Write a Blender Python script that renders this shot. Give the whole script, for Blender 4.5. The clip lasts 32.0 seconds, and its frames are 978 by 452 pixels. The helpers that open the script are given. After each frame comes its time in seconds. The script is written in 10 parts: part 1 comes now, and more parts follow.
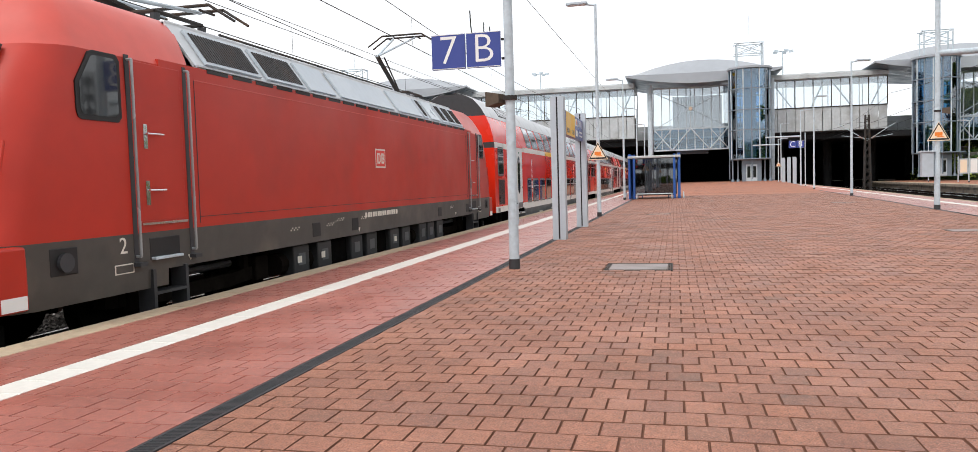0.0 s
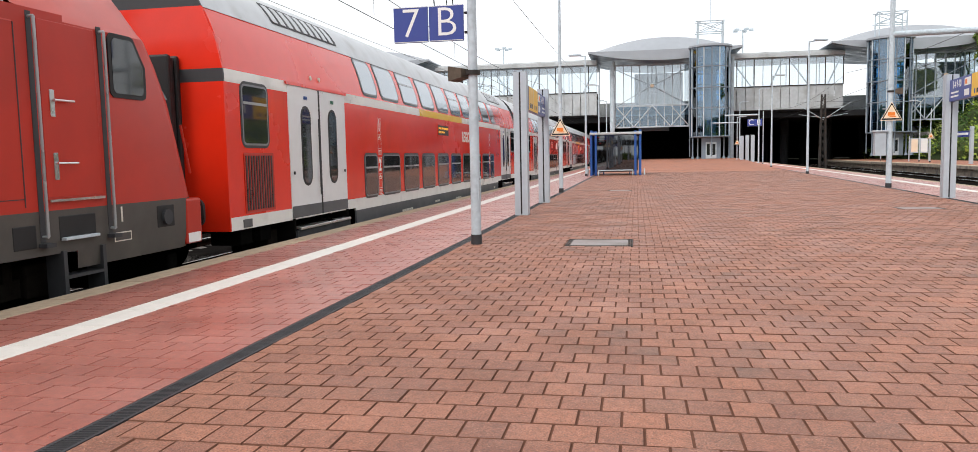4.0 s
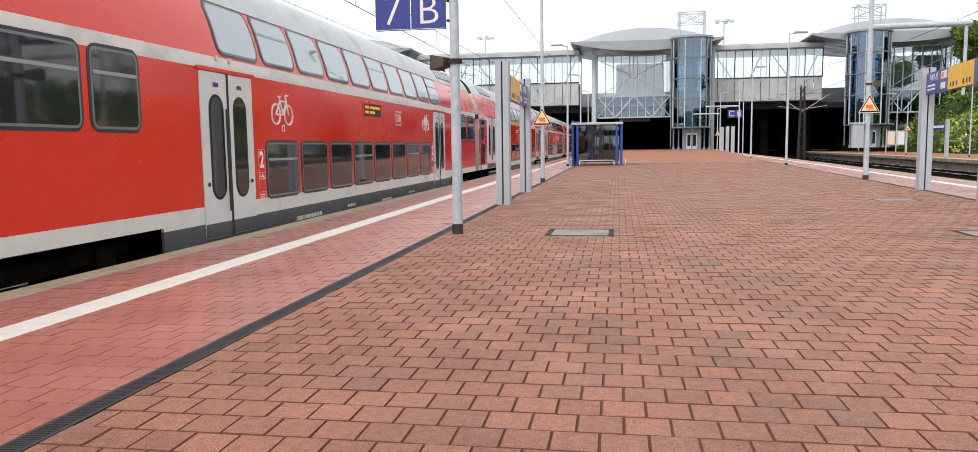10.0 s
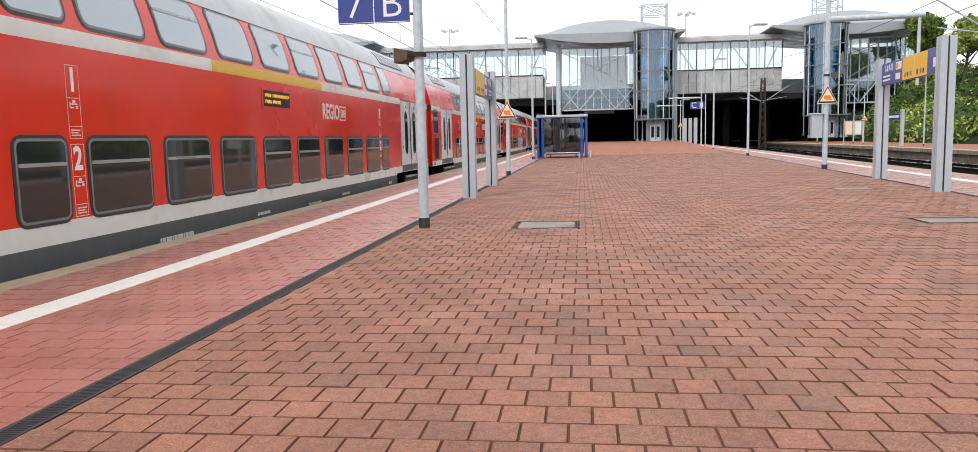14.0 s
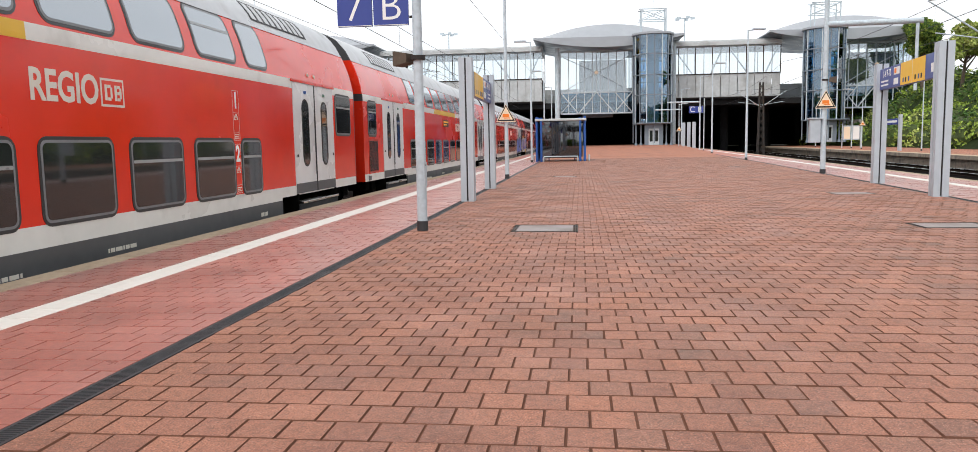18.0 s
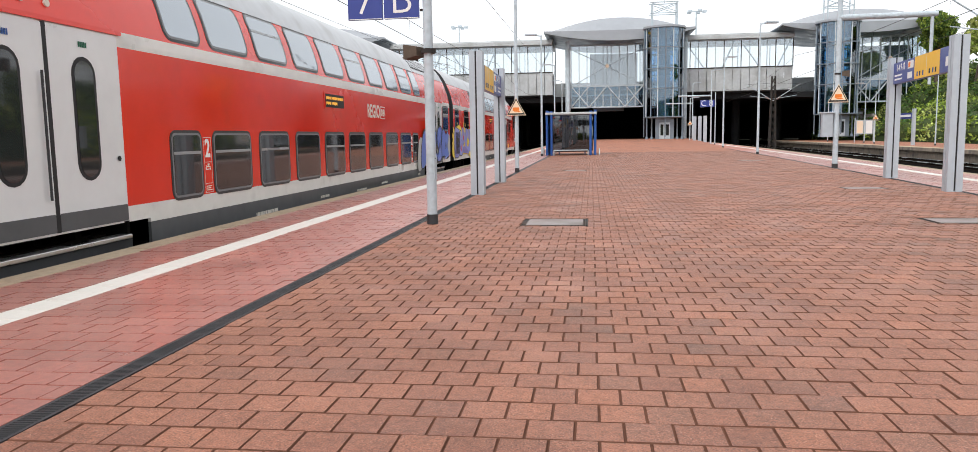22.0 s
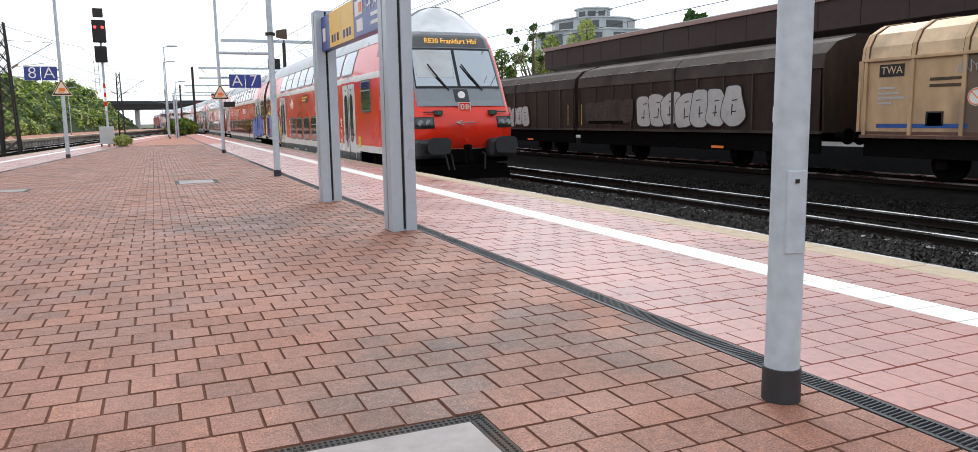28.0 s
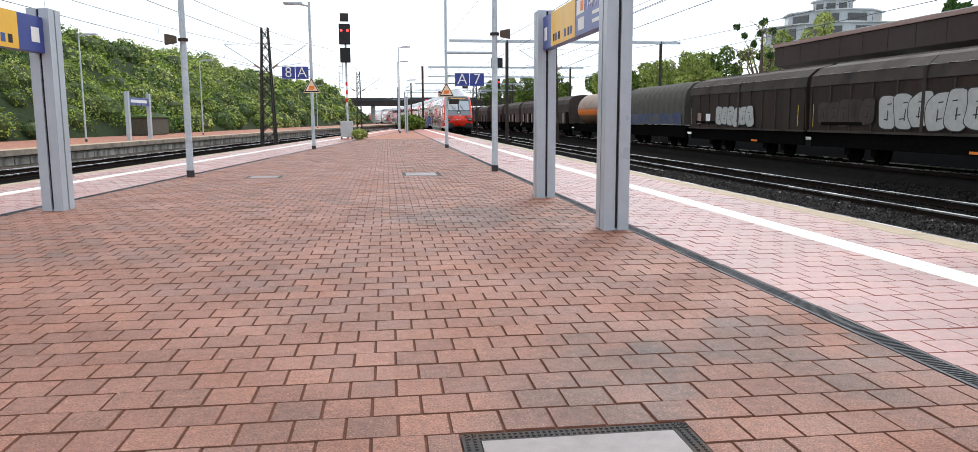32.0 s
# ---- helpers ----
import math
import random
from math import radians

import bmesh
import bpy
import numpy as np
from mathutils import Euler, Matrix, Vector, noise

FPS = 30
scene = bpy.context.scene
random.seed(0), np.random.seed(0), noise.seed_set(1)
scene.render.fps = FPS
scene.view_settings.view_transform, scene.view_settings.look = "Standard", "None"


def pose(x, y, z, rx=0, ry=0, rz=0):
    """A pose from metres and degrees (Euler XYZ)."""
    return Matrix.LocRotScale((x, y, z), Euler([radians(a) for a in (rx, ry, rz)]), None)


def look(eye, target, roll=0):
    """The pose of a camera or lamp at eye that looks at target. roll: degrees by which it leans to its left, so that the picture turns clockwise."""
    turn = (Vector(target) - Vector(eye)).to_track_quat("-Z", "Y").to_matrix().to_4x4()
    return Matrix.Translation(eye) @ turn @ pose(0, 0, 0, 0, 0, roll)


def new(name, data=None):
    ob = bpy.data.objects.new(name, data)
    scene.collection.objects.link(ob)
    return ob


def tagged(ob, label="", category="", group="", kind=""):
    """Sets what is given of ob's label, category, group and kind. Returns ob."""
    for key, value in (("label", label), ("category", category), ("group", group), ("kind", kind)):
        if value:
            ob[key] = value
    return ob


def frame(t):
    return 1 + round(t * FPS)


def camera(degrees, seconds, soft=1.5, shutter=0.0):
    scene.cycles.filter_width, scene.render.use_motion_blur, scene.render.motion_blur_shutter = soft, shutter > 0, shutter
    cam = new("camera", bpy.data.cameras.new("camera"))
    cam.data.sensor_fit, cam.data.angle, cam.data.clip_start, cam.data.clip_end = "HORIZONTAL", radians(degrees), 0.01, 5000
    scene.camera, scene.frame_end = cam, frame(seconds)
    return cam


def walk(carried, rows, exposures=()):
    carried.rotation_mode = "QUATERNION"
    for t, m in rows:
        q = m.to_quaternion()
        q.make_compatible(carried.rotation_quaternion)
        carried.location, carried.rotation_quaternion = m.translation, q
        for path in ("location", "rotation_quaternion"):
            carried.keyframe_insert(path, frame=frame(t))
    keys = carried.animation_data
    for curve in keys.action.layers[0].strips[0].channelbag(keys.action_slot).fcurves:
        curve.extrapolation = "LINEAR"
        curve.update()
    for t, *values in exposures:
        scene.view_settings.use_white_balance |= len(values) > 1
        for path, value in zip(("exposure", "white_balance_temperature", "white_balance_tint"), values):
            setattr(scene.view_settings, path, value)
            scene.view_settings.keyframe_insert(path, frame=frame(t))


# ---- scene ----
cam = camera(65.00, 32.0, soft=0.8)
PATH = [
    (0.0, pose(0.000, 0.000, 1.200, 86.80, 1.66, 13.62)),
    (0.5, pose(0.000, 0.000, 1.200, 87.07, 1.53, 12.99)),
    (1.0, pose(0.000, 0.000, 1.200, 86.25, 1.36, 12.61)),
    (1.5, pose(0.000, 0.000, 1.200, 86.11, 1.24, 12.19)),
    (2.0, pose(0.000, 0.000, 1.200, 85.95, 1.28, 11.75)),
    (2.5, pose(0.000, 0.000, 1.200, 85.27, 1.00, 11.42)),
    (3.0, pose(0.000, 0.000, 1.200, 85.54, 1.32, 11.11)),
    (3.5, pose(0.000, 0.000, 1.200, 85.18, 1.31, 11.00)),
    (4.0, pose(0.000, 0.000, 1.200, 84.90, 1.17, 10.82)),
    (4.5, pose(0.000, 0.000, 1.200, 84.46, 1.03, 10.57)),
    (6.5, pose(0.000, 0.000, 1.200, 84.01, 1.00, 10.02)),
    (7.0, pose(0.000, 0.000, 1.200, 83.59, 0.93, 10.18)),
    (7.5, pose(0.000, 0.000, 1.200, 83.71, 0.97, 10.10)),
    (8.0, pose(0.000, 0.000, 1.200, 83.37, 0.72, 10.12)),
    (8.5, pose(0.000, 0.000, 1.200, 83.52, 0.78, 10.01)),
    (9.0, pose(0.000, 0.000, 1.200, 83.45, 0.70, 9.74)),
    (9.5, pose(0.000, 0.000, 1.200, 84.07, 0.80, 9.59)),
    (10.0, pose(0.000, 0.000, 1.200, 84.09, 0.77, 9.46)),
    (10.5, pose(0.000, 0.000, 1.200, 84.10, 1.25, 9.41)),
    (11.0, pose(0.000, 0.000, 1.200, 83.87, 1.31, 9.35)),
    (11.5, pose(0.000, 0.000, 1.200, 83.42, 1.10, 9.23)),
    (12.0, pose(0.000, 0.000, 1.200, 83.57, 0.98, 8.32)),
    (12.5, pose(0.000, 0.000, 1.200, 83.45, 1.11, 8.41)),
    (13.0, pose(0.000, 0.000, 1.200, 83.31, 1.36, 8.63)),
    (13.5, pose(0.000, 0.000, 1.200, 83.04, 1.44, 7.66)),
    (14.0, pose(0.000, 0.000, 1.200, 83.55, 1.29, 6.90)),
    (14.5, pose(0.000, 0.000, 1.200, 83.45, 1.26, 6.92)),
    (15.0, pose(0.000, 0.000, 1.200, 83.88, 1.39, 6.89)),
    (15.5, pose(0.000, 0.000, 1.200, 84.62, 1.22, 6.96)),
    (17.5, pose(0.000, 0.000, 1.200, 84.42, 1.33, 7.03)),
    (18.0, pose(0.000, 0.000, 1.200, 83.79, 1.06, 6.80)),
    (18.5, pose(0.000, 0.000, 1.200, 83.95, 1.09, 7.30)),
    (19.0, pose(0.000, 0.000, 1.200, 84.41, 1.32, 6.60)),
    (19.5, pose(0.000, 0.000, 1.200, 84.14, 1.37, 7.15)),
    (20.0, pose(0.000, 0.000, 1.200, 84.13, 1.36, 6.97)),
    (20.5, pose(0.000, 0.000, 1.200, 84.13, 1.07, 7.21)),
    (21.0, pose(0.000, 0.000, 1.200, 83.84, 0.90, 7.81)),
    (21.5, pose(0.000, 0.000, 1.200, 83.59, 0.90, 7.69)),
    (22.0, pose(0.000, 0.000, 1.200, 83.33, 0.93, 7.55)),
    (22.5, pose(0.000, 0.000, 1.200, 83.04, 0.96, 7.56)),
    (23.0, pose(0.000, 0.000, 1.200, 82.69, 0.80, 7.55)),
    (23.5, pose(0.000, 0.000, 1.200, 82.63, 0.63, 7.26)),
    (24.0, pose(0.000, 0.000, 1.200, 82.50, 0.67, 7.43)),
    (24.5, pose(0.000, 0.000, 1.200, 82.30, 0.54, 7.49)),
    (25.0, pose(0.000, 0.000, 1.200, 82.25, 0.60, 7.60)),
    (25.5, pose(0.000, 0.000, 1.200, 82.50, 0.60, 8.00)),
    (25.8, pose(0.000, 0.000, 1.200, 82.90, 0.60, 9.80)),
    (26.0, pose(0.000, 0.000, 1.200, 83.30, 0.60, 13.80)),
    (26.1, pose(0.000, 0.000, 1.196, 83.50, 0.60, 17.60)),
    (26.2, pose(0.000, 0.000, 1.191, 83.80, 0.55, 23.60)),
    (26.3, pose(0.000, 0.000, 1.187, 84.05, 0.50, 32.20)),
    (26.4, pose(0.000, 0.000, 1.183, 84.30, 0.50, 42.60)),
    (26.5, pose(0.000, 0.010, 1.179, 84.46, 0.49, 53.75)),
    (26.6, pose(0.000, 0.020, 1.174, 83.95, 0.74, 65.38)),
    (26.7, pose(0.000, 0.030, 1.170, 83.44, 0.66, 76.17)),
    (26.8, pose(0.000, 0.040, 1.170, 82.75, 0.88, 87.19)),
    (26.9, pose(0.000, 0.050, 1.170, 82.24, 1.05, 97.22)),
    (27.0, pose(0.000, 0.060, 1.170, 82.10, 1.32, 106.09)),
    (27.1, pose(0.000, 0.050, 1.170, 82.46, 1.10, 113.50)),
    (27.2, pose(0.019, 0.040, 1.170, 82.67, 1.60, 121.04)),
    (27.3, pose(0.037, 0.030, 1.170, 82.32, 1.93, 127.30)),
    (27.4, pose(0.056, 0.020, 1.170, 82.46, 2.19, 133.35)),
    (27.5, pose(0.075, 0.010, 1.170, 82.27, 1.82, 138.05)),
    (27.7, pose(0.112, 0.000, 1.170, 81.96, 1.89, 146.77)),
    (28.0, pose(0.150, 0.000, 1.170, 82.01, 0.89, 156.56)),
    (28.5, pose(0.150, 0.000, 1.170, 82.14, 0.75, 164.54)),
    (29.0, pose(0.150, 0.000, 1.170, 82.33, 0.37, 167.68)),
    (29.5, pose(0.150, 0.000, 1.170, 81.82, 0.46, 168.55)),
    (30.0, pose(0.150, 0.000, 1.170, 82.09, 0.56, 169.93)),
    (30.5, pose(0.150, 0.000, 1.170, 82.11, 0.48, 171.03)),
    (31.0, pose(0.150, 0.000, 1.170, 82.19, 0.40, 172.08)),
    (31.5, pose(0.150, 0.000, 1.170, 81.94, 0.34, 171.94)),
    (32.0, pose(0.150, 0.000, 1.170, 82.03, 0.18, 172.45)),
]
walk(cam, PATH, exposures=((0.0, 0.14, 6500, 10), (24.5, 0.14, 6500, 10), (26.5, 0.16, 6100, 9), (32.0, 0.2, 6100, 9)))

# The platform's top is z = 0, rails lie at z = RAIL; y runs along the straight tracks, x across them.
RAIL = -0.52
X7, X6, XF = -6.95, -10.55, -18.0          # centres of the three straight tracks
G0, CAR = 23.405, 26.8                     # first coach's leading end at the start, coach pitch


def travelled(t):
    """Metres that the train has rolled after t seconds (nearly even acceleration, eased off as it leaves)."""
    s = t / 30
    q = min(1.0, max(0.0, (t - 26.4) / 2.0))
    return -0.5 * q * q * (3 - 2 * q) + 82.058 * s + 172.326 * s ** 2 - 1.864 * s ** 3 + 7.625 * s ** 4 - 3.198 * s ** 5


def post_line(y):
    """x of the row of posts along the curved side of the platform."""
    return 5.5 + 0.082 * y - 0.00017 * y * y


# ---- world, sun ----
world = bpy.data.worlds.new("overcast")
scene.world = world
world.use_nodes = True
wn, wl = world.node_tree.nodes, world.node_tree.links
wn.clear()
sky = wn.new("ShaderNodeTexSky")
sky.sky_type, sky.sun_disc = "NISHITA", False
sky.sun_elevation, sky.sun_rotation = radians(48), radians(208)
cloud = wn.new("ShaderNodeTexNoise")
cloud.inputs["Scale"].default_value, cloud.inputs["Detail"].default_value = 2.2, 5
ramp = wn.new("ShaderNodeValToRGB")
ramp.color_ramp.elements[0].position, ramp.color_ramp.elements[0].color = 0.3, (0.93, 0.96, 1.0, 1)
ramp.color_ramp.elements[1].position, ramp.color_ramp.elements[1].color = 0.7, (1.08, 1.08, 1.08, 1)
dim = wn.new("ShaderNodeVectorMath")
dim.operation = "SCALE"
dim.inputs["Scale"].default_value = 0.12
mixw = wn.new("ShaderNodeMix")
mixw.data_type = "RGBA"
mixw.inputs["Factor"].default_value = 0.9
bg = wn.new("ShaderNodeBackground")
bg.inputs["Strength"].default_value = 1.15
wout = wn.new("ShaderNodeOutputWorld")
wl.new(cloud.outputs["Fac"], ramp.inputs["Fac"])
wl.new(sky.outputs["Color"], dim.inputs[0])
wl.new(dim.outputs["Vector"], mixw.inputs["A"])
wl.new(ramp.outputs["Color"], mixw.inputs["B"])
wl.new(mixw.outputs["Result"], bg.inputs["Color"])
wl.new(bg.outputs["Background"], wout.inputs["Surface"])
sun = new("sun", bpy.data.lights.new("sun", "SUN"))
sun.data.energy, sun.data.angle, sun.data.color = 1.7, radians(20), (1.0, 0.96, 0.9)
sun.matrix_world = look((0, 0, 50), (16, 30, 12))


# ---- materials ----
def mat(name, color, rough=0.6, metal=0.0, vary=0.12, scale=6.0, bump=0.0, bscale=60.0, rand=0.0, island=0.0, stain=None, stretch=(1, 1, 1),
        emit=0.0, coat=0.0, rvary=0.15):
    """A surface: base colour with grain at two scales, optional stains, relief and piece-to-piece variation."""
    m = bpy.data.materials.new(name)
    m.use_nodes = True
    n, l = m.node_tree.nodes, m.node_tree.links
    b = n["Principled BSDF"]
    tc = n.new("ShaderNodeTexCoord")
    mp = n.new("ShaderNodeMapping")
    mp.inputs["Scale"].default_value = stretch
    l.new(tc.outputs["Object"], mp.inputs["Vector"])
    big = n.new("ShaderNodeTexNoise")
    big.inputs["Scale"].default_value, big.inputs["Detail"].default_value = scale * 0.12, 6
    fine = n.new("ShaderNodeTexNoise")
    fine.inputs["Scale"].default_value, fine.inputs["Detail"].default_value = scale, 5
    for t in (big, fine):
        l.new(mp.outputs["Vector"], t.inputs["Vector"])
    add = n.new("ShaderNodeMath")
    add.operation = "ADD"
    l.new(big.outputs["Fac"], add.inputs[0])
    l.new(fine.outputs["Fac"], add.inputs[1])
    val = n.new("ShaderNodeMapRange")
    val.inputs["From Min"].default_value, val.inputs["From Max"].default_value = 0.65, 1.35
    val.inputs["To Min"].default_value, val.inputs["To Max"].default_value = 1 - vary, 1 + vary
    l.new(add.outputs[0], val.inputs["Value"])
    hsv = n.new("ShaderNodeHueSaturation")
    hsv.inputs["Color"].default_value = (*color, 1)
    last = val.outputs["Result"]
    if rand or island:
        if island:
            src = n.new("ShaderNodeNewGeometry").outputs["Random Per Island"]
        else:
            src = n.new("ShaderNodeObjectInfo").outputs["Random"]
        rr = n.new("ShaderNodeMapRange")
        amount = island or rand
        rr.inputs["To Min"].default_value, rr.inputs["To Max"].default_value = 1 - amount, 1 + amount
        l.new(src, rr.inputs["Value"])
        mul = n.new("ShaderNodeMath")
        mul.operation = "MULTIPLY"
        l.new(last, mul.inputs[0])
        l.new(rr.outputs["Result"], mul.inputs[1])
        last = mul.outputs[0]
        hue = n.new("ShaderNodeMapRange")
        hue.inputs["To Min"].default_value, hue.inputs["To Max"].default_value = 0.5 - amount * 0.045, 0.5 + amount * 0.045
        wob = n.new("ShaderNodeMath")
        wob.operation = "FRACT"
        ten = n.new("ShaderNodeMath")
        ten.operation = "MULTIPLY"
        ten.inputs[1].default_value = 13.7
        l.new(src, ten.inputs[0])
        l.new(ten.outputs[0], wob.inputs[0])
        l.new(wob.outputs[0], hue.inputs["Value"])
        l.new(hue.outputs["Result"], hsv.inputs["Hue"])
    l.new(last, hsv.inputs["Value"])
    col = hsv.outputs["Color"]
    if stain:
        sc, lo, hi, scol = stain
        st = n.new("ShaderNodeTexNoise")
        st.inputs["Scale"].default_value, st.inputs["Detail"].default_value = sc, 8
        l.new(mp.outputs["Vector"], st.inputs["Vector"])
        sr = n.new("ShaderNodeMapRange")
        sr.inputs["From Min"].default_value, sr.inputs["From Max"].default_value = lo, hi
        l.new(st.outputs["Fac"], sr.inputs["Value"])
        mx = n.new("ShaderNodeMix")
        mx.data_type = "RGBA"
        l.new(sr.outputs["Result"], mx.inputs["Factor"])
        l.new(col, mx.inputs["A"])
        mx.inputs["B"].default_value = (*scol, 1)
        col = mx.outputs["Result"]
    l.new(col, b.inputs["Base Color"])
    ro = n.new("ShaderNodeMapRange")
    ro.inputs["To Min"].default_value, ro.inputs["To Max"].default_value = max(rough - rvary, 0.02), min(rough + rvary, 1)
    ro.inputs["From Min"].default_value, ro.inputs["From Max"].default_value = 0.3, 0.7
    l.new(big.outputs["Fac"], ro.inputs["Value"])
    l.new(ro.outputs["Result"], b.inputs["Roughness"])
    b.inputs["Metallic"].default_value = metal
    b.inputs["Coat Weight"].default_value = coat
    b.inputs["Coat Roughness"].default_value = 0.08
    if bump:
        bt = n.new("ShaderNodeTexNoise")
        bt.inputs["Scale"].default_value, bt.inputs["Detail"].default_value = bscale, 4
        l.new(mp.outputs["Vector"], bt.inputs["Vector"])
        bp = n.new("ShaderNodeBump")
        bp.inputs["Strength"].default_value, bp.inputs["Distance"].default_value = bump, 0.01
        l.new(bt.outputs["Fac"], bp.inputs["Height"])
        l.new(bp.outputs["Normal"], b.inputs["Normal"])
    if emit:
        b.inputs["Emission Color"].default_value = (*color, 1)
        b.inputs["Emission Strength"].default_value = emit
    return m


def paving_mat(name, color, joint, bw, bh, mortar=0.007, stain=None):
    """Far paving: blocks of the true size drawn by a brick texture with relief."""
    m = mat(name, color, 0.8, vary=0.18, scale=9, bump=0.15, bscale=150, stain=stain)
    n, l = m.node_tree.nodes, m.node_tree.links
    b = n["Principled BSDF"]
    src = b.inputs["Base Color"].links[0].from_socket
    tc = n.new("ShaderNodeTexCoord")
    br = n.new("ShaderNodeTexBrick")
    br.offset = 0.5
    br.inputs["Scale"].default_value = 1
    br.inputs["Brick Width"].default_value, br.inputs["Row Height"].default_value = bw, bh
    br.inputs["Mortar Size"].default_value = mortar
    br.inputs["Color1"].default_value, br.inputs["Color2"].default_value = (1.18, 1.18, 1.18, 1), (0.8, 0.8, 0.8, 1)
    br.inputs["Mortar"].default_value = (joint, joint, joint, 1)
    l.new(tc.outputs["Object"], br.inputs["Vector"])
    mx = n.new("ShaderNodeMix")
    mx.data_type, mx.blend_type = "RGBA", "MULTIPLY"
    mx.inputs["Factor"].default_value = 1
    l.new(src, mx.inputs["A"])
    l.new(br.outputs["Color"], mx.inputs["B"])
    l.new(mx.outputs["Result"], b.inputs["Base Color"])
    return m


def glass_mat(name, tint=(0.9, 0.95, 0.97), rough=0.02, alpha=0.35):
    """Thin tinted pane: partly see-through, mirror-like at its face."""
    m = bpy.data.materials.new(name)
    m.use_nodes = True
    n, l = m.node_tree.nodes, m.node_tree.links
    n.remove(n["Principled BSDF"])
    tr = n.new("ShaderNodeBsdfTransparent")
    tr.inputs["Color"].default_value = (*tint, 1)
    gl = n.new("ShaderNodeBsdfGlossy")
    gl.inputs["Roughness"].default_value = rough
    gl.inputs["Color"].default_value = (0.9, 0.95, 1, 1)
    fr = n.new("ShaderNodeFresnel")
    fr.inputs["IOR"].default_value = 1.5
    mr = n.new("ShaderNodeMapRange")
    mr.inputs["To Min"].default_value = alpha * 0.5
    mr.inputs["To Max"].default_value = 1
    mx = n.new("ShaderNodeMixShader")
    l.new(fr.outputs["Fac"], mr.inputs["Value"])
    l.new(mr.outputs["Result"], mx.inputs["Fac"])
    l.new(tr.outputs["BSDF"], mx.inputs[1])
    l.new(gl.outputs["BSDF"], mx.inputs[2])
    l.new(mx.outputs["Shader"], n["Material Output"].inputs["Surface"])
    return m


def paver_mat(name, islands, color, other, rough, dirt=1.0, relief=0.35, shine=0.5, grit=1.0, spots=(), coat=0.0):
    """Concrete blocks: each its own tone, some greyed by dirt in patches, speckled by their grit."""
    m = bpy.data.materials.new(name)
    m.use_nodes = True
    n, l = m.node_tree.nodes, m.node_tree.links
    b = n["Principled BSDF"]
    geo = n.new("ShaderNodeNewGeometry")
    pos = geo.outputs["Position"]
    src = geo.outputs["Random Per Island"] if islands else n.new("ShaderNodeObjectInfo").outputs["Random"]

    def tex(scale, detail):
        t = n.new("ShaderNodeTexNoise")
        t.inputs["Scale"].default_value, t.inputs["Detail"].default_value = scale, detail
        l.new(pos, t.inputs["Vector"])
        return t.outputs["Fac"]

    def ranged(v, a, c, d, e):
        r = n.new("ShaderNodeMapRange")
        r.inputs["From Min"].default_value, r.inputs["From Max"].default_value = a, c
        r.inputs["To Min"].default_value, r.inputs["To Max"].default_value = d, e
        l.new(v, r.inputs["Value"])
        return r.outputs["Result"]

    def math2(op, a, c):
        k = n.new("ShaderNodeMath")
        k.operation = op
        l.new(a, k.inputs[0])
        if isinstance(c, float):
            k.inputs[1].default_value = c
        else:
            l.new(c, k.inputs[1])
        return k.outputs[0]

    def blend(fac, a, c, kind="MIX"):
        x = n.new("ShaderNodeMix")
        x.data_type, x.blend_type = "RGBA", kind
        l.new(fac, x.inputs["Factor"])
        for v, key in ((a, "A"), (c, "B")):
            if isinstance(v, tuple):
                x.inputs[key].default_value = (*v, 1)
            else:
                l.new(v, x.inputs[key])
        return x.outputs["Result"]
    col = blend(src, color, other)
    # whole blocks darkened by grime, more of them inside large patches
    patch = tex(0.35, 6)
    pick = math2("FRACT", math2("MULTIPLY", src, 7.31), 0.0)
    grime = math2("MULTIPLY", ranged(math2("ADD", math2("MULTIPLY", pick, 0.32), patch), 0.74, 0.92, 0, 0.65 * dirt), ranged(tex(3.0, 4), 0.35, 0.6, 0.4, 1))
    col = blend(grime, col, (0.1, 0.078, 0.066))
    # old spill stains with ragged edges
    for sx, sy, sr in spots:
        far = n.new("ShaderNodeVectorMath")
        far.operation = "DISTANCE"
        l.new(pos, far.inputs[0])
        far.inputs[1].default_value = (sx, sy, 0)
        ragged = math2("ADD", far.outputs["Value"], ranged(tex(1.6, 6), 0.3, 0.7, -0.6 * sr, 0.6 * sr))
        ragged = math2("ADD", ragged, math2("MULTIPLY", pick, 0.5 * sr))
        col = blend(ranged(ragged, 0.5 * sr, 1.25 * sr, 0.62, 0), col, (0.085, 0.07, 0.06))
    # grit speckles and fine mottling
    col = blend(ranged(tex(260, 2), 0.58, 0.68, 0, 0.5 * grit), col, (0.45, 0.27, 0.19))
    col = blend(ranged(tex(340, 2), 0.58, 0.68, 0, 0.6 * grit), col, (0.06, 0.035, 0.028))
    col = blend(ranged(tex(105, 3), 0.42, 0.7, 0, 0.75 * grit), col, (0.07, 0.036, 0.027))
    col = blend(ranged(tex(130, 2), 0.6, 0.72, 0, 0.8 * grit), col, (0.5, 0.29, 0.2))
    hsv = n.new("ShaderNodeHueSaturation")
    l.new(ranged(math2("ADD", tex(22, 6), tex(1.1, 5)), 0.7, 1.3, 0.72, 1.28), hsv.inputs["Value"])
    l.new(col, hsv.inputs["Color"])
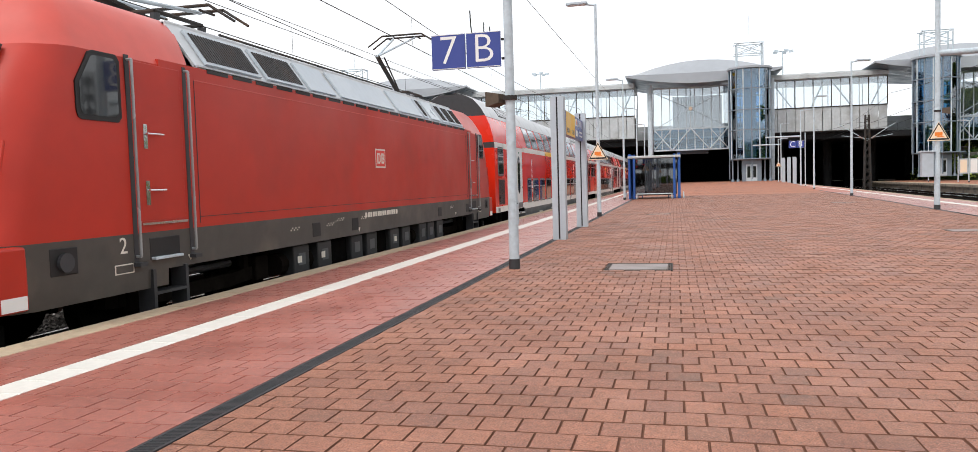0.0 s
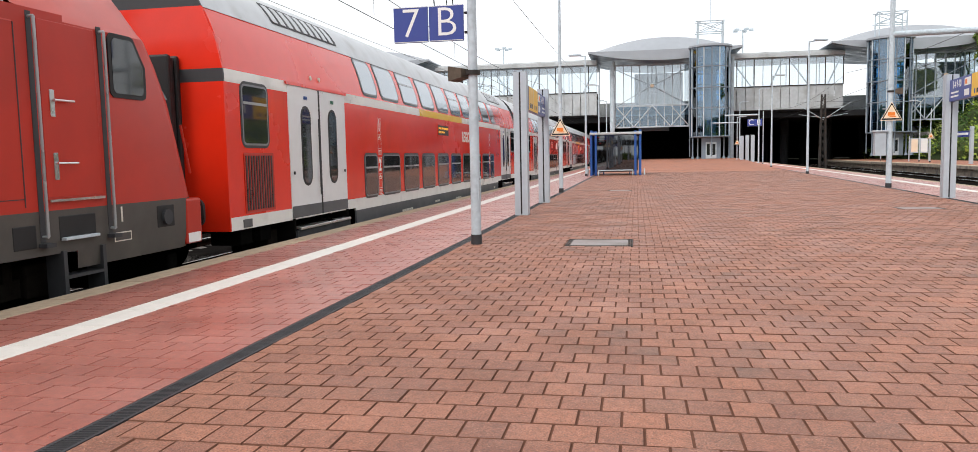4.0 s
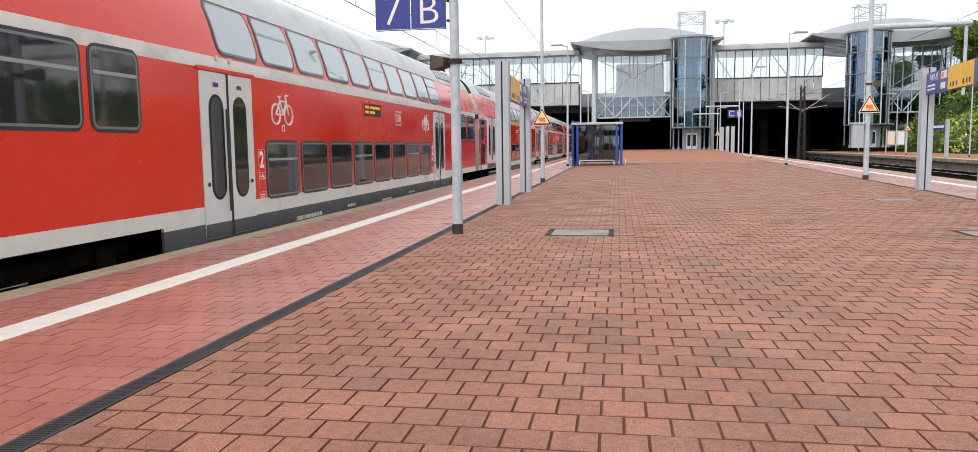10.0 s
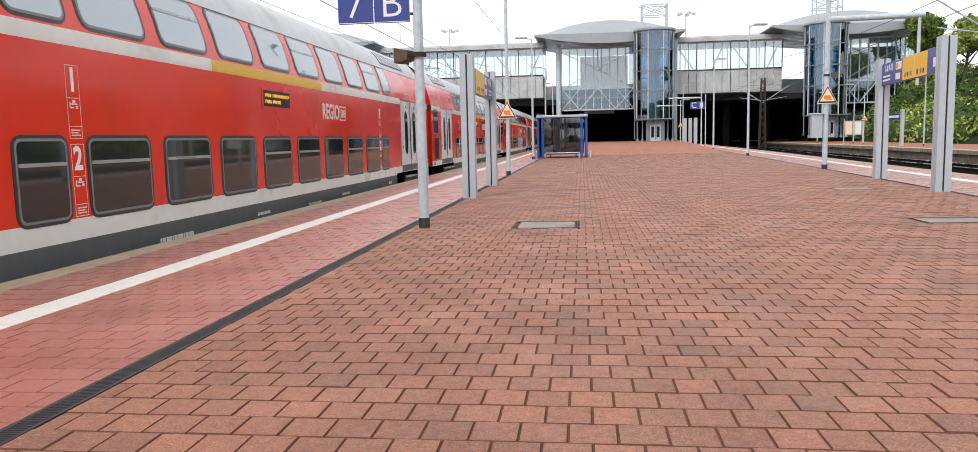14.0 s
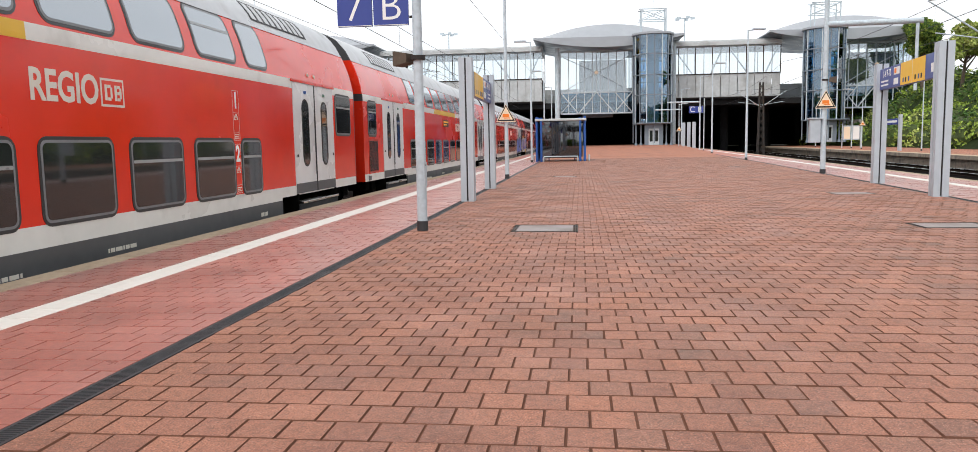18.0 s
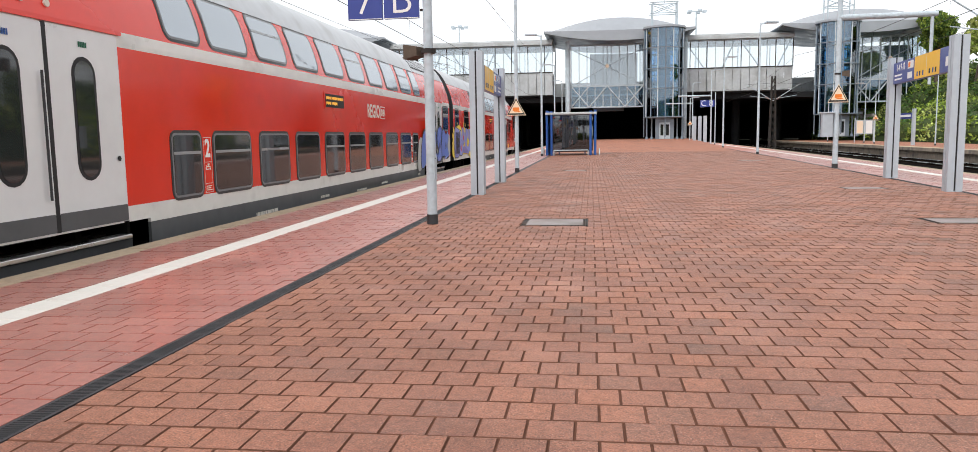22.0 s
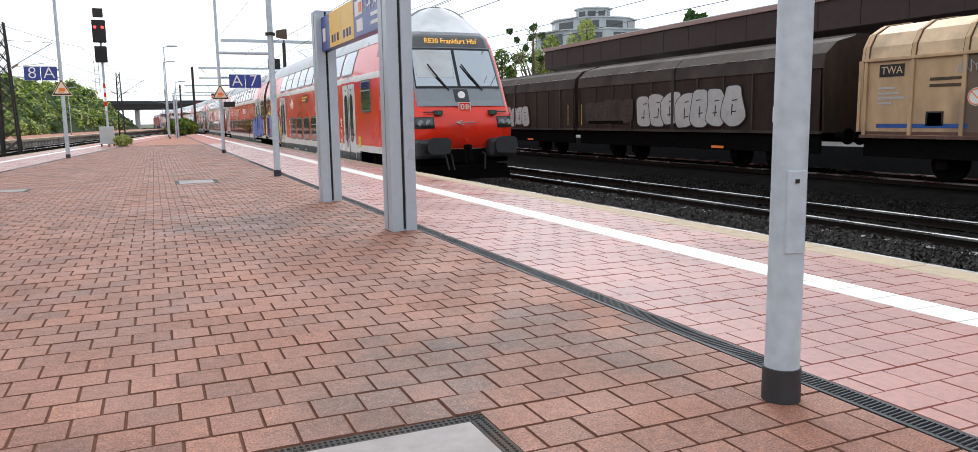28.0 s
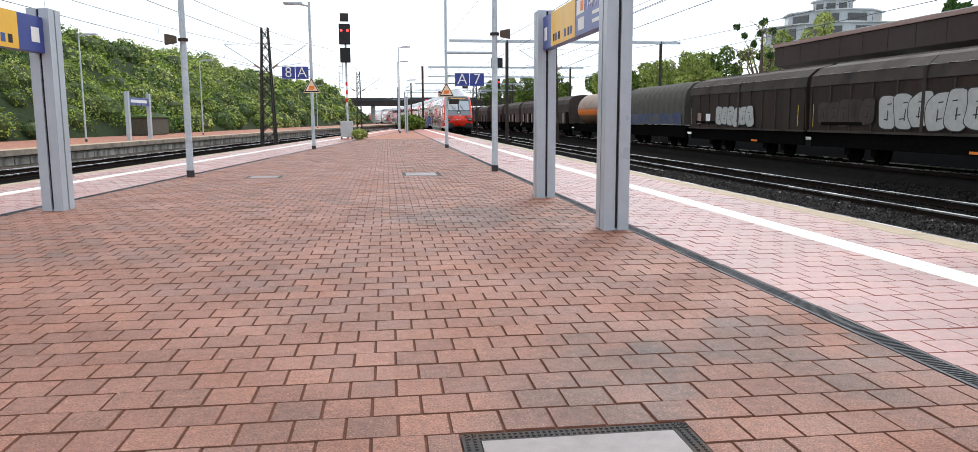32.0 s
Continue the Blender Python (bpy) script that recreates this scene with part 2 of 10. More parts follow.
    l.new(hsv.outputs["Color"], b.inputs["Base Color"])
    l.new(ranged(tex(1.4, 6), 0.3, 0.7, rough - 0.1, rough + 0.14), b.inputs["Roughness"])
    b.inputs["Specular IOR Level"].default_value = shine
    b.inputs["Coat Weight"].default_value, b.inputs["Coat Roughness"].default_value = coat, 0.4
    b.inputs["Diffuse Roughness"].default_value = 0.6
    bp = n.new("ShaderNodeBump")
    bp.inputs["Strength"].default_value, bp.inputs["Distance"].default_value = relief, 0.006
    l.new(tex(240, 3), bp.inputs["Height"])
    l.new(bp.outputs["Normal"], b.inputs["Normal"])
    return m


SPILLS = ((-1.0, -9.2, 1.5), (-0.77, -3.2, 0.75), (-1.85, -3.5, 0.8))
M = {}
M["brick"] = paver_mat("brown concrete paver", True, (0.385, 0.156, 0.092), (0.275, 0.11, 0.069), 0.6, relief=0.45, shine=0.5, grit=1.0, spots=SPILLS)
M["brick_one"] = paver_mat("brown concrete paver single", False, (0.385, 0.156, 0.092), (0.275, 0.11, 0.069), 0.6, relief=0.45, shine=0.5, grit=1.0, spots=SPILLS)
M["redtile"] = paver_mat("red concrete tile", True, (0.40, 0.135, 0.098), (0.36, 0.118, 0.085), 0.36, dirt=0.1, relief=0.12, shine=1.0, grit=0.35, coat=0.5)
M["redtile_one"] = paver_mat("red concrete tile single", False, (0.40, 0.135, 0.098), (0.36, 0.118, 0.085), 0.36, dirt=0.1, relief=0.12, shine=1.0, grit=0.35, coat=0.5)
M["brick_far"] = paving_mat("brown paving far", (0.37, 0.15, 0.09), 0.45, 0.2, 0.21, stain=(0.5, 0.56, 0.78, (0.13, 0.085, 0.07)))
M["red_far"] = paving_mat("red paving far", (0.42, 0.155, 0.115), 0.5, 0.215, 0.2)
M["red_far"].node_tree.nodes["Principled BSDF"].inputs["Specular IOR Level"].default_value = 1.0
M["joint"] = mat("dirty paving joint sand", (0.15, 0.07, 0.047), 0.95, vary=0.25, scale=30)
M["joint_red"] = mat("reddish joint dirt", (0.3, 0.108, 0.082), 0.8, vary=0.25, scale=30)
M["whitetile"] = mat("white guide strip tile", (0.7, 0.69, 0.64), 0.5, vary=0.07, scale=20, bump=0.1, bscale=200, island=0.06, stain=(2.0, 0.62, 0.85, (0.5, 0.47, 0.42)))
M["kerb"] = mat("beige concrete kerb", (0.42, 0.33, 0.23), 0.85, vary=0.2, scale=12, bump=0.3, bscale=150, island=0.06, stain=(3, 0.55, 0.8, (0.25, 0.18, 0.13)))
M["plate"] = mat("dull steel cover plate", (0.26, 0.225, 0.215), 0.6, 0.0, vary=0.2, scale=14, bump=0.15, bscale=180, stain=(1.5, 0.5, 0.75, (0.15, 0.125, 0.11)))
M["drain"] = mat("dark ribbed drain grate", (0.028, 0.03, 0.034), 0.6, 0.0, vary=0.2, scale=20)
M["concrete"] = mat("grey concrete", (0.36, 0.35, 0.33), 0.85, vary=0.2, scale=5, bump=0.2, bscale=60, stain=(0.8, 0.5, 0.8, (0.2, 0.18, 0.16)))
M["dirtyconc"] = mat("dirty platform wall", (0.28, 0.23, 0.18), 0.9, vary=0.3, scale=5, bump=0.2, stain=(1.5, 0.5, 0.7, (0.12, 0.1, 0.09)))
M["galv"] = mat("galvanised steel", (0.5, 0.57, 0.62), 0.45, 0.0, vary=0.18, scale=14, stain=(5, 0.55, 0.8, (0.36, 0.41, 0.45)))
M["greypaint"] = mat("grey painted aluminium", (0.46, 0.51, 0.56), 0.42, 0.1, vary=0.07, scale=8)
M["maskgrey"] = mat("mid grey cab mask paint", (0.2, 0.22, 0.24), 0.35, vary=0.06, scale=6)
M["boot"] = mat("dark rubber pole sleeve", (0.035, 0.036, 0.04), 0.6, vary=0.15, scale=10)
M["steel"] = mat("weathered dark steel", (0.045, 0.041, 0.039), 0.6, 0.0, vary=0.3, scale=10, stain=(3, 0.5, 0.75, (0.075, 0.045, 0.03)))
M["railhead"] = mat("worn bright rail head", (0.55, 0.55, 0.55), 0.25, 1.0, vary=0.1)
M["railside"] = mat("rusty rail side", (0.018, 0.014, 0.012), 0.85, vary=0.3, scale=12)
M["ballast"] = mat("dark ballast", (0.012, 0.0112, 0.0106), 0.9, vary=0.45, scale=30, bump=1.0, bscale=26)
M["stones"] = mat("ballast stones", (0.05, 0.046, 0.043), 0.9, vary=0.3, scale=20, island=0.6)
# Darker copy of the stones; its colour holds the shade beside the wagons.
M["sootstones"] = mat("shade-darkened ballast stones", (0.019, 0.018, 0.017), 0.95, vary=0.3, scale=20, island=0.6)
M["sleeper"] = mat("grey concrete sleeper", (0.19, 0.18, 0.172), 0.85, vary=0.3, scale=10, bump=0.2, rand=0.3)
M["red"] = mat("traffic red train paint", (0.74, 0.028, 0.0085), 0.22, vary=0.06, scale=3, coat=0.25, stain=(1.2, 0.6, 0.9, (0.55, 0.035, 0.016)))
M["locored"] = mat("faded red locomotive paint", (0.45, 0.024, 0.0095), 0.4, vary=0.1, scale=3, stain=(0.7, 0.5, 0.85, (0.32, 0.026, 0.015)))
M["palered"] = mat("sky-lightened red paint", (0.55, 0.075, 0.055), 0.4, vary=0.12, scale=3, coat=0.15)
M["band"] = mat("light grey band paint", (0.74, 0.74, 0.7), 0.35, vary=0.07, scale=4, coat=0.3, stain=(1.5, 0.58, 0.85, (0.42, 0.41, 0.38)))
M["locogrey"] = mat("umbra grey sole paint", (0.06, 0.054, 0.047), 0.5, vary=0.2, scale=5, stain=(1.5, 0.5, 0.8, (0.12, 0.1, 0.08)))
M["skirt"] = mat("dark grey skirt paint", (0.085, 0.088, 0.092), 0.5, vary=0.15, scale=5)
M["yellow"] = mat("first class yellow stripe", (0.75, 0.45, 0.02), 0.35, vary=0.05)
M["roofgrey"] = mat("silver-grey carriage roof", (0.52, 0.54, 0.56), 0.4, 0.15, vary=0.12, scale=3, stain=(1, 0.55, 0.8, (0.34, 0.34, 0.33)))
M["door"] = mat("pale grey door paint", (0.72, 0.74, 0.74), 0.32, vary=0.05, scale=4, coat=0.3)
M["rubber"] = mat("black rubber", (0.009, 0.009, 0.01), 0.6, vary=0.2, scale=10)
M["under"] = mat("near-black underframe", (0.006, 0.0058, 0.0055), 0.75, vary=0.35, scale=8)
M["bogie"] = mat("very dark brown bogie", (0.012, 0.01, 0.0085), 0.8, vary=0.35, scale=8)
M["winframe"] = mat("dark window frame", (0.026, 0.028, 0.03), 0.4, vary=0.1)
M["winrim"] = mat("grey inner window rim", (0.35, 0.37, 0.38), 0.35, 0.3, vary=0.08)
M["winseal"] = mat("grey window seal", (0.2, 0.21, 0.22), 0.4, vary=0.1)
M["darkglass"] = mat("dark tinted train glass", (0.02, 0.024, 0.026), 0.04, vary=0.1, coat=0.4, rvary=0.02)
M["skyglass"] = mat("upper deck glass", (0.05, 0.06, 0.065), 0.03, vary=0.1, coat=1.0, rvary=0.01)
M["skyglass"].node_tree.nodes["Principled BSDF"].inputs["IOR"].default_value = 4.0
M["darkglass"].node_tree.nodes["Principled BSDF"].inputs["IOR"].default_value = 1.55
M["skyglass"].node_tree.nodes["Principled BSDF"].inputs["Specular Tint"].default_value = (0.84, 0.92, 1.0, 1)
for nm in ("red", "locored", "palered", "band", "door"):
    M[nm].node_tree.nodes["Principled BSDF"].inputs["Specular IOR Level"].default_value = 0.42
M["white"] = mat("white lettering", (0.82, 0.82, 0.8), 0.5, vary=0.03)
M["cream"] = mat("pale lettering", (0.7, 0.66, 0.58), 0.5, vary=0.05)
M["black"] = mat("matt black", (0.007, 0.007, 0.0075), 0.6, vary=0.2)
M["blue"] = mat("deep blue sign enamel", (0.028, 0.05, 0.27), 0.4, vary=0.05, coat=0.2)
M["signyellow"] = mat("yellow sign enamel", (0.85, 0.5, 0.03), 0.4, vary=0.05)
M["bluesteel"] = mat("blue painted steel", (0.025, 0.1, 0.36), 0.4, vary=0.1, coat=0.2)
M["chrome"] = mat("bright metal", (0.6, 0.6, 0.6), 0.25, 1.0, vary=0.08)
M["orange"] = mat("hazard orange", (0.85, 0.22, 0.02), 0.5, vary=0.05)
M["warnpale"] = mat("pale warning sign face", (0.85, 0.68, 0.5), 0.5, vary=0.04)
M["ledamber"] = mat("lit amber display", (1.0, 0.5, 0.06), 0.5, vary=0.0, emit=0.45)
M["ledred"] = mat("lit red signal lamp", (1.0, 0.03, 0.03), 0.4, vary=0.0, emit=5.0)
M["clad"] = mat("pale grey cladding", (0.5, 0.52, 0.53), 0.5, 0.1, vary=0.12, scale=3, stain=(0.6, 0.5, 0.8, (0.33, 0.33, 0.32)))
M["shell"] = mat("zinc shell roof", (0.36, 0.38, 0.41), 0.42, 0.3, vary=0.07, scale=1)
M["frameblue"] = mat("grey-blue window frame", (0.2, 0.25, 0.3), 0.4, 0.3, vary=0.1)
M["glass"] = glass_mat("clear hall glass", (0.88, 0.92, 0.94))
M["towerglass"] = glass_mat("blue tower glass", (0.5, 0.7, 0.84), alpha=0.22)
M["smoke"] = glass_mat("smoked shelter glass", (0.07, 0.08, 0.11), alpha=0.25)
# Concrete coloured near black in place of the shade it stands in.
M["darkhall"] = mat("shade-darkened concrete", (0.03, 0.03, 0.032), 0.9, vary=0.2)
M["soffit"] = mat("brown canopy cladding", (0.055, 0.037, 0.034), 0.6, vary=0.15, scale=3)
M["copper"] = mat("reddish canopy edge", (0.3, 0.19, 0.16), 0.55, vary=0.15)
M["wagondark"] = mat("sooty brown wagon wall", (0.03, 0.021, 0.0165), 0.6, vary=0.3, scale=5, stain=(1.2, 0.52, 0.8, (0.055, 0.036, 0.026)), stretch=(1, 1, 0.35))
M["wagonroof"] = mat("dull dark wagon roof", (0.06, 0.047, 0.04), 0.7, vary=0.25, scale=4, stain=(1, 0.5, 0.75, (0.028, 0.026, 0.025)))
M["tan"] = mat("faded cream wagon wall", (0.5, 0.33, 0.18), 0.6, vary=0.2, scale=4, stain=(0.9, 0.48, 0.75, (0.2, 0.14, 0.095)), stretch=(1, 1, 0.4))
M["tanroof"] = mat("faded cream wagon roof", (0.64, 0.46, 0.28), 0.55, vary=0.18, scale=4, stain=(0.8, 0.5, 0.8, (0.28, 0.2, 0.13)))
M["tandark"] = mat("stained brown wagon panel", (0.085, 0.06, 0.042), 0.65, vary=0.3, scale=4, stain=(1, 0.5, 0.8, (0.07, 0.055, 0.045)), stretch=(1, 1, 0.4))
M["rustrail"] = mat("rusty wagon rail", (0.11, 0.05, 0.036), 0.7, vary=0.35, scale=6, stain=(2, 0.5, 0.75, (0.2, 0.13, 0.08)))
M["tanmid"] = mat("browned wagon panel", (0.17, 0.115, 0.08), 0.65, vary=0.25, scale=4, stain=(1, 0.5, 0.8, (0.1, 0.07, 0.055)), stretch=(1, 1, 0.4))
M["silver"] = mat("silver spray paint", (0.8, 0.78, 0.77), 0.5, 0.1, vary=0.12, scale=6, stain=(2, 0.55, 0.8, (0.36, 0.34, 0.33)))
M["plum"] = mat("purple spray paint", (0.1, 0.05, 0.08), 0.6, vary=0.2)
M["teal"] = mat("turquoise spray paint", (0.02, 0.26, 0.38), 0.55, vary=0.15)
M["spraygreen"] = mat("green spray paint", (0.015, 0.13, 0.075), 0.6, vary=0.2)
M["sprayblue"] = mat("blue spray paint", (0.02, 0.085, 0.3), 0.55, vary=0.2)
M["tagblue"] = mat("bright blue spray paint", (0.1, 0.18, 0.56), 0.5, vary=0.12)
M["taglilac"] = mat("lilac spray paint", (0.25, 0.27, 0.6), 0.5, vary=0.12)
M["salmon"] = mat("salmon spray paint", (0.5, 0.19, 0.13), 0.55, vary=0.15)
M["tagsea"] = mat("sea-blue spray paint", (0.015, 0.09, 0.22), 0.55, vary=0.2)
M["tagviolet"] = mat("violet spray paint", (0.2, 0.16, 0.42), 0.5, vary=0.12)
M["bufgrey"] = mat("dusty dark grey casting", (0.02, 0.0205, 0.022), 0.6, vary=0.3, scale=6)
M["tagyellow"] = mat("yellow spray paint", (0.78, 0.6, 0.06), 0.5, vary=0.12)
M["tagwhite"] = mat("grey-white spray paint", (0.42, 0.42, 0.4), 0.6, vary=0.18, scale=5)
M["tank"] = mat("brown tank shell", (0.24, 0.145, 0.085), 0.45, 0.1, vary=0.2, scale=3, stain=(0.8, 0.5, 0.8, (0.1, 0.065, 0.05)))
M["tankwhite"] = mat("off-white gas tank", (0.68, 0.67, 0.63), 0.4, vary=0.08, scale=2, stain=(0.8, 0.55, 0.85, (0.45, 0.42, 0.38)))
M["tarp"] = mat("grey-green tarpaulin", (0.085, 0.08, 0.07), 0.75, vary=0.25, scale=4, bump=0.5, bscale=4)
M["tarpblue"] = mat("worn blue paint", (0.03, 0.05, 0.13), 0.7, vary=0.3, scale=6, stain=(1.5, 0.42, 0.6, (0.075, 0.072, 0.065)))
M["bark"] = mat("tree bark", (0.1, 0.075, 0.055), 0.9, vary=0.3, scale=14, bump=0.5)
M["leaf"] = mat("spring foliage", (0.23, 0.31, 0.055), 0.6, vary=0.5, scale=1.6, island=0.3)
M["leafpale"] = mat("pale fresh foliage", (0.38, 0.43, 0.13), 0.6, vary=0.5, scale=1.6, island=0.3)
M["leafdark"] = mat("dark foliage", (0.06, 0.115, 0.03), 0.6, vary=0.5, scale=1.6, island=0.3)
M["leafcore"] = mat("inner foliage with shade in its colour", (0.05, 0.075, 0.018), 0.9, vary=0.6, scale=5, bump=1.0, bscale=6)
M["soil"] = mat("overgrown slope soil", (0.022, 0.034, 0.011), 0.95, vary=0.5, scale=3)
M["grass"] = mat("distant ground", (0.09, 0.1, 0.06), 0.95, vary=0.4, scale=0.5)
M["house"] = mat("pale grey office wall", (0.42, 0.45, 0.47), 0.6, vary=0.1, scale=1)
M["dirtplinth"] = mat("sooty mossy concrete", (0.045, 0.04, 0.034), 0.9, vary=0.4, scale=5, bump=0.5, bscale=8)
M["stonewall"] = mat("mossy stone", (0.07, 0.062, 0.045), 0.9, vary=0.35, scale=5, bump=0.6, bscale=8)

for nm in ("ballast", "stones", "under", "bogie", "wagondark", "wagonroof", "soffit", "darkhall", "railside", "soil", "tarp", "tandark", "steel", "joint", "leaf", "leafpale", "leafdark"):
    M[nm].node_tree.nodes["Principled BSDF"].inputs["Specular IOR Level"].default_value = 0.12
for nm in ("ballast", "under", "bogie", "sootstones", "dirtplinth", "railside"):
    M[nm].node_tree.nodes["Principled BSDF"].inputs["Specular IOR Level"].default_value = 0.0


# ---- mesh helpers ----
def part(name, bm, material, parent=None, label="", smooth=False):
    """Links a bmesh as one mesh object, a part of parent if one is given."""
    me = bpy.data.meshes.new(name)
    bm.to_mesh(me)
    bm.free()
    me.materials.append(M[material] if isinstance(material, str) else material)
    if smooth:
        me.polygons.foreach_set("use_smooth", [True] * len(me.polygons))
        me.set_sharp_from_angle(angle=radians(38))
    ob = new(name, me)
    if parent is not None:
        ob.parent = parent
    return tagged(ob, label)


def shared(name, me, parent, m):
    """A piece that shares its mesh with its like."""
    ob = new(name, me)
    ob.parent = parent
    ob.matrix_basis = m
    return ob


def thing(name, label, category, m=None, group="", kind=""):
    ob = new(name)
    ob.empty_display_size = 0.2
    if m is not None:
        ob.matrix_basis = m
    return tagged(ob, label, category, group, kind)


def box(bm, x0, x1, y0, y1, z0, z1, bevel=0.0):
    vs = [bm.verts.new(p) for p in ((x0, y0, z0), (x1, y0, z0), (x1, y1, z0), (x0, y1, z0), (x0, y0, z1), (x1, y0, z1), (x1, y1, z1), (x0, y1, z1))]
    fs = [bm.faces.new([vs[i] for i in q]) for q in ((3, 2, 1, 0), (4, 5, 6, 7), (0, 1, 5, 4), (1, 2, 6, 5), (2, 3, 7, 6), (3, 0, 4, 7))]
    if bevel:
        es = {e for f in fs for e in f.edges}
        bmesh.ops.bevel(bm, geom=list(es), offset=bevel, segments=2, affect="EDGES", profile=0.5)
    return bm


def boxes(*args, bevel=0.0):
    bm = bmesh.new()
    for a in args:
        box(bm, *a, bevel=bevel)
    return bm


def rod(bm, a, b, r0, r1=None, seg=10, caps=True):
    """A tapered round bar from a to b."""
    a, b = Vector(a), Vector(b)
    r1 = r0 if r1 is None else r1
    d = (b - a).normalized()
    u = d.orthogonal().normalized()
    v = d.cross(u)
    rings = []
    for p, r in ((a, r0), (b, r1)):
        rings.append([bm.verts.new(p + r * (math.cos(k * math.tau / seg) * u + math.sin(k * math.tau / seg) * v)) for k in range(seg)])
    for k in range(seg):
        bm.faces.new((rings[0][k], rings[0][(k + 1) % seg], rings[1][(k + 1) % seg], rings[1][k]))
    if caps:
        bm.faces.new(rings[0][::-1])
        bm.faces.new(rings[1])
    return bm


def rods(*args, seg=8):
    bm = bmesh.new()
    for a in args:
        rod(bm, *a, seg=seg)
    return bm


def loft(bm, sections, close_ring=True, caps=True):
    """Skin through equal-length point rings."""
    rings = [[bm.verts.new(p) for p in s] for s in sections]
    n = len(rings[0])
    for a, b in zip(rings, rings[1:]):
        for k in range(n if close_ring else n - 1):
            j = (k + 1) % n
            bm.faces.new((a[k], a[j], b[j], b[k]))
    if caps and close_ring:
        bm.faces.new(rings[0][::-1])
        bm.faces.new(rings[-1])
    return bm


def prism(bm, outline, axis, a, b):
    """An outline of 2D points pushed along an axis from a to b."""
    def put(p, h):
        return {"x": (h, p[0], p[1]), "y": (p[0], h, p[1]), "z": (p[0], p[1], h)}[axis]
    return loft(bm, [[put(p, a) for p in outline], [put(p, b) for p in outline]])


def lettering(name, body, size, material, parent, m, depth=0.003, offset=0.0, label="", align="CENTER", xscale=1.0):
    """Words as raised mesh letters, facing the pose's z."""
    cu = bpy.data.curves.new(name, "FONT")
    cu.body, cu.size, cu.extrude, cu.offset = body, size, depth, offset
    cu.align_x, cu.align_y = align, "CENTER"
    cu.resolution_u = 3
    tmp = bpy.data.objects.new(name, cu)
    scene.collection.objects.link(tmp)
    bpy.context.view_layer.update()
    me = bpy.data.meshes.new_from_object(tmp.evaluated_get(bpy.context.evaluated_depsgraph_get()))
    bpy.data.objects.remove(tmp)
    bpy.data.curves.remove(cu)
    me.transform(m @ Matrix.Diagonal((xscale, 1, 1, 1)))
    me.materials.clear()
    me.materials.append(M[material])
    ob = new(name, me)
    if parent is not None:
        ob.parent = parent
    return tagged(ob, label)


def facing(side, x, y, z):
    """Pose of flat writing on a wall that faces +x (side 1), -x (-1), -y ('s') or +y ('n')."""
    if side == 1:
        return Matrix.Translation((x, y, z)) @ Matrix(((0, 0, 1, 0), (1, 0, 0, 0), (0, 1, 0, 0), (0, 0, 0, 1)))
    if side == -1:
        return Matrix.Translation((x, y, z)) @ Matrix(((0, 0, -1, 0), (-1, 0, 0, 0), (0, 1, 0, 0), (0, 0, 0, 1)))
    if side == "s":
        return Matrix.Translation((x, y, z)) @ Matrix(((1, 0, 0, 0), (0, 0, -1, 0), (0, 1, 0, 0), (0, 0, 0, 1)))
    return Matrix.Translation((x, y, z)) @ Matrix(((-1, 0, 0, 0), (0, 0, 1, 0), (0, 1, 0, 0), (0, 0, 0, 1)))



# ---- ground, tracks and platform bodies ----
def curve_x(y, off):
    """x of a line that follows the platform's curved side at a fixed offset."""
    return post_line(y) + off


def strip(bm, ys, fa, fb, z):
    """A flat ribbon between two lines x = fa(y) and x = fb(y)."""
    rows = [(bm.verts.new((fa(y), y, z)), bm.verts.new((fb(y), y, z))) for y in ys]
    for (a, b), (c, d) in zip(rows, rows[1:]):
        bm.faces.new((a, b, d, c))
    return bm


def steps(a, b, d):
    n = max(1, round((b - a) / d))
    return [a + (b - a) * k / n for k in range(n + 1)]


bm = bmesh.new()
strip(bm, steps(-2500, 2500, 500), lambda y: -2500, lambda y: 2500, -1.05)
ground = tagged(part("ground", bm, "grass"), "overgrown railway ground reaching to the horizon", "ground", kind="structure")

bm = bmesh.new()
strip(bm, steps(-420, 420, 20), lambda y: -30, lambda y: 40, -0.86)
tagged(part("ballast_bed", bm, "ballast"), "dark ballast bed under the station tracks", "ballast", kind="structure")


def far_bend(y):
    """Sideways shift of the straight tracks where they bend far beyond the platform."""
    return 0.00036 * max(0.0, -95 - y) ** 2


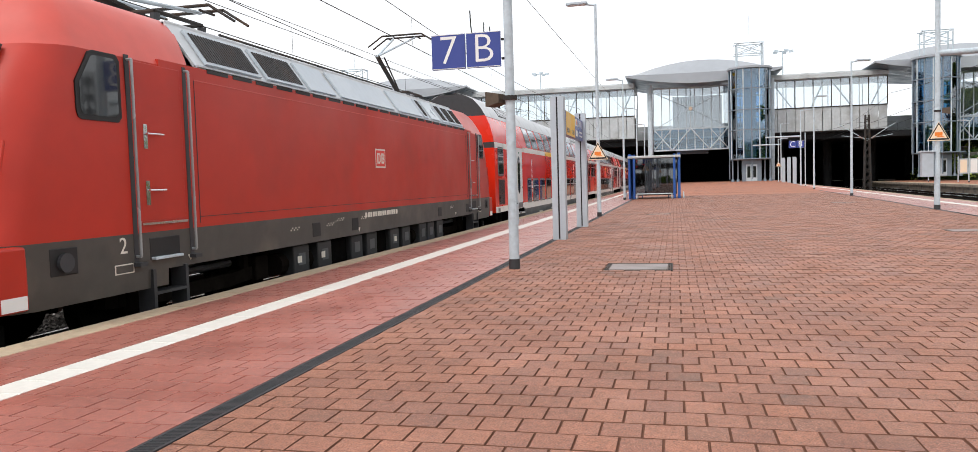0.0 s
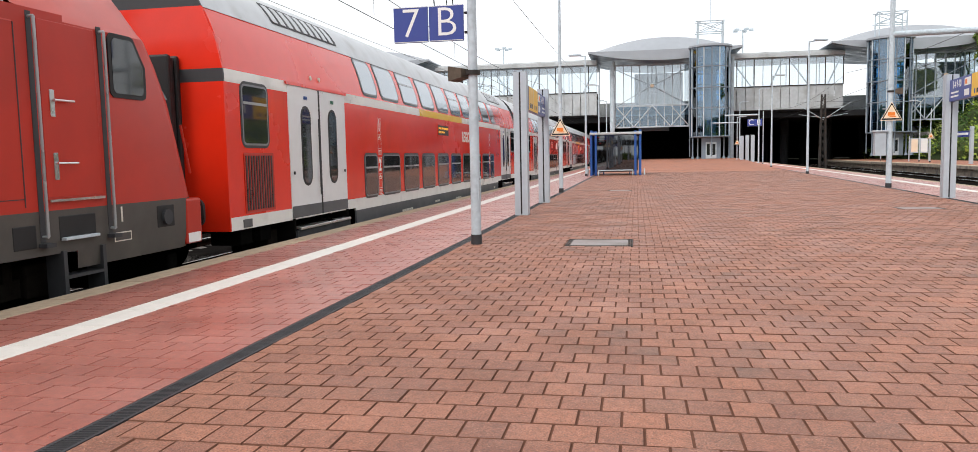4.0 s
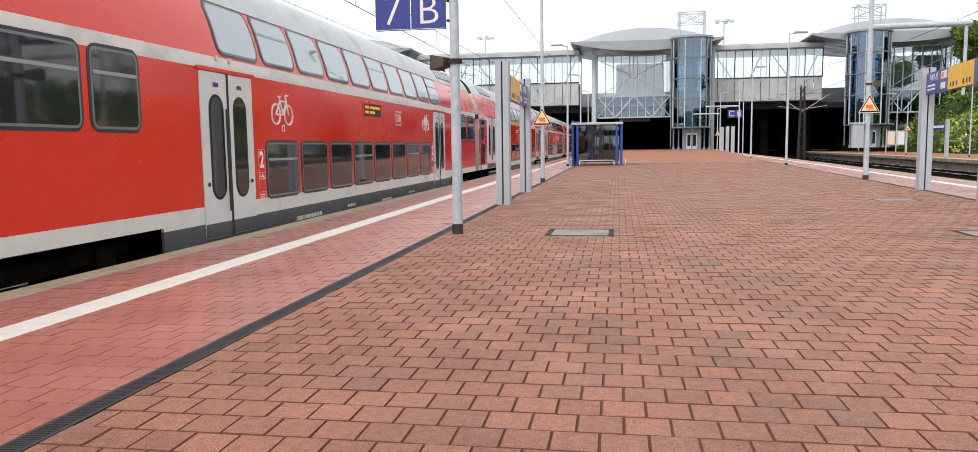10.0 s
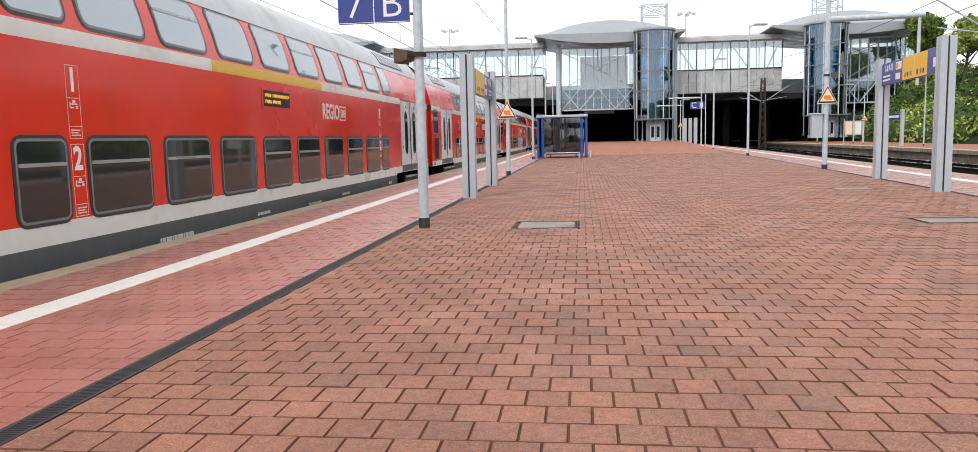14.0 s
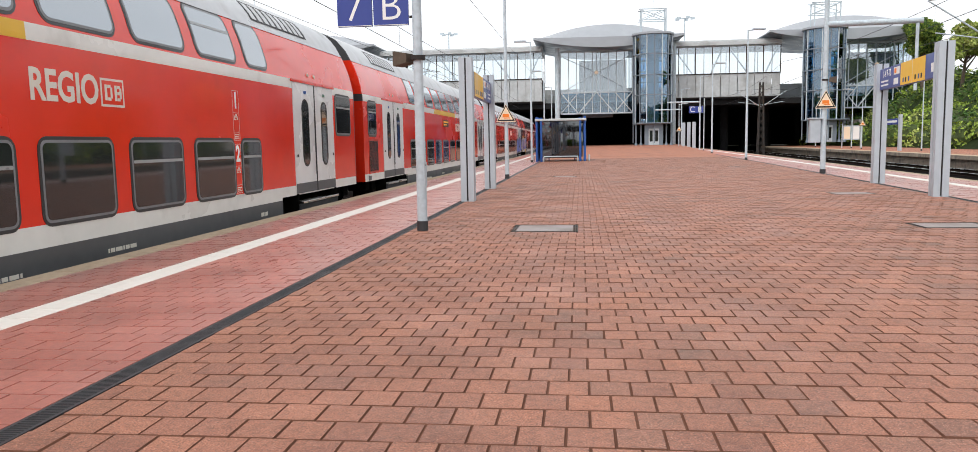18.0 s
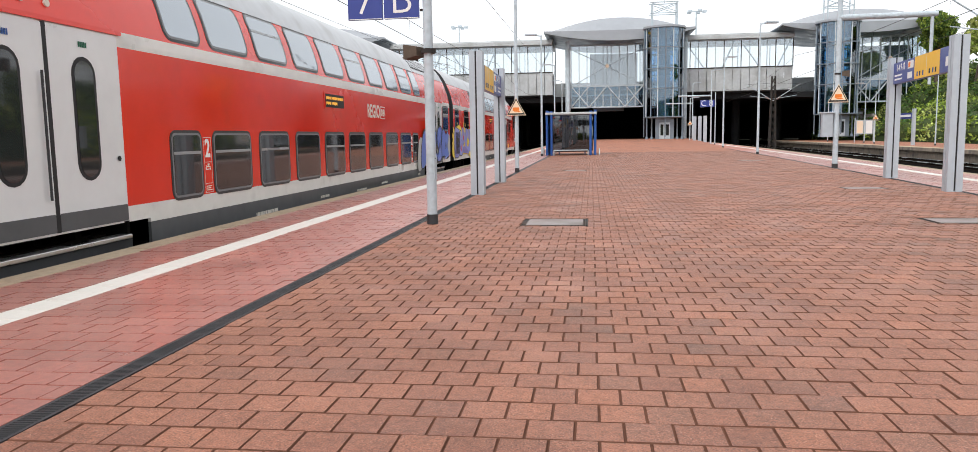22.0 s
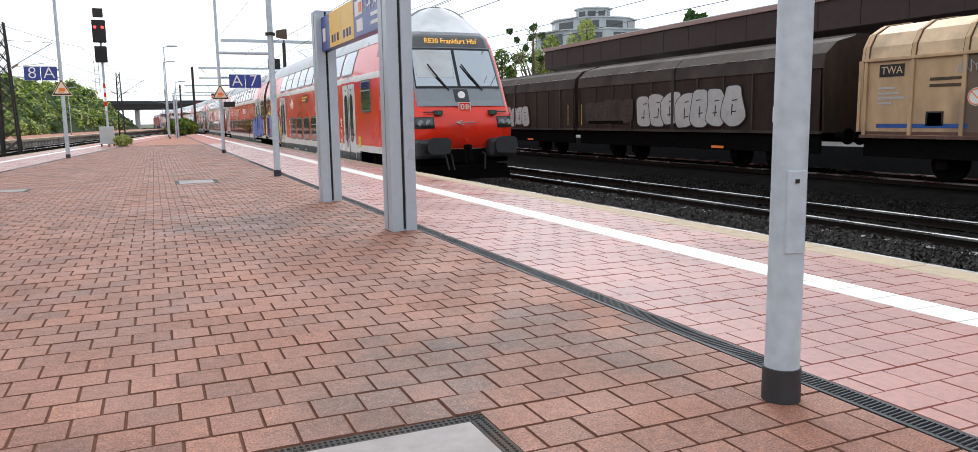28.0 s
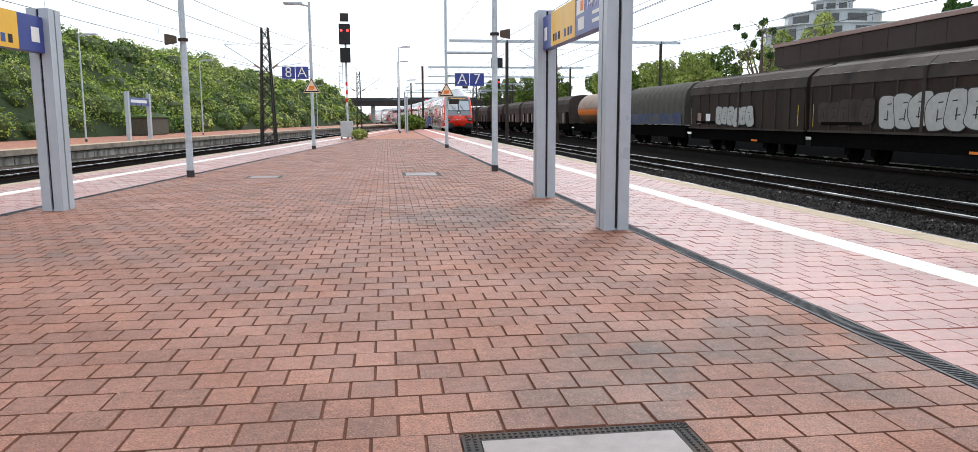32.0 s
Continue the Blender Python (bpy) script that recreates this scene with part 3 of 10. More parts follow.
def track(name, fx, y0, y1, s0, s1, label):
    """Two rails with foot, web and head; sleepers as single pieces from s0 to s1."""
    t = thing(name, label, "railway track", kind="structure")
    ys = steps(y0, y1, 6)
    for side in (-1, 1):
        for nm, prof, mt in (("rail", [(-0.07, -0.15), (0.07, -0.15), (0.012, -0.12), (0.012, -0.04), (-0.012, -0.04), (-0.012, -0.12)], "railside"),
                             ("rail_head", [(-0.035, -0.04), (0.035, -0.04), (0.035, -0.006), (0.028, 0), (-0.028, 0), (-0.035, -0.006)], "railhead")):
            bm = bmesh.new()
            loft(bm, [[(fx(y) + side * 0.7525 + p[0], y, RAIL + p[1]) for p in prof] for y in ys])
            part(nm, bm, mt, t, "bright worn rail head" if nm == "rail_head" else "")
    bm = bmesh.new()
    prism(bm, [(-1.3, 0), (1.3, 0), (1.3, 0.1), (0.9, 0.16), (0.45, 0.09), (-0.45, 0.09), (-0.9, 0.16), (-1.3, 0.1)], "y", -0.13, 0.13)
    me = bpy.data.meshes.new("sleeper")
    bm.to_mesh(me)
    bm.free()
    me.materials.append(M["sleeper"])
    for k in range(int((s1 - s0) / 0.6)):
        y = s0 + 0.6 * k
        shared("sleeper", me, t, pose(fx(y), y, RAIL - 0.31, 0, 0, random.uniform(-0.4, 0.4)))
    return t


track("track_seven", lambda y: X7 + far_bend(y), -330, 240, -60, 66, "main line track beside the platform edge with concrete sleepers")
track("track_six", lambda y: X6 + far_bend(y), -330, 240, -60, 46, "through track with shiny rails on dark ballast")
track("track_freight", lambda y: XF + far_bend(y), -330, 240, -10, -9, "freight track under the standing goods train")
track("track_eight", lambda y: curve_x(y, 4.75), -200, 110, -60, 60, "curved platform track with shiny rails and dark ballast")
track("track_nine", lambda y: curve_x(y, 9.4), -200, 110, -10, -9, "second curved track before the far platform")

# loose stones lying on the ballast, nearest stretches only
rng = np.random.default_rng(3)


def stones(n, fx, half, y0, y1, z, material="stones"):
    v, f = [], []
    tetra = np.array([(1, 1, 1), (1, -1, -1), (-1, 1, -1), (-1, -1, 1), (0, 0, 1.5)])
    faces = ((0, 1, 2), (0, 3, 1), (0, 2, 3), (1, 3, 2), (0, 1, 4), (1, 3, 4))
    for k in range(n):
        y = rng.uniform(y0, y1)
        p = np.array((fx(y) + rng.uniform(-half, half), y, z + rng.uniform(-0.01, 0.03)))
        s = tetra * rng.uniform(0.011, 0.029) * rng.uniform(0.7, 1.3, (5, 3))
        a = rng.uniform(0, 6.28)
        c, d = math.cos(a), math.sin(a)
        s = s @ np.array(((c, -d, 0), (d, c, 0), (0, 0, 1)))
        v.extend((p + q).tolist() for q in s)
        f.extend(tuple(i + 5 * k for i in q) for q in faces)
    me = bpy.data.meshes.new("ballast_stones")
    me.from_pydata(v, [], f)
    me.materials.append(M[material])
    return tagged(new("ballast_stones", me), "loose dark ballast stones between the rails", "ballast", kind="stuff")


# raised shoulders of ballast under each track
for fx, nm in ((lambda y: X7 + far_bend(y), "a"), (lambda y: X6 + far_bend(y), "b"), (lambda y: XF + far_bend(y), "c"), (lambda y: curve_x(y, 4.75), "d"), (lambda y: curve_x(y, 9.4), "e")):
    bm = bmesh.new()
    loft(bm, [[(fx(y) + px, y, pz) for px, pz in ((-2.3, -0.9), (2.3, -0.9), (1.65, RAIL - 0.17), (-1.65, RAIL - 0.17))] for y in steps(-200, 110, 10)])
    tagged(part("ballast_shoulder", bm, "ballast"), "ballast shoulder carrying a track", "ballast", kind="structure")
stones(30000, lambda y: X7 + 0.2, 1.6, -26, 10, RAIL - 0.15)
stones(22000, lambda y: (X7 + X6) / 2 - 0.1, 1.1, -26, 14, RAIL - 0.17)
stones(9000, lambda y: X6 - 0.5, 1.4, -26, 8, RAIL - 0.19, "sootstones")
stones(12000, lambda y: -14.2, 1.5, -22, 6, -0.86, "sootstones")
stones(5000, lambda y: curve_x(y, 4.75), 1.7, -40, -6, RAIL - 0.15)

# platform body under the paving
platform = thing("platform", "wide island platform paved in brown and red concrete blocks", "platform", kind="structure")
XE = -5.24
bm = bmesh.new()
ys = steps(-88, 125, 4)
loft(bm, [[(XE + 0.05, y, -1.0), (max(curve_x(y, 3.0), XE + 0.3), y, -1.0), (max(curve_x(y, 3.0), XE + 0.3), y, -0.035), (XE + 0.05, y, -0.035)] for y in ys])
part("platform_core", bm, "dirtyconc", platform)
DR, WA, WB, KI = -2.44, -3.9, -4.2, -4.95     # drain, guide strip, kerb's inner side
OFF = {"drain": 0.27, "wa": 1.72, "wb": 2.02, "ki": 2.72, "edge": 3.0}
NEAR0, NEAR1 = -46.0, 52.0


def right(k):
    return lambda y: max(curve_x(y, OFF[k]), -4.0)


def ramp(y):
    """Height of the platform's gentle rise towards the station hall."""
    return 0.52 * min(1.0, max(0.0, (y - 58) / 36))


bm = bmesh.new()
loft(bm, [[(DR + 0.1, y, -0.03), (curve_x(y, 0.18), y, -0.03), (curve_x(y, 0.18), y, ramp(y)), (DR + 0.1, y, ramp(y))] for y in steps(58, 125, 3)])
part("rising_paving", bm, "brick_far", platform, "paving that rises gently towards the hall")
far = [(steps(-88, NEAR0, 3)), (steps(NEAR1, 125, 3))]
for ys in far:
    part("brown_paving", strip(bmesh.new(), ys, lambda y: DR + 0.07, lambda y: max(curve_x(y, 0.2), DR + 0.1), -0.004), "brick_far", platform)
    part("red_paving", strip(bmesh.new(), ys, lambda y: WA, lambda y: DR - 0.07, -0.004), "red_far", platform)
    part("red_paving", strip(bmesh.new(), ys, lambda y: KI, lambda y: WB, -0.004), "red_far", platform)
    part("red_paving", strip(bmesh.new(), ys, right("drain"), right("wa"), -0.004), "red_far", platform)
    part("red_paving", strip(bmesh.new(), ys, right("wb"), right("ki"), -0.004), "red_far", platform)
    part("guide_strip", strip(bmesh.new(), ys, lambda y: WB, lambda y: WA, 0.0), "whitetile", platform)
    part("guide_strip", strip(bmesh.new(), ys, right("wa"), right("wb"), 0.0), "whitetile", platform)
for y0, y1 in ((-88, 125),):
    ys = steps(y0, y1, 3)
    for nm, fa, fb in (("kerb_bed", lambda y: XE, lambda y: KI), ("kerb_bed", right("ki"), right("edge"))):
        bm = bmesh.new()
        loft(bm, [[(fa(y), y, -0.2), (fb(y), y, -0.2), (fb(y), y, -0.008), (fa(y), y, -0.008)] for y in ys])
        part(nm, bm, "kerb", platform)
for nm, fa, fb in (("joint_red", lambda y: KI, lambda y: DR), ("joint", lambda y: DR, lambda y: curve_x(y, 0.2)), ("joint_red", lambda y: curve_x(y, 0.2), lambda y: curve_x(y, 2.75))):
    part("joint_bed", strip(bmesh.new(), steps(NEAR0, NEAR1, 2), fa, fb, -0.009), nm, platform)


def block(v, f, x0, x1, y0, y1, z, ch=0.0042):
    """One paving block: a flat top with a chamfered rim down into the joint."""
    i = len(v)
    v += [(x0 + ch, y0 + ch, z), (x1 - ch, y0 + ch, z), (x1 - ch, y1 - ch, z), (x0 + ch, y1 - ch, z),
          (x0, y0, z - 0.0085), (x1, y0, z - 0.0085), (x1, y1, z - 0.0085), (x0, y1, z - 0.0085)]
    f += [(i, i + 1, i + 2, i + 3), (i + 4, i + 5, i + 1, i), (i + 5, i + 6, i + 2, i + 1), (i + 6, i + 7, i + 3, i + 2), (i + 7, i + 4, i, i + 3)]


def dirty_rims(me, joint="joint"):
    """Each block's five faces: a clean top and four sides stained by the joint."""
    me.materials.append(M[joint])
    me.polygons.foreach_set("material_index", [0 if i % 5 == 0 else 1 for i in range(len(me.polygons))])


def from_lists(name, v, f, material, parent, kind="", rims=False):
    me = bpy.data.meshes.new(name)
    me.from_pydata(v, [], f)
    me.materials.append(M[material])
    if rims:
        dirty_rims(me, "joint_red" if material == "redtile" else "joint")
    ob = new(name, me)
    ob.parent = parent
    if kind:
        ob["kind"] = kind
    return ob


COVERS = ((-0.95, -0.05, 10.2, 11.05), (-0.97, -0.1, -2.72, -1.8), (-0.95, -0.15, 26.0, 26.6), (-0.95, -0.17, -16.95, -15.95), (5.2, 6.05, 16.55, 17.2), (4.38, 5.3, 10.4, 11.05), (0.6, 1.4, 62, 62.6),
          (2.3, 3.0, -16.5, -15.85), (6.2, 7.2, 33.5, 34.1))


SINGLE = {}


def paving(name, fa, fb, lx, ly, material, one, y0, y1, picks):
    """Rows of blocks across the platform, each row shifted by half a block; the picked ones are objects of their own."""
    v, f, singles = [], [], []
    gap = 0.003 if "tile" in name else 0.005
    rows = int((y1 - y0) / ly)
    for r in range(rows):
        ya = y0 + r * ly
        yc = ya + ly / 2
        a, b = fa(yc), fb(yc)
        x = a - (lx / 2 if r % 2 else 0) + rng.normal(0, 0.004)
        while x < b:
            xa, xb = max(x, a), min(x + lx, b)
            x += lx
            if xb - xa < 0.03:
                continue
            z = rng.normal(0, 0.0012)
            hit_cover = [q for q in COVERS if xa < q[1] and xb > q[0] and ya < q[3] and ya + ly > q[2]]
            if hit_cover:
                c0, c1, c2, c3 = hit_cover[0]
                for p0, p1, q0, q1 in ((xa, c0, ya, ya + ly), (c1, xb, ya, ya + ly), (max(xa, c0), min(xb, c1), ya, c2), (max(xa, c0), min(xb, c1), c3, ya + ly)):
                    if p1 - p0 > 0.025 and q1 - q0 > 0.025:
                        block(v, f, p0 + gap / 2, p1 - gap / 2, q0 + gap / 2, q1 - gap / 2, z)
            elif picks(xa, yc) and len(singles) < 300 and xb - xa > lx - 0.01:
                singles.append((xa, ya, z))
            else:
                block(v, f, xa + gap / 2, xb - gap / 2, ya + gap / 2, ya + ly - gap / 2, z)
    from_lists(name + "_field", v, f, material, platform, "stuff", rims=True)
    bv, bf = [], []
    block(bv, bf, gap / 2, lx - gap / 2, gap / 2, ly - gap / 2, 0)
    me = bpy.data.meshes.new(name)
    me.from_pydata(bv, [], bf)
    me.materials.append(M[one])
    dirty_rims(me, "joint_red" if one == "redtile_one" else "joint")
    SINGLE[name] = (me, singles)


paving("paver", lambda y: DR + 0.07, lambda y: curve_x(y, 0.2), 0.2, 0.21, "brick", "brick_one", NEAR0, NEAR1, lambda x, y: -1.6 < x < 0.6 and -6.2 < y < -2.9)
paving("red_tile", lambda y: WA, lambda y: DR - 0.07, 0.215, 0.2, "redtile", "redtile_one", NEAR0, NEAR1, lambda x, y: -3.6 < y < 3.4)
paving("edge_tile", lambda y: KI, lambda y: WB, 0.215, 0.2, "redtile", "redtile_one", NEAR0, NEAR1, lambda x, y: -2 < y < 4)
paving("side_tile", lambda y: curve_x(y, OFF["drain"] + 0.07), lambda y: curve_x(y, OFF["wa"]), 0.215, 0.2, "redtile", "redtile_one", NEAR0, NEAR1, lambda x, y: -18 < y < -13)
paving("side_edge_tile", lambda y: curve_x(y, OFF["wb"]), lambda y: curve_x(y, OFF["ki"]), 0.215, 0.2, "redtile", "redtile_one", NEAR0, NEAR1, lambda x, y: -20 < y < -16)
# white guide tiles and kerb stones
for nm, x0, x1, ly, ch, z in (("guide_tile", WB, WA, 0.3, 0.004, 0.0), ("kerb_stone", XE - 0.02, KI, 1.0, 0.012, 0.002)):
    bv, bf = [], []
    block(bv, bf, 0, x1 - x0, 0.003, ly - 0.003, 0, ch)
    me = bpy.data.meshes.new(nm)
    me.from_pydata(bv, [], bf)
    me.materials.append(M["whitetile" if nm == "guide_tile" else "kerb"])
    SINGLE[nm] = (me, [(x0, NEAR0 + ly * k, z) for k in range(int((NEAR1 - NEAR0) / ly)) if -30 < NEAR0 + ly * k < 45 or nm == "kerb_stone"])
v, f = [], []
for k in range(int((NEAR1 - NEAR0) / 0.3)):
    y = NEAR0 + 0.3 * k
    if not -30 < y < 45:
        block(v, f, WB, WA, y + 0.003, y + 0.297, 0)
    block(v, f, curve_x(y, OFF["wa"]), curve_x(y, OFF["wb"]), y + 0.003, y + 0.297, 0)
from_lists("guide_field", v, f, "whitetile", platform, "stuff")


def drain(fx, y0, y1, label):
    """A slotted drain channel: two side bars and a row of cross ribs."""
    d = thing("drain_channel", label, "drain", kind="structure")
    for s in (-1, 1):
        bm = bmesh.new()
        loft(bm, [[(fx(y) + s * 0.056 + a, y, z) for a, z in ((-0.01, -0.03), (0.01, -0.03), (0.01, 0.001), (-0.01, 0.001))] for y in steps(y0, y1, 3)])
        part("side_bar", bm, "drain", d)
    part("channel", strip(bmesh.new(), steps(y0, y1, 3), lambda y: fx(y) - 0.056, lambda y: fx(y) + 0.056, -0.0115), "black", d)
    v, f = [], []
    y = max(y0, -24)
    while y < min(y1, 24):
        x, i = fx(y), len(v)
        v += [(x - 0.05, y, -0.012), (x + 0.05, y + 0.012, -0.012), (x + 0.05, y + 0.025, -0.012), (x - 0.05, y + 0.013, -0.012),
              (x - 0.05, y + 0.003, 0.002), (x + 0.05, y + 0.015, 0.002), (x + 0.05, y + 0.022, 0.002), (x - 0.05, y + 0.01, 0.002)]
        f += [(i + 4, i + 5, i + 6, i + 7), (i, i + 1, i + 5, i + 4), (i + 2, i + 3, i + 7, i + 6)]
        y += 0.022
    from_lists("rib_row", v, f, "drain", d, "stuff")
    for a, b in ((y0, -24), (24, y1)):
        if b > a:
            part("grate", strip(bmesh.new(), steps(a, b, 3), lambda y: fx(y) - 0.048, lambda y: fx(y) + 0.048, -0.002), "drain", d)


drain(lambda y: DR, -80, 100, "dark ribbed drain channel between brown and red paving")
drain(lambda y: max(curve_x(y, OFF["drain"]), DR), -80, 100, "dark ribbed drain channel along the curved platform side")


def cover(x0, x1, y0, y1):
    """A recessed access cover: worn plate in a studded steel frame."""
    c = thing("access_cover", "grey steel access cover with studded rim set in the paving", "manhole cover", group="covers in the paving")
    part("plate", boxes((x0 + 0.07, x1 - 0.07, y0 + 0.07, y1 - 0.07, -0.03, 0.003)), "plate", c)
    for a in ((x0, x1, y0, y0 + 0.066), (x0, x1, y1 - 0.066, y1), (x0, x0 + 0.066, y0 + 0.067, y1 - 0.067), (x1 - 0.066, x1, y0 + 0.067, y1 - 0.067)):
        part("rim", boxes((*a, -0.03, 0.001)), "steel", c)
    if abs(y0) < 14:
        v, f = [], []
        for k in range(int((x1 - x0) / 0.022)):
            for j in (0.018, 0.046, y1 - y0 - 0.046, y1 - y0 - 0.018):
                block(v, f, x0 + 0.022 * k, x0 + 0.022 * k + 0.014, y0 + j - 0.007, y0 + j + 0.007, 0.006, 0.003)
        for k in range(int((y1 - y0) / 0.022)):
            for j in (0.018, 0.046, x1 - x0 - 0.046, x1 - x0 - 0.018):
                block(v, f, x0 + j - 0.007, x0 + j + 0.007, y0 + 0.022 * k, y0 + 0.022 * k + 0.014, 0.006, 0.003)
        from_lists("stud_row", v, f, "steel", c, "stuff")


for q in COVERS:
    cover(*q)

# far platform on the curved side, with its wall of pale blocks
far_platform = thing("far_platform", "further platform with a weathered wall of pale blocks", "platform", kind="structure")
ys = steps(-190, 110, 5)
bm = bmesh.new()
loft(bm, [[(curve_x(y, 12.3), y, -1.0), (curve_x(y, 19.5), y, -1.0), (curve_x(y, 19.5), y, 0.0), (curve_x(y, 12.0), y, 0.0), (curve_x(y, 12.0), y, -0.22), (curve_x(y, 12.3), y, -0.22)] for y in ys])
part("platform_core", bm, "dirtyconc", far_platform)
part("paving_surface", strip(bmesh.new(), ys, lambda y: curve_x(y, 12.9), lambda y: curve_x(y, 19.4), 0.004), "brick_far", far_platform)
part("edge_strip", strip(bmesh.new(), ys, lambda y: curve_x(y, 12.02), lambda y: curve_x(y, 12.9), 0.004), "kerb", far_platform)
bm = bmesh.new()
box(bm, -0.04, 0.04, -0.52, 0.52, -0.62, -0.26, bevel=0.015)
me = bpy.data.meshes.new("wall_block")
bm.to_mesh(me)
bm.free()
me.materials.append(mat("pale platform wall block", (0.46, 0.44, 0.39), 0.9, vary=0.25, scale=5, rand=0.25, stain=(1.4, 0.5, 0.72, (0.14, 0.11, 0.09))))
for k in range(110):
    y = -104 + 1.12 * k
    ang = math.degrees(math.atan(0.082 - 0.00034 * y))
    shared("wall_block", me, far_platform, pose(curve_x(y, 12.29), y, 0, 0, 0, -ang))

# ---- the train: cross-section and panels shared by all coaches ----
MOVING = []
PROFILE = [(0.30, 1.36), (0.36, 1.39), (2.9, 1.39), (3.02, 1.383), (3.2, 1.35), (3.4, 1.3), (3.6, 1.235), (3.8, 1.15), (3.95, 1.07), (4.1, 0.99), (4.25, 0.88), (4.4, 0.73), (4.52, 0.54), (4.6, 0.31), (4.63, 0.0)]


def half(z):
    """Half the coach's width at height z."""
    for (a, p), (b, q) in zip(PROFILE, PROFILE[1:]):
        if z <= b:
            return p + (q - p) * max(0.0, (z - a)) / (b - a)
    return 0.0


def shell_band(bm, u0, u1, z0, z1, sides=(1, -1), off=0.0, n=None):
    """A strip of the coach's skin between two heights, with 4 cm of thickness."""
    zs = [z0] + [z for z, _ in PROFILE if z0 + 0.01 < z < z1 - 0.01] + [z1]
    for s in sides:
        ring = [(s * (half(z) + off), z) for z in zs] + [(s * max(half(z) + off - 0.04, 0), z) for z in reversed(zs)]
        loft(bm, [[(x, u, z) for x, z in ring] for u in ((u0, u1) if s == 1 else (u1, u0))])
    return bm


def panel(bm, u0, u1, z0, z1, r, off, side=1, back=0.02, rows=4):
    """A rounded-corner panel that follows the skin, standing off it by off."""
    zs = sorted({z0, z1, *[z0 + r * (1 - math.cos(a * math.pi / 8)) for a in range(1, 5)], *[z1 - r * (1 - math.cos(a * math.pi / 8)) for a in range(1, 5)],
                 *[z0 + r + (z1 - z0 - 2 * r) * k / rows for k in range(1, rows)]})
    front, rear = [], []
    for z in zs:
        d = max(0.0, r - (z - z0), r - (z1 - z))
        ins = r - math.sqrt(max(r * r - d * d, 0)) if d > 0 else 0
        x = half(z) + off
        front.append((bm.verts.new((side * x, u0 + ins, z)), bm.verts.new((side * x, u1 - ins, z))))
        rear.append((bm.verts.new((side * (x - back), u0 + ins, z)), bm.verts.new((side * (x - back), u1 - ins, z))))
    for k in range(len(zs) - 1):
        (a, b), (c, d) = front[k], front[k + 1]
        (e, f), (g, h) = rear[k], rear[k + 1]
        for q in ((a, b, d, c), (e, a, c, g), (b, f, h, d)):
            bm.faces.new(q if side == 1 else q[::-1])
    for (a, b), (e, f) in ((front[0], rear[0]), (front[-1], rear[-1])):
        bm.faces.new((a, e, f, b))
    return bm


def window(coach, u0, u1, z0, z1, glass, side=1, vent=False, r=0.09):
    """Dark rubber frame, thin grey rim and a glossy pane; some have a hinged top light."""
    w = part("window", panel(bmesh.new(), u0 - 0.05, u1 + 0.05, z0 - 0.05, z1 + 0.05, r + 0.05, 0.006, side), "winframe", coach)
    part("rim", panel(bmesh.new(), u0 - 0.012, u1 + 0.012, z0 - 0.012, z1 + 0.012, r, 0.011, side), "winseal", w)
    part("pane", panel(bmesh.new(), u0 + 0.018, u1 - 0.018, z0 + 0.018, z1 - 0.018, r - 0.02, 0.014, side), glass, w)
    if vent:
        zv = z1 - 0.26
        part("vent_bar", panel(bmesh.new(), u0 + 0.02, u1 - 0.02, zv - 0.02, zv + 0.02, 0.015, 0.02, side), "winrim", w)
    return w


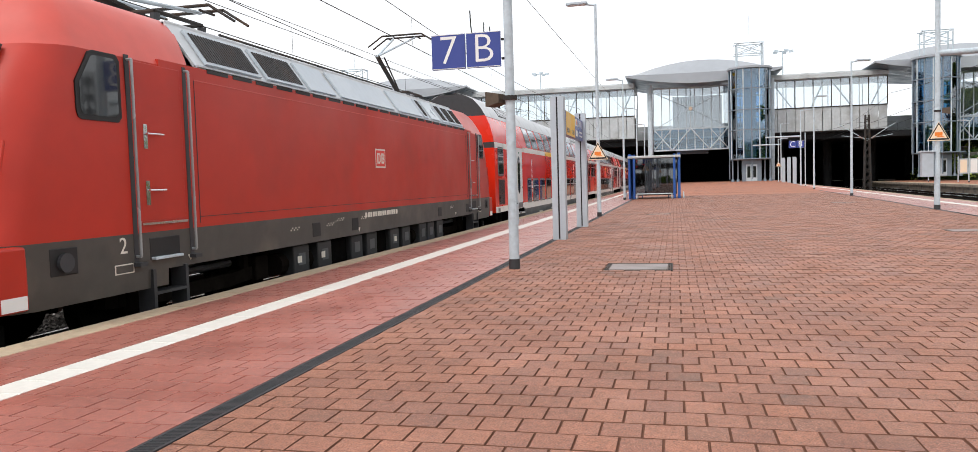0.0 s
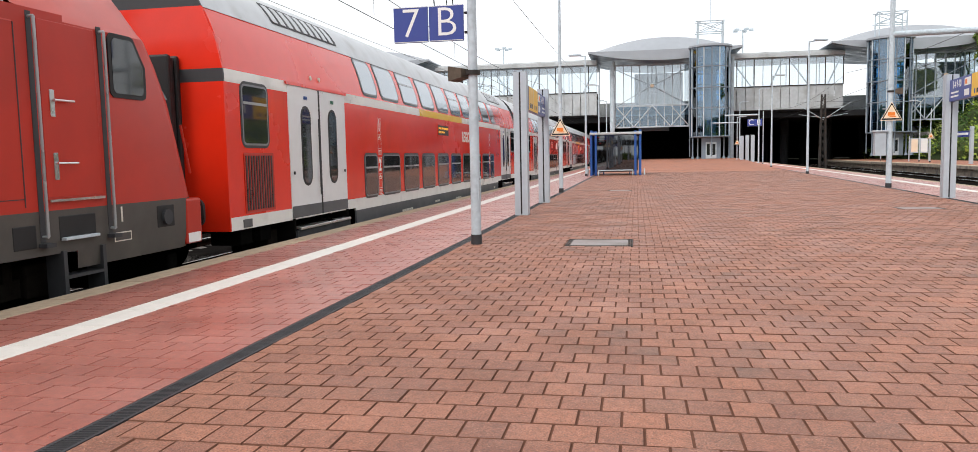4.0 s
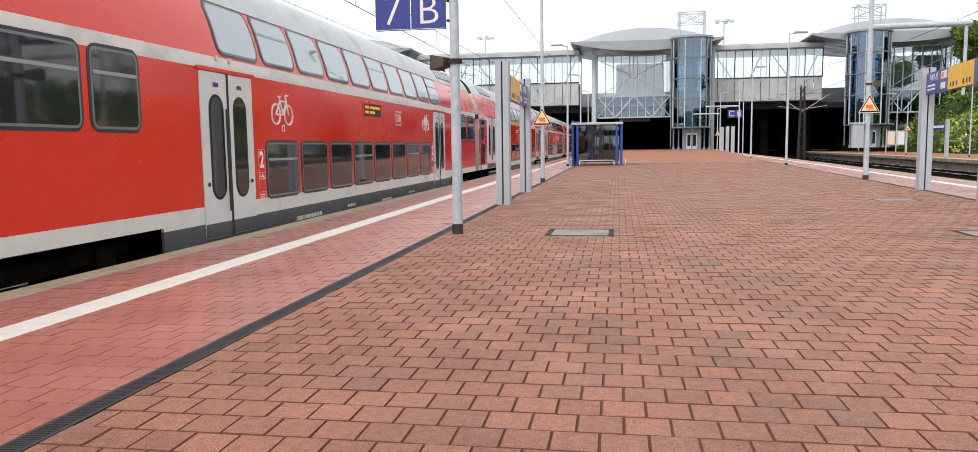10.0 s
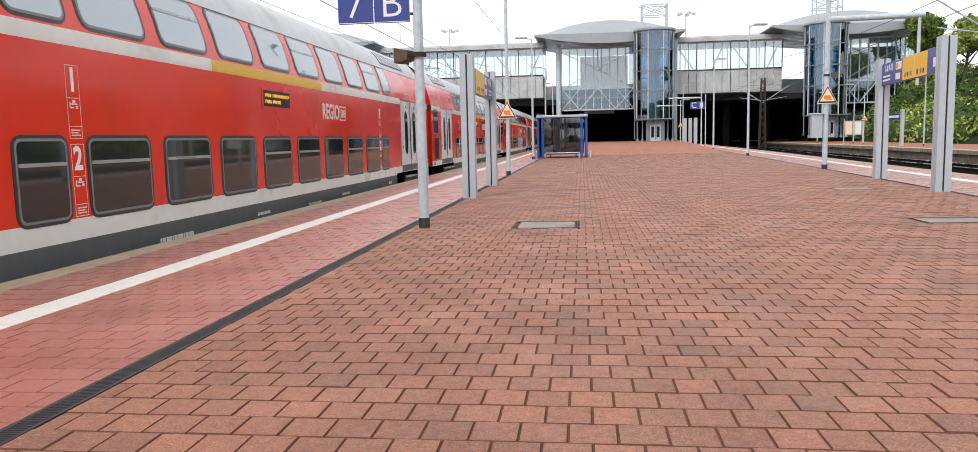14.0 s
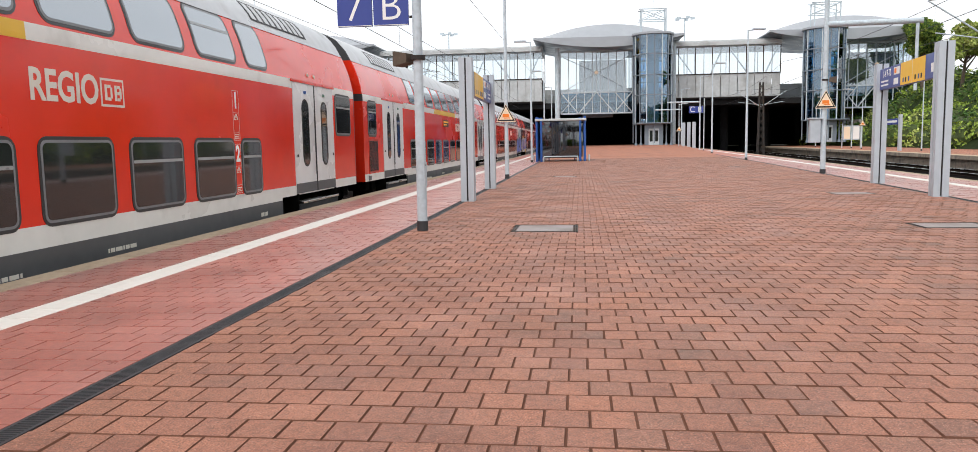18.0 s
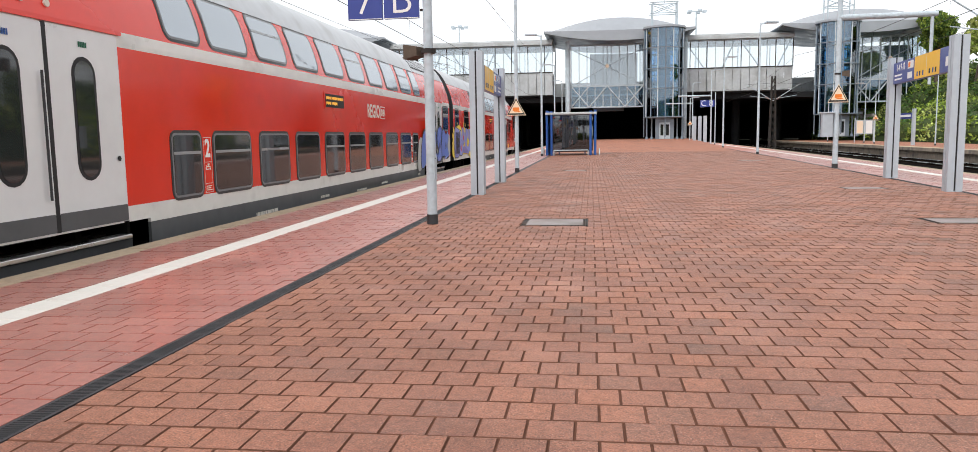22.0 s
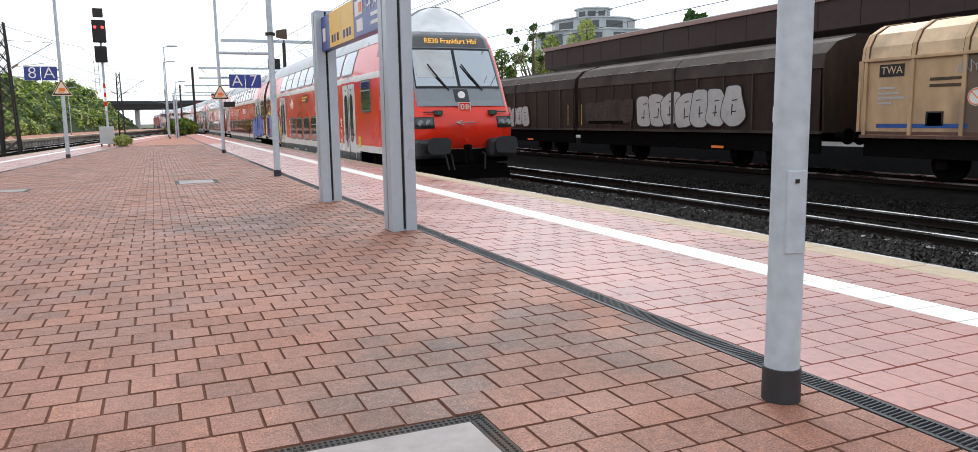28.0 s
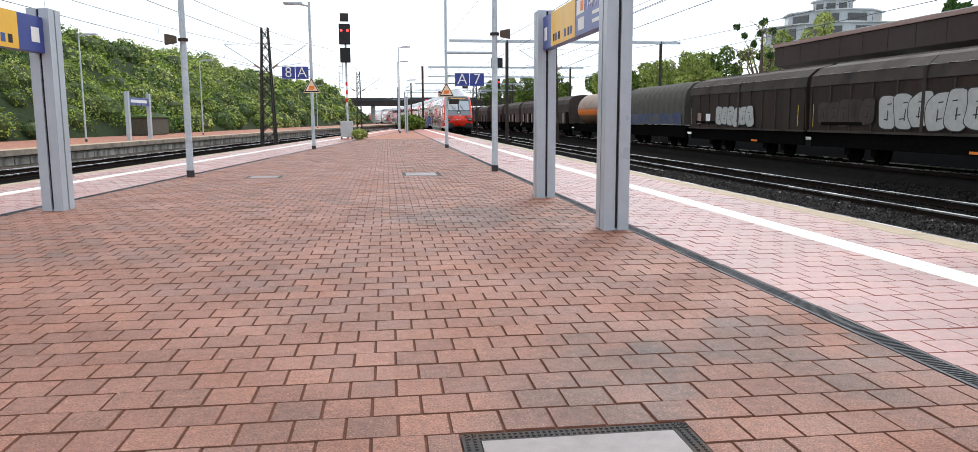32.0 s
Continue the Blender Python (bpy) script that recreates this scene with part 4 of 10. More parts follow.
def door_leafs(coach, u0, u1, z0, z1, side=1, step=True):
    """A pair of sliding-plug door leaves with tall oval windows, rubber edges and handles."""
    mid = (u0 + u1) / 2
    for a, b, n in ((u0, mid - 0.03, 0), (mid + 0.03, u1, 1)):
        leaf = part("door_leaf", panel(bmesh.new(), a, b, z0, z1, 0.03, 0.012, side), "door", coach)
        part("kick_plate", panel(bmesh.new(), a + 0.004, b - 0.004, z0 + 0.005, z0 + 0.2, 0.02, 0.016, side), "skirt", leaf)
        c = (a + b) / 2 + (-0.05 if n else 0.05)
        part("oval_frame", panel(bmesh.new(), c - 0.2, c + 0.2, z0 + 0.52, z1 - 0.3, 0.198, 0.018, side), "rubber", leaf)
        part("oval_pane", panel(bmesh.new(), c - 0.16, c + 0.16, z0 + 0.56, z1 - 0.34, 0.158, 0.021, side), "darkglass", leaf)
        part("lamp_button", rods(((side * (half(1.2) + 0.02), a + 0.12 if not n else b - 0.12, z0 + 0.75), (side * (half(1.2) + 0.03), a + 0.12 if not n else b - 0.12, z0 + 0.75), 0.03)), "rubber", leaf)
        bars = [(side * (half(1.2) + 0.0165), side * (half(1.2) + 0.019), c - 0.06 + 0.03 * k, c - 0.04 + 0.03 * k, z1 - 0.2, z1 - 0.14) for k in range(5)]
        part("marking", boxes(*[(min(q[0], q[1]), max(q[0], q[1]), *q[2:]) for q in bars]), "sprayblue" if n == 0 else "spraygreen", leaf)
    part("door_seal", panel(bmesh.new(), mid - 0.03, mid + 0.03, z0, z1, 0.01, 0.016, side), "rubber", coach)
    x = half(1.2) + 0.05
    part("door_rail", rods(((side * x, mid - 0.12, z0 + 0.35), (side * x, mid - 0.12, z1 - 0.5), 0.014)), "boot", coach)
    part("door_head", panel(bmesh.new(), u0 - 0.08, u1 + 0.08, z1 + 0.01, z1 + 0.06, 0.02, 0.03, side), "red", coach)
    for d in (-0.25, 0.12):
        part("door_lamp", rods(((side * half(z1 + .2), mid + d, z1 + 0.2), (side * (half(z1 + .2) + 0.025), mid + d, z1 + 0.2), 0.04)), "cream", coach)
    if step:
        bm = boxes((side * 1.32 if side > 0 else -1.5, side * 1.5 if side > 0 else -1.32, u0 + 0.1, u1 - 0.1, z0 - 0.2, z0 - 0.15), bevel=0.008)
        part("step", bm, "chrome", coach, "bright ribbed entrance step")
        part("step_box", boxes((min(side * 1.2, side * 1.46), max(side * 1.2, side * 1.46), u0 + 0.05, u1 - 0.05, z0 - 0.34, z0 - 0.205)), "boot", coach)
        for d in (u0 + 0.02, u1 - 0.08):
            part("step_bracket", boxes((min(side * 1.1, side * 1.42), max(side * 1.1, side * 1.42), d, d + 0.06, z0 - 0.4, z0)), "under", coach)


def bogie(coach, u, wheelbase=2.5, r=0.46, material="bogie"):
    """A two-axle bogie: side frames, axle boxes, springs and wheelsets."""
    b = thing("bogie", "", "")
    for key in ("label", "category"):
        if key in b:
            del b[key]
    b.parent = coach
    b.matrix_basis = Matrix.Translation((0, u, 0))
    for s in (-1, 1):
        x = s * 1.0
        bm = bmesh.new()
        prism(bm, [(-wheelbase / 2 - 0.5, 0.5), (-0.5, 0.42), (0.5, 0.42), (wheelbase / 2 + 0.5, 0.5), (wheelbase / 2 + 0.45, 0.68), (0.6, 0.6), (-0.6, 0.6), (-wheelbase / 2 - 0.45, 0.68)], "x", x - 0.07, x + 0.07)
        part("side_frame", bm, material, b)
        for w in (-wheelbase / 2, wheelbase / 2):
            part("axle_box", boxes((x - 0.12, x + 0.14, w - 0.17, w + 0.17, r - 0.17, r + 0.17), bevel=0.03), material, b)
            if s > 0:
                for q in (-0.3, 0.3):
                    part("spring", rods(((x, w + q, 0.5), (x, w + q, 0.8), 0.08)), material, b)
            bm = bmesh.new()
            rod(bm, (s * 0.69, w, r), (s * 0.82, w, r), r, seg=24)
            rod(bm, (s * 0.66, w, r), (s * 0.69, w, r), r + 0.03, seg=24)
            part("wheel", bm, "under", b)
        part("damper", rods(((x + s * 0.1, -0.5, 0.75), (x + s * 0.1, 0.5, 0.75), 0.05)), "boot", b)
        for q in (-0.72, 0.6):
            part("brake_block", boxes((s * 0.7 - 0.06, s * 0.7 + 0.06, q, q + 0.12, 0.25, 0.6)), "under", b)
    return b


def buffers(parent, u, toward):
    """Buffers with stems, a drawhook and hanging hoses at a vehicle's end."""
    for s in (-1, 1):
        bm = bmesh.new()
        rod(bm, (s * 0.875, u, 1.05), (s * 0.875, u + toward * 0.35, 1.05), 0.13, seg=14)
        rod(bm, (s * 0.875, u + toward * 0.2, 1.05), (s * 0.875, u + toward * 0.5, 1.05), 0.1, seg=14)
        prism(bm, [(s * 0.875 + 0.29 * math.copysign(abs(math.cos(a)) ** 0.5, math.cos(a)), 1.05 + 0.2 * math.copysign(abs(math.sin(a)) ** 0.5, math.sin(a))) for a in [k * math.tau / 24 + 0.1 for k in range(24)]], "y", min(u + toward * 0.5, u + toward * 0.55), max(u + toward * 0.5, u + toward * 0.55))
        part("buffer", bm, "bufgrey", parent)
    part("coupling", rods(((0, u, 1.0), (0, u + toward * 0.3, 1.0), 0.06), ((0, u + toward * 0.3, 1.0), (0, u + toward * 0.38, 0.65), 0.04), ((0.12, u + toward * 0.25, 0.98), (0.12, u + toward * 0.35, 0.6), 0.03)), "under", parent)
    for s in (-0.45, 0.45, 0.6):
        part("hose", rods(((s, u, 0.85), (s, u + toward * 0.18, 0.8), 0.025), ((s, u + toward * 0.18, 0.8), (s * 0.9, u + toward * 0.25, 0.45), 0.025)), "rubber", parent)


def band(name, coach, u0, u1, z0, z1, material, off=0.0, label="", smooth=False):
    """The same strip on both sides, one part each."""
    for side in (1, -1):
        part(name, shell_band(bmesh.new(), u0, u1, z0, z1, sides=(side,), off=off), material, coach, label, smooth)


def skin(coach, low0, low1, u0, u1, stripe_end=None):
    """Painted skin in its colour bands; the deep middle part lies between low0 and low1."""
    band("skirt", coach, low0, low1, 0.45, 0.71, "skirt")
    band("lower_band", coach, low0, low1, 0.71, 0.95, "band", label="pale grey lower band")
    for a, b in ((u0, low0), (low1, u1)):
        band("lower_band", coach, a, b, 0.76, 0.95, "band")
        band("side_panel", coach, a, b, 0.95, 2.84, "red")
    band("side_panel", coach, low0, low1, 0.95, 2.84, "red")
    se = stripe_end or u1
    band("stripe", coach, u0, se, 2.84, 3.02, "band", off=0.001, label="pale grey stripe under the upper windows")
    if se < u1:
        band("side_panel", coach, se, u1, 2.84, 3.02, "red")
    band("upper_panel", coach, u0, u1, 3.02, 3.87, "red", smooth=True)


def roof_skin(coach, u0, u1, vents=True):
    band("roof", coach, u0, u1, 3.87, 4.63, "roofgrey", label="silver-grey ribbed roof", smooth=True)
    band("roof_gutter", coach, u0, u1, 3.855, 3.885, "roofgrey", off=0.012)
    if vents:
        for a in (u0 + 2.2, u1 - 5.0):
            g = part("roof_grille", panel(bmesh.new(), a, a + 2.8, 4.0, 4.36, 0.03, 0.01, 1), "boot", coach)
            for k in range(9):
                part("grille_bar", panel(bmesh.new(), a + 0.06 + 0.3 * k, a + 0.24 + 0.3 * k, 4.03, 4.33, 0.02, 0.02, 1, rows=2), "roofgrey", g)


def coach_ends(coach, u0, u1, front=True, rear=True, front_paint="boot"):
    """End walls, rubber corridor bellows and couplings."""
    for u, s, on in ((u0, -1, front), (u1, 1, rear)):
        if not on:
            continue
        for zs, mt in (((0.76, 1.5, 2.84), "red"), ((2.84, 2.93, 3.02), "band"), ((3.02, 3.4, 3.87), "red"), ((3.87, 4.1, 4.4, 4.58), "boot")):
            prof = [(half(z), z) for z in zs]
            bm = bmesh.new()
            prism(bm, [*prof, *[(-x, z) for x, z in reversed(prof)]], "y", min(u, u + s * 0.03), max(u, u + s * 0.03))
            # Dark end walls carry the shade of the gap between coaches in their colour.
            part("end_wall", bm, front_paint if s == -1 and mt == "red" else "boot", coach)
        for k in range(3):
            w = 0.75 - 0.03 * (k % 2)
            part("bellows", boxes((-w, w, min(u + s * (0.03 + 0.1 * k), u + s * (0.12 + 0.1 * k)), max(u + s * (0.03 + 0.1 * k), u + s * (0.12 + 0.1 * k)), 0.95, 3.2 - 0.03 * (k % 2)), bevel=0.03), "rubber", coach)


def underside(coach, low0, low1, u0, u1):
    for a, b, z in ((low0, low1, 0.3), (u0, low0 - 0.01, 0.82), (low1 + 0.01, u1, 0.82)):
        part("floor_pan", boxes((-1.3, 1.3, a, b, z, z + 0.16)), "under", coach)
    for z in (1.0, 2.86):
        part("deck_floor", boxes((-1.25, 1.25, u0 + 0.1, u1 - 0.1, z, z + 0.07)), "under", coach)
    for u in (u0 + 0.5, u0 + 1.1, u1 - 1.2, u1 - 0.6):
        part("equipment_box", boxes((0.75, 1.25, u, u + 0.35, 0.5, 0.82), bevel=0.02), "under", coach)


def fine_writing(coach, rows, side=1):
    """Rows of small illegible marks as plain bars."""
    for nm, u, z, n, hgt, col in rows:
        bm = bmesh.new()
        x = half(z) + 0.001
        uu = u
        for k in range(n):
            w = 0.03 + 0.05 * ((k * 7 + int(u * 10)) % 3)
            box(bm, x, x + 0.003, uu, uu + w, z, z + hgt)
            uu += w + 0.02
        part(nm, bm, col, coach)


def digits_board(coach, u, z, word):
    """Class number above small pictograms in a thin pale outline."""
    lettering("class_number", word, 0.36, "white", coach, facing(1, half(z) + 0.002, u, z), depth=0.002, offset=0.011, xscale=0.8)
    x = half(z) + 0.001

    def bar(a, b, c, d):
        return (x, x + 0.002, u + a, u + b, z + c, z + d)
    part("pictogram", boxes(bar(-0.07, 0.0, -0.3, -0.285), bar(-0.07, -0.055, -0.285, -0.23), bar(-0.04, 0.06, -0.26, -0.245), bar(0.03, 0.07, -0.3, -0.27), bar(-0.02, 0.03, -0.24, -0.21)), "cream", coach)
    part("fine_print", boxes(*[bar(-0.08, 0.08 - 0.03 * (k % 2), -0.6 + 0.028 * k, -0.587 + 0.028 * k) for k in range(3)]), "cream", coach)
    part("board_outline", boxes(bar(-0.11, 0.11, 0.165, 0.171), bar(-0.11, 0.11, -0.63, -0.624), bar(-0.11, -0.104, -0.624, 0.165), bar(0.104, 0.11, -0.624, 0.165), bar(-0.104, 0.104, -0.19, -0.184), bar(-0.104, 0.104, -0.5, -0.494)), "cream", coach)


def db_logo(parent, x, u, z, s, side=1, front=None):
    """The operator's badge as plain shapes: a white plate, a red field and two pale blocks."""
    if front is None:
        def put(a0, a1, z0, z1, d):
            return (x, x + 0.003 + d, u + a0 * s, u + a1 * s, z + z0 * s, z + z1 * s)
    else:
        def put(a0, a1, z0, z1, d):
            return (u - a1 * s, u - a0 * s, x, x + 0.003 + d, z + z0 * s, z + z1 * s)
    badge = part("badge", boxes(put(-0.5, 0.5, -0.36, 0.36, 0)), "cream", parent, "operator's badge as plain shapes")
    part("badge_field", boxes(put(-0.44, 0.44, -0.3, 0.3, 0.002)), "red", badge)
    part("badge_block", boxes(put(-0.34, -0.24, -0.2, 0.2, 0.004), put(-0.22, -0.08, 0.12, 0.2, 0.004), put(-0.22, -0.08, -0.2, -0.12, 0.004), put(-0.1, -0.02, -0.14, 0.14, 0.004)), "cream", badge)
    part("badge_block", boxes(put(0.08, 0.18, -0.2, 0.2, 0.004), put(0.2, 0.32, 0.12, 0.2, 0.004), put(0.2, 0.32, -0.04, 0.04, 0.004), put(0.2, 0.32, -0.2, -0.12, 0.004), put(0.3, 0.38, -0.14, 0.14, 0.004)), "cream", badge)


def side_display(coach, u, z):
    d = part("display", panel(bmesh.new(), u - 0.68, u + 0.68, z - 0.19, z + 0.19, 0.03, 0.01), "red", coach, "side destination display")
    part("screen", panel(bmesh.new(), u - 0.6, u + 0.6, z - 0.14, z + 0.14, 0.01, 0.016), "black", d)
    x = half(z) + 0.017
    bars = [(x, x + 0.003, u - 0.56 + 0.056 * k, u - 0.56 + 0.056 * k + (0.04 if k % 3 else 0.026), z + e - 0.032 + 0.012 * (k % 2), z + e + 0.032) for e in (-0.055, 0.055) for k in range(20 if e > 0 else 13) if k != 5]
    part("lit_text", boxes(*bars), "ledamber", d, "rows of lit amber marks")["kind"] = "stuff"


def bicycle(coach, u, z, size=0.7):
    x = half(z) + 0.004
    bm = bmesh.new()
    for c in (-0.3, 0.3):
        pts = [(x, u + c + 0.2 * math.cos(k * math.tau / 18), z - 0.1 + 0.2 * math.sin(k * math.tau / 18)) for k in range(18)]
        for a, b in zip(pts, pts[1:] + pts[:1]):
            rod(bm, a, b, 0.02, seg=5, caps=False)
    for a, b in (((-0.3, -0.1), (-0.1, 0.17)), ((-0.1, 0.17), (0.2, 0.17)), ((0.2, 0.17), (0.3, -0.1)), ((-0.1, 0.17), (0.03, -0.1)), ((-0.3, -0.1), (0.03, -0.1)), ((0.03, -0.1), (0.2, 0.17)), ((-0.1, 0.17), (-0.13, 0.26)), ((0.2, 0.17), (0.17, 0.3)), ((0.17, 0.3), (0.3, 0.3)), ((-0.2, 0.26), (-0.06, 0.26))):
        rod(bm, (x, u + a[0], z + a[1]), (x, u + b[0], z + b[1]), 0.02, seg=5)
    bmesh.ops.scale(bm, vec=(1, size, size), space=Matrix.Translation((0, -u, -z)), verts=bm.verts)
    part("bicycle_sign", bm, "white", coach, "pale bicycle pictogram")
    lettering("space_count", "12", 0.2 * size, "white", coach, facing(1, x, u + 0.02, z - 0.38 * size), depth=0.002)


WIN_A = [7.06 + 1.625 * k for k in range(8)]
UP_A = [7.14 + 1.65 * k for k in range(8)]


def coach_type_a(label, k, first=True, front_paint="red"):
    """Double-deck coach with doors near its ends."""
    c = thing("double_deck_coach", label, "railway coach", pose(X7, G0 + CAR * k, RAIL), group="double-deck coaches of the train")
    MOVING.append((c, CAR * k))
    u0, u1, l0, l1 = 0.42, 26.38, 5.3, 21.6
    skin(c, l0, l1, u0, u1)
    roof_skin(c, u0, u1)
    coach_ends(c, u0, u1, front_paint=front_paint)
    underside(c, l0, l1, u0, u1)
    for d0, d1 in ((2.35, 4.82), (22.32, 24.74)):
        door_leafs(c, d0, d1, 0.78, 2.96)
    window(c, 0.86, 1.62, 1.98, 2.84, "darkglass", vent=True)
    window(c, 24.95, 26.02, 1.98, 2.84, "darkglass", vent=True)
    g = part("grille", panel(bmesh.new(), 0.84, 1.76, 0.98, 1.86, 0.02, 0.01), "locored", c, "dark red ventilation grille")
    for k2 in range(11):
        part("grille_slat", panel(bmesh.new(), 0.88 + 0.078 * k2, 0.92 + 0.078 * k2, 1.02, 1.82, 0.01, 0.018, rows=2), "winframe", g)
    for i, u in enumerate(WIN_A):
        window(c, u, u + 1.22, 0.97, 1.82, "darkglass", vent=(i % 3 != 2))
    window(c, 5.9, 6.66, 0.97, 1.82, "darkglass", vent=True)
    window(c, 19.98, 20.7, 0.97, 1.82, "darkglass", vent=True)
    for i, u in enumerate(UP_A):
        window(c, u, u + 1.26, 3.1, 3.82, "skyglass", vent=(i % 3 == 1), r=0.13)
    window(c, 5.95, 6.85, 3.1, 3.82, "skyglass", r=0.13)
    window(c, 20.36, 21.2, 3.1, 3.82, "skyglass", r=0.13)
    if first:
        part("first_class_stripe", shell_band(bmesh.new(), 10.15, 15.1, 2.84, 3.02, sides=(1,), off=0.004), "yellow", c, "yellow first class stripe")
        digits_board(c, 6.86, 2.46, "1")
        digits_board(c, 19.81, 2.46, "1")
    digits_board(c, 6.86, 1.6, "2")
    digits_board(c, 19.81, 1.6, "2")
    side_display(c, 12.6, 2.53)
    lettering("regio_word", "REGIO", 0.46, "cream", c, facing(1, half(2.3) + 0.002, 15.66, 2.39), depth=0.002, offset=0.012, xscale=0.86)
    db_logo(c, half(2.3) + 0.001, 16.5, 2.39, 0.46)
    fine_writing(c, [("fine_print", 11.5, 0.5, 5, 0.05, "cream"), ("fine_print", 14.0, 0.46, 8, 0.045, "cream"), ("fine_print", 16.2, 0.5, 6, 0.05, "cream"), ("fine_print", 8.4, 0.45, 9, 0.06, "cream"), ("fine_print", 20.6, 0.5, 3, 0.07, "cream")])
    for u in (3.4, 23.4):
        bogie(c, u)
    part("marker_plate", boxes((1.392, 1.402, 0.75, 1.0, 0.78, 0.9)), "skirt", c)
    return c


def coach_type_b(label, k, cab=False):
    """Double-deck coach with low doors beside the deep middle part."""
    c = thing("control_coach" if cab else "double_deck_coach", label, "railway coach", pose(X7, G0 + CAR * k, RAIL), group="double-deck coaches of the train")
    MOVING.append((c, CAR * k))
    u0, u1, l0, l1 = 0.42, (24.3 if cab else 26.38), 5.0, (21.0 if cab else 21.8)
    skin(c, l0, l1, u0, u1, 23.75 if cab else None)
    roof_skin(c, u0, u1, vents=not cab)
    coach_ends(c, u0, u1, rear=not cab)
    underside(c, l0, l1, u0, u1)
    doors = ((5.44, 7.0), (19.0, 20.55)) if cab else ((5.98, 7.48), (19.35, 20.88))
    for d0, d1 in doors:
        door_leafs(c, d0, d1, 0.5, 2.8, step=False)
    for a, b in (((0.84, 1.68), (3.1, 4.31)) if cab else ((0.8, 1.5), (2.42, 3.62), (3.82, 4.62))):
        window(c, a, b, 1.98, 2.84, "darkglass", vent=True)
    if not cab:
        for a, b in ((22.28, 23.05), (23.25, 24.45), (24.82, 26.0)):
            window(c, a, b, 1.98, 2.84, "darkglass", vent=True)
    else:
        window(c, 21.4, 22.4, 1.96, 2.8, "darkglass", vent=True)
    first, pitch, n = (8.38, 1.632, 6) if cab else (7.95, 1.395, 8)
    for i in range(n):
        window(c, first + pitch * i, first + 1.19 + pitch * i, 0.97, 1.82, "darkglass", vent=(i % 3 == 0))
    first, pitch, n = (5.6, 1.657, 9) if cab else (6.58, 1.395, 10)
    for i in range(n):
        window(c, first + pitch * i, first + pitch - 0.2 + pitch * i, 3.1, 3.82, "skyglass", vent=(i % 4 == 1), r=0.13)
    g = part("grille", panel(bmesh.new(), 0.84, 1.6, 0.98, 1.86, 0.02, 0.01), "locored", c, "dark red ventilation grille")
    for k2 in range(9):
        part("grille_slat", panel(bmesh.new(), 0.88 + 0.078 * k2, 0.92 + 0.078 * k2, 1.02, 1.82, 0.01, 0.018, rows=2), "winframe", g)
    side_display(c, 12.2 if cab else 13.44, 2.58)
    if cab:
        bicycle(c, 8.93, 2.46, 0.62)
        lettering("regio_word", "REGIO", 0.42, "cream", c, facing(1, half(2.3) + 0.002, 15.18, 2.42), depth=0.002, offset=0.012, xscale=0.82)
        db_logo(c, half(2.3) + 0.001, 15.95, 2.42, 0.46)
        digits_board(c, 8.05, 1.62, "2")
        digits_board(c, 18.6, 1.6, "2")
    else:
        bicycle(c, 8.57, 2.38, 0.82)
        bicycle(c, 18.37, 2.44, 0.72)
        db_logo(c, half(2.3) + 0.001, 15.56, 2.47, 0.5)
        digits_board(c, 7.75, 1.55, "2")
        digits_board(c, 19.2, 1.6, "2")
    fine_writing(c, [("fine_print", 9.0, 0.47, 12, 0.07, "cream"), ("fine_print", 11.6, 0.5, 5, 0.06, "cream"), ("fine_print", 14.0, 0.46, 8, 0.05, "cream"), ("fine_print", 16.4, 0.5, 6, 0.05, "cream")])
    for u in (3.0, 23.0):
        bogie(c, u)
    return c


CAB = [(0.74, 1.33, 25.95), (0.95, 1.37, 26.1), (1.2, 1.39, 26.25), (1.55, 1.39, 26.3), (1.85, 1.385, 26.2), (2.1, 1.38, 26.02), (2.4, 1.375, 25.85), (2.84, 1.36, 25.62), (3.2, 1.33, 25.44), (3.5, 1.29, 25.3), (3.75, 1.22, 25.18), (3.92, 1.1, 25.02), (4.1, 0.98, 24.8), (4.3, 0.82, 24.62), (4.5, 0.56, 24.45), (4.6, 0.29, 24.36)]


def cab_at(z):
    for (a, w, f), (b, w2, f2) in zip(CAB, CAB[1:]):
        if z <= b:
            s = max(0.0, z - a) / (b - a)
            return w + (w2 - w) * s, f + (f2 - f) * s
    return CAB[-1][1:]


def cab_row(z, off=0.0):
    w, f = cab_at(z)
    hw = min(half(z), w + 0.12)
    side = [(half(z), 24.3), (half(z) * 0.6 + w * 0.4, f - 0.75), (w, f - 0.42), (w * 0.95, f - 0.22), (w * 0.84, f - 0.09), (w * 0.55, f - 0.015), (0, f)]
    return [(x + (off if x > 0.01 else 0), u + off, z) for x, u in side] + [(-(x + off), u + off, z) for x, u in reversed(side[:-1])]


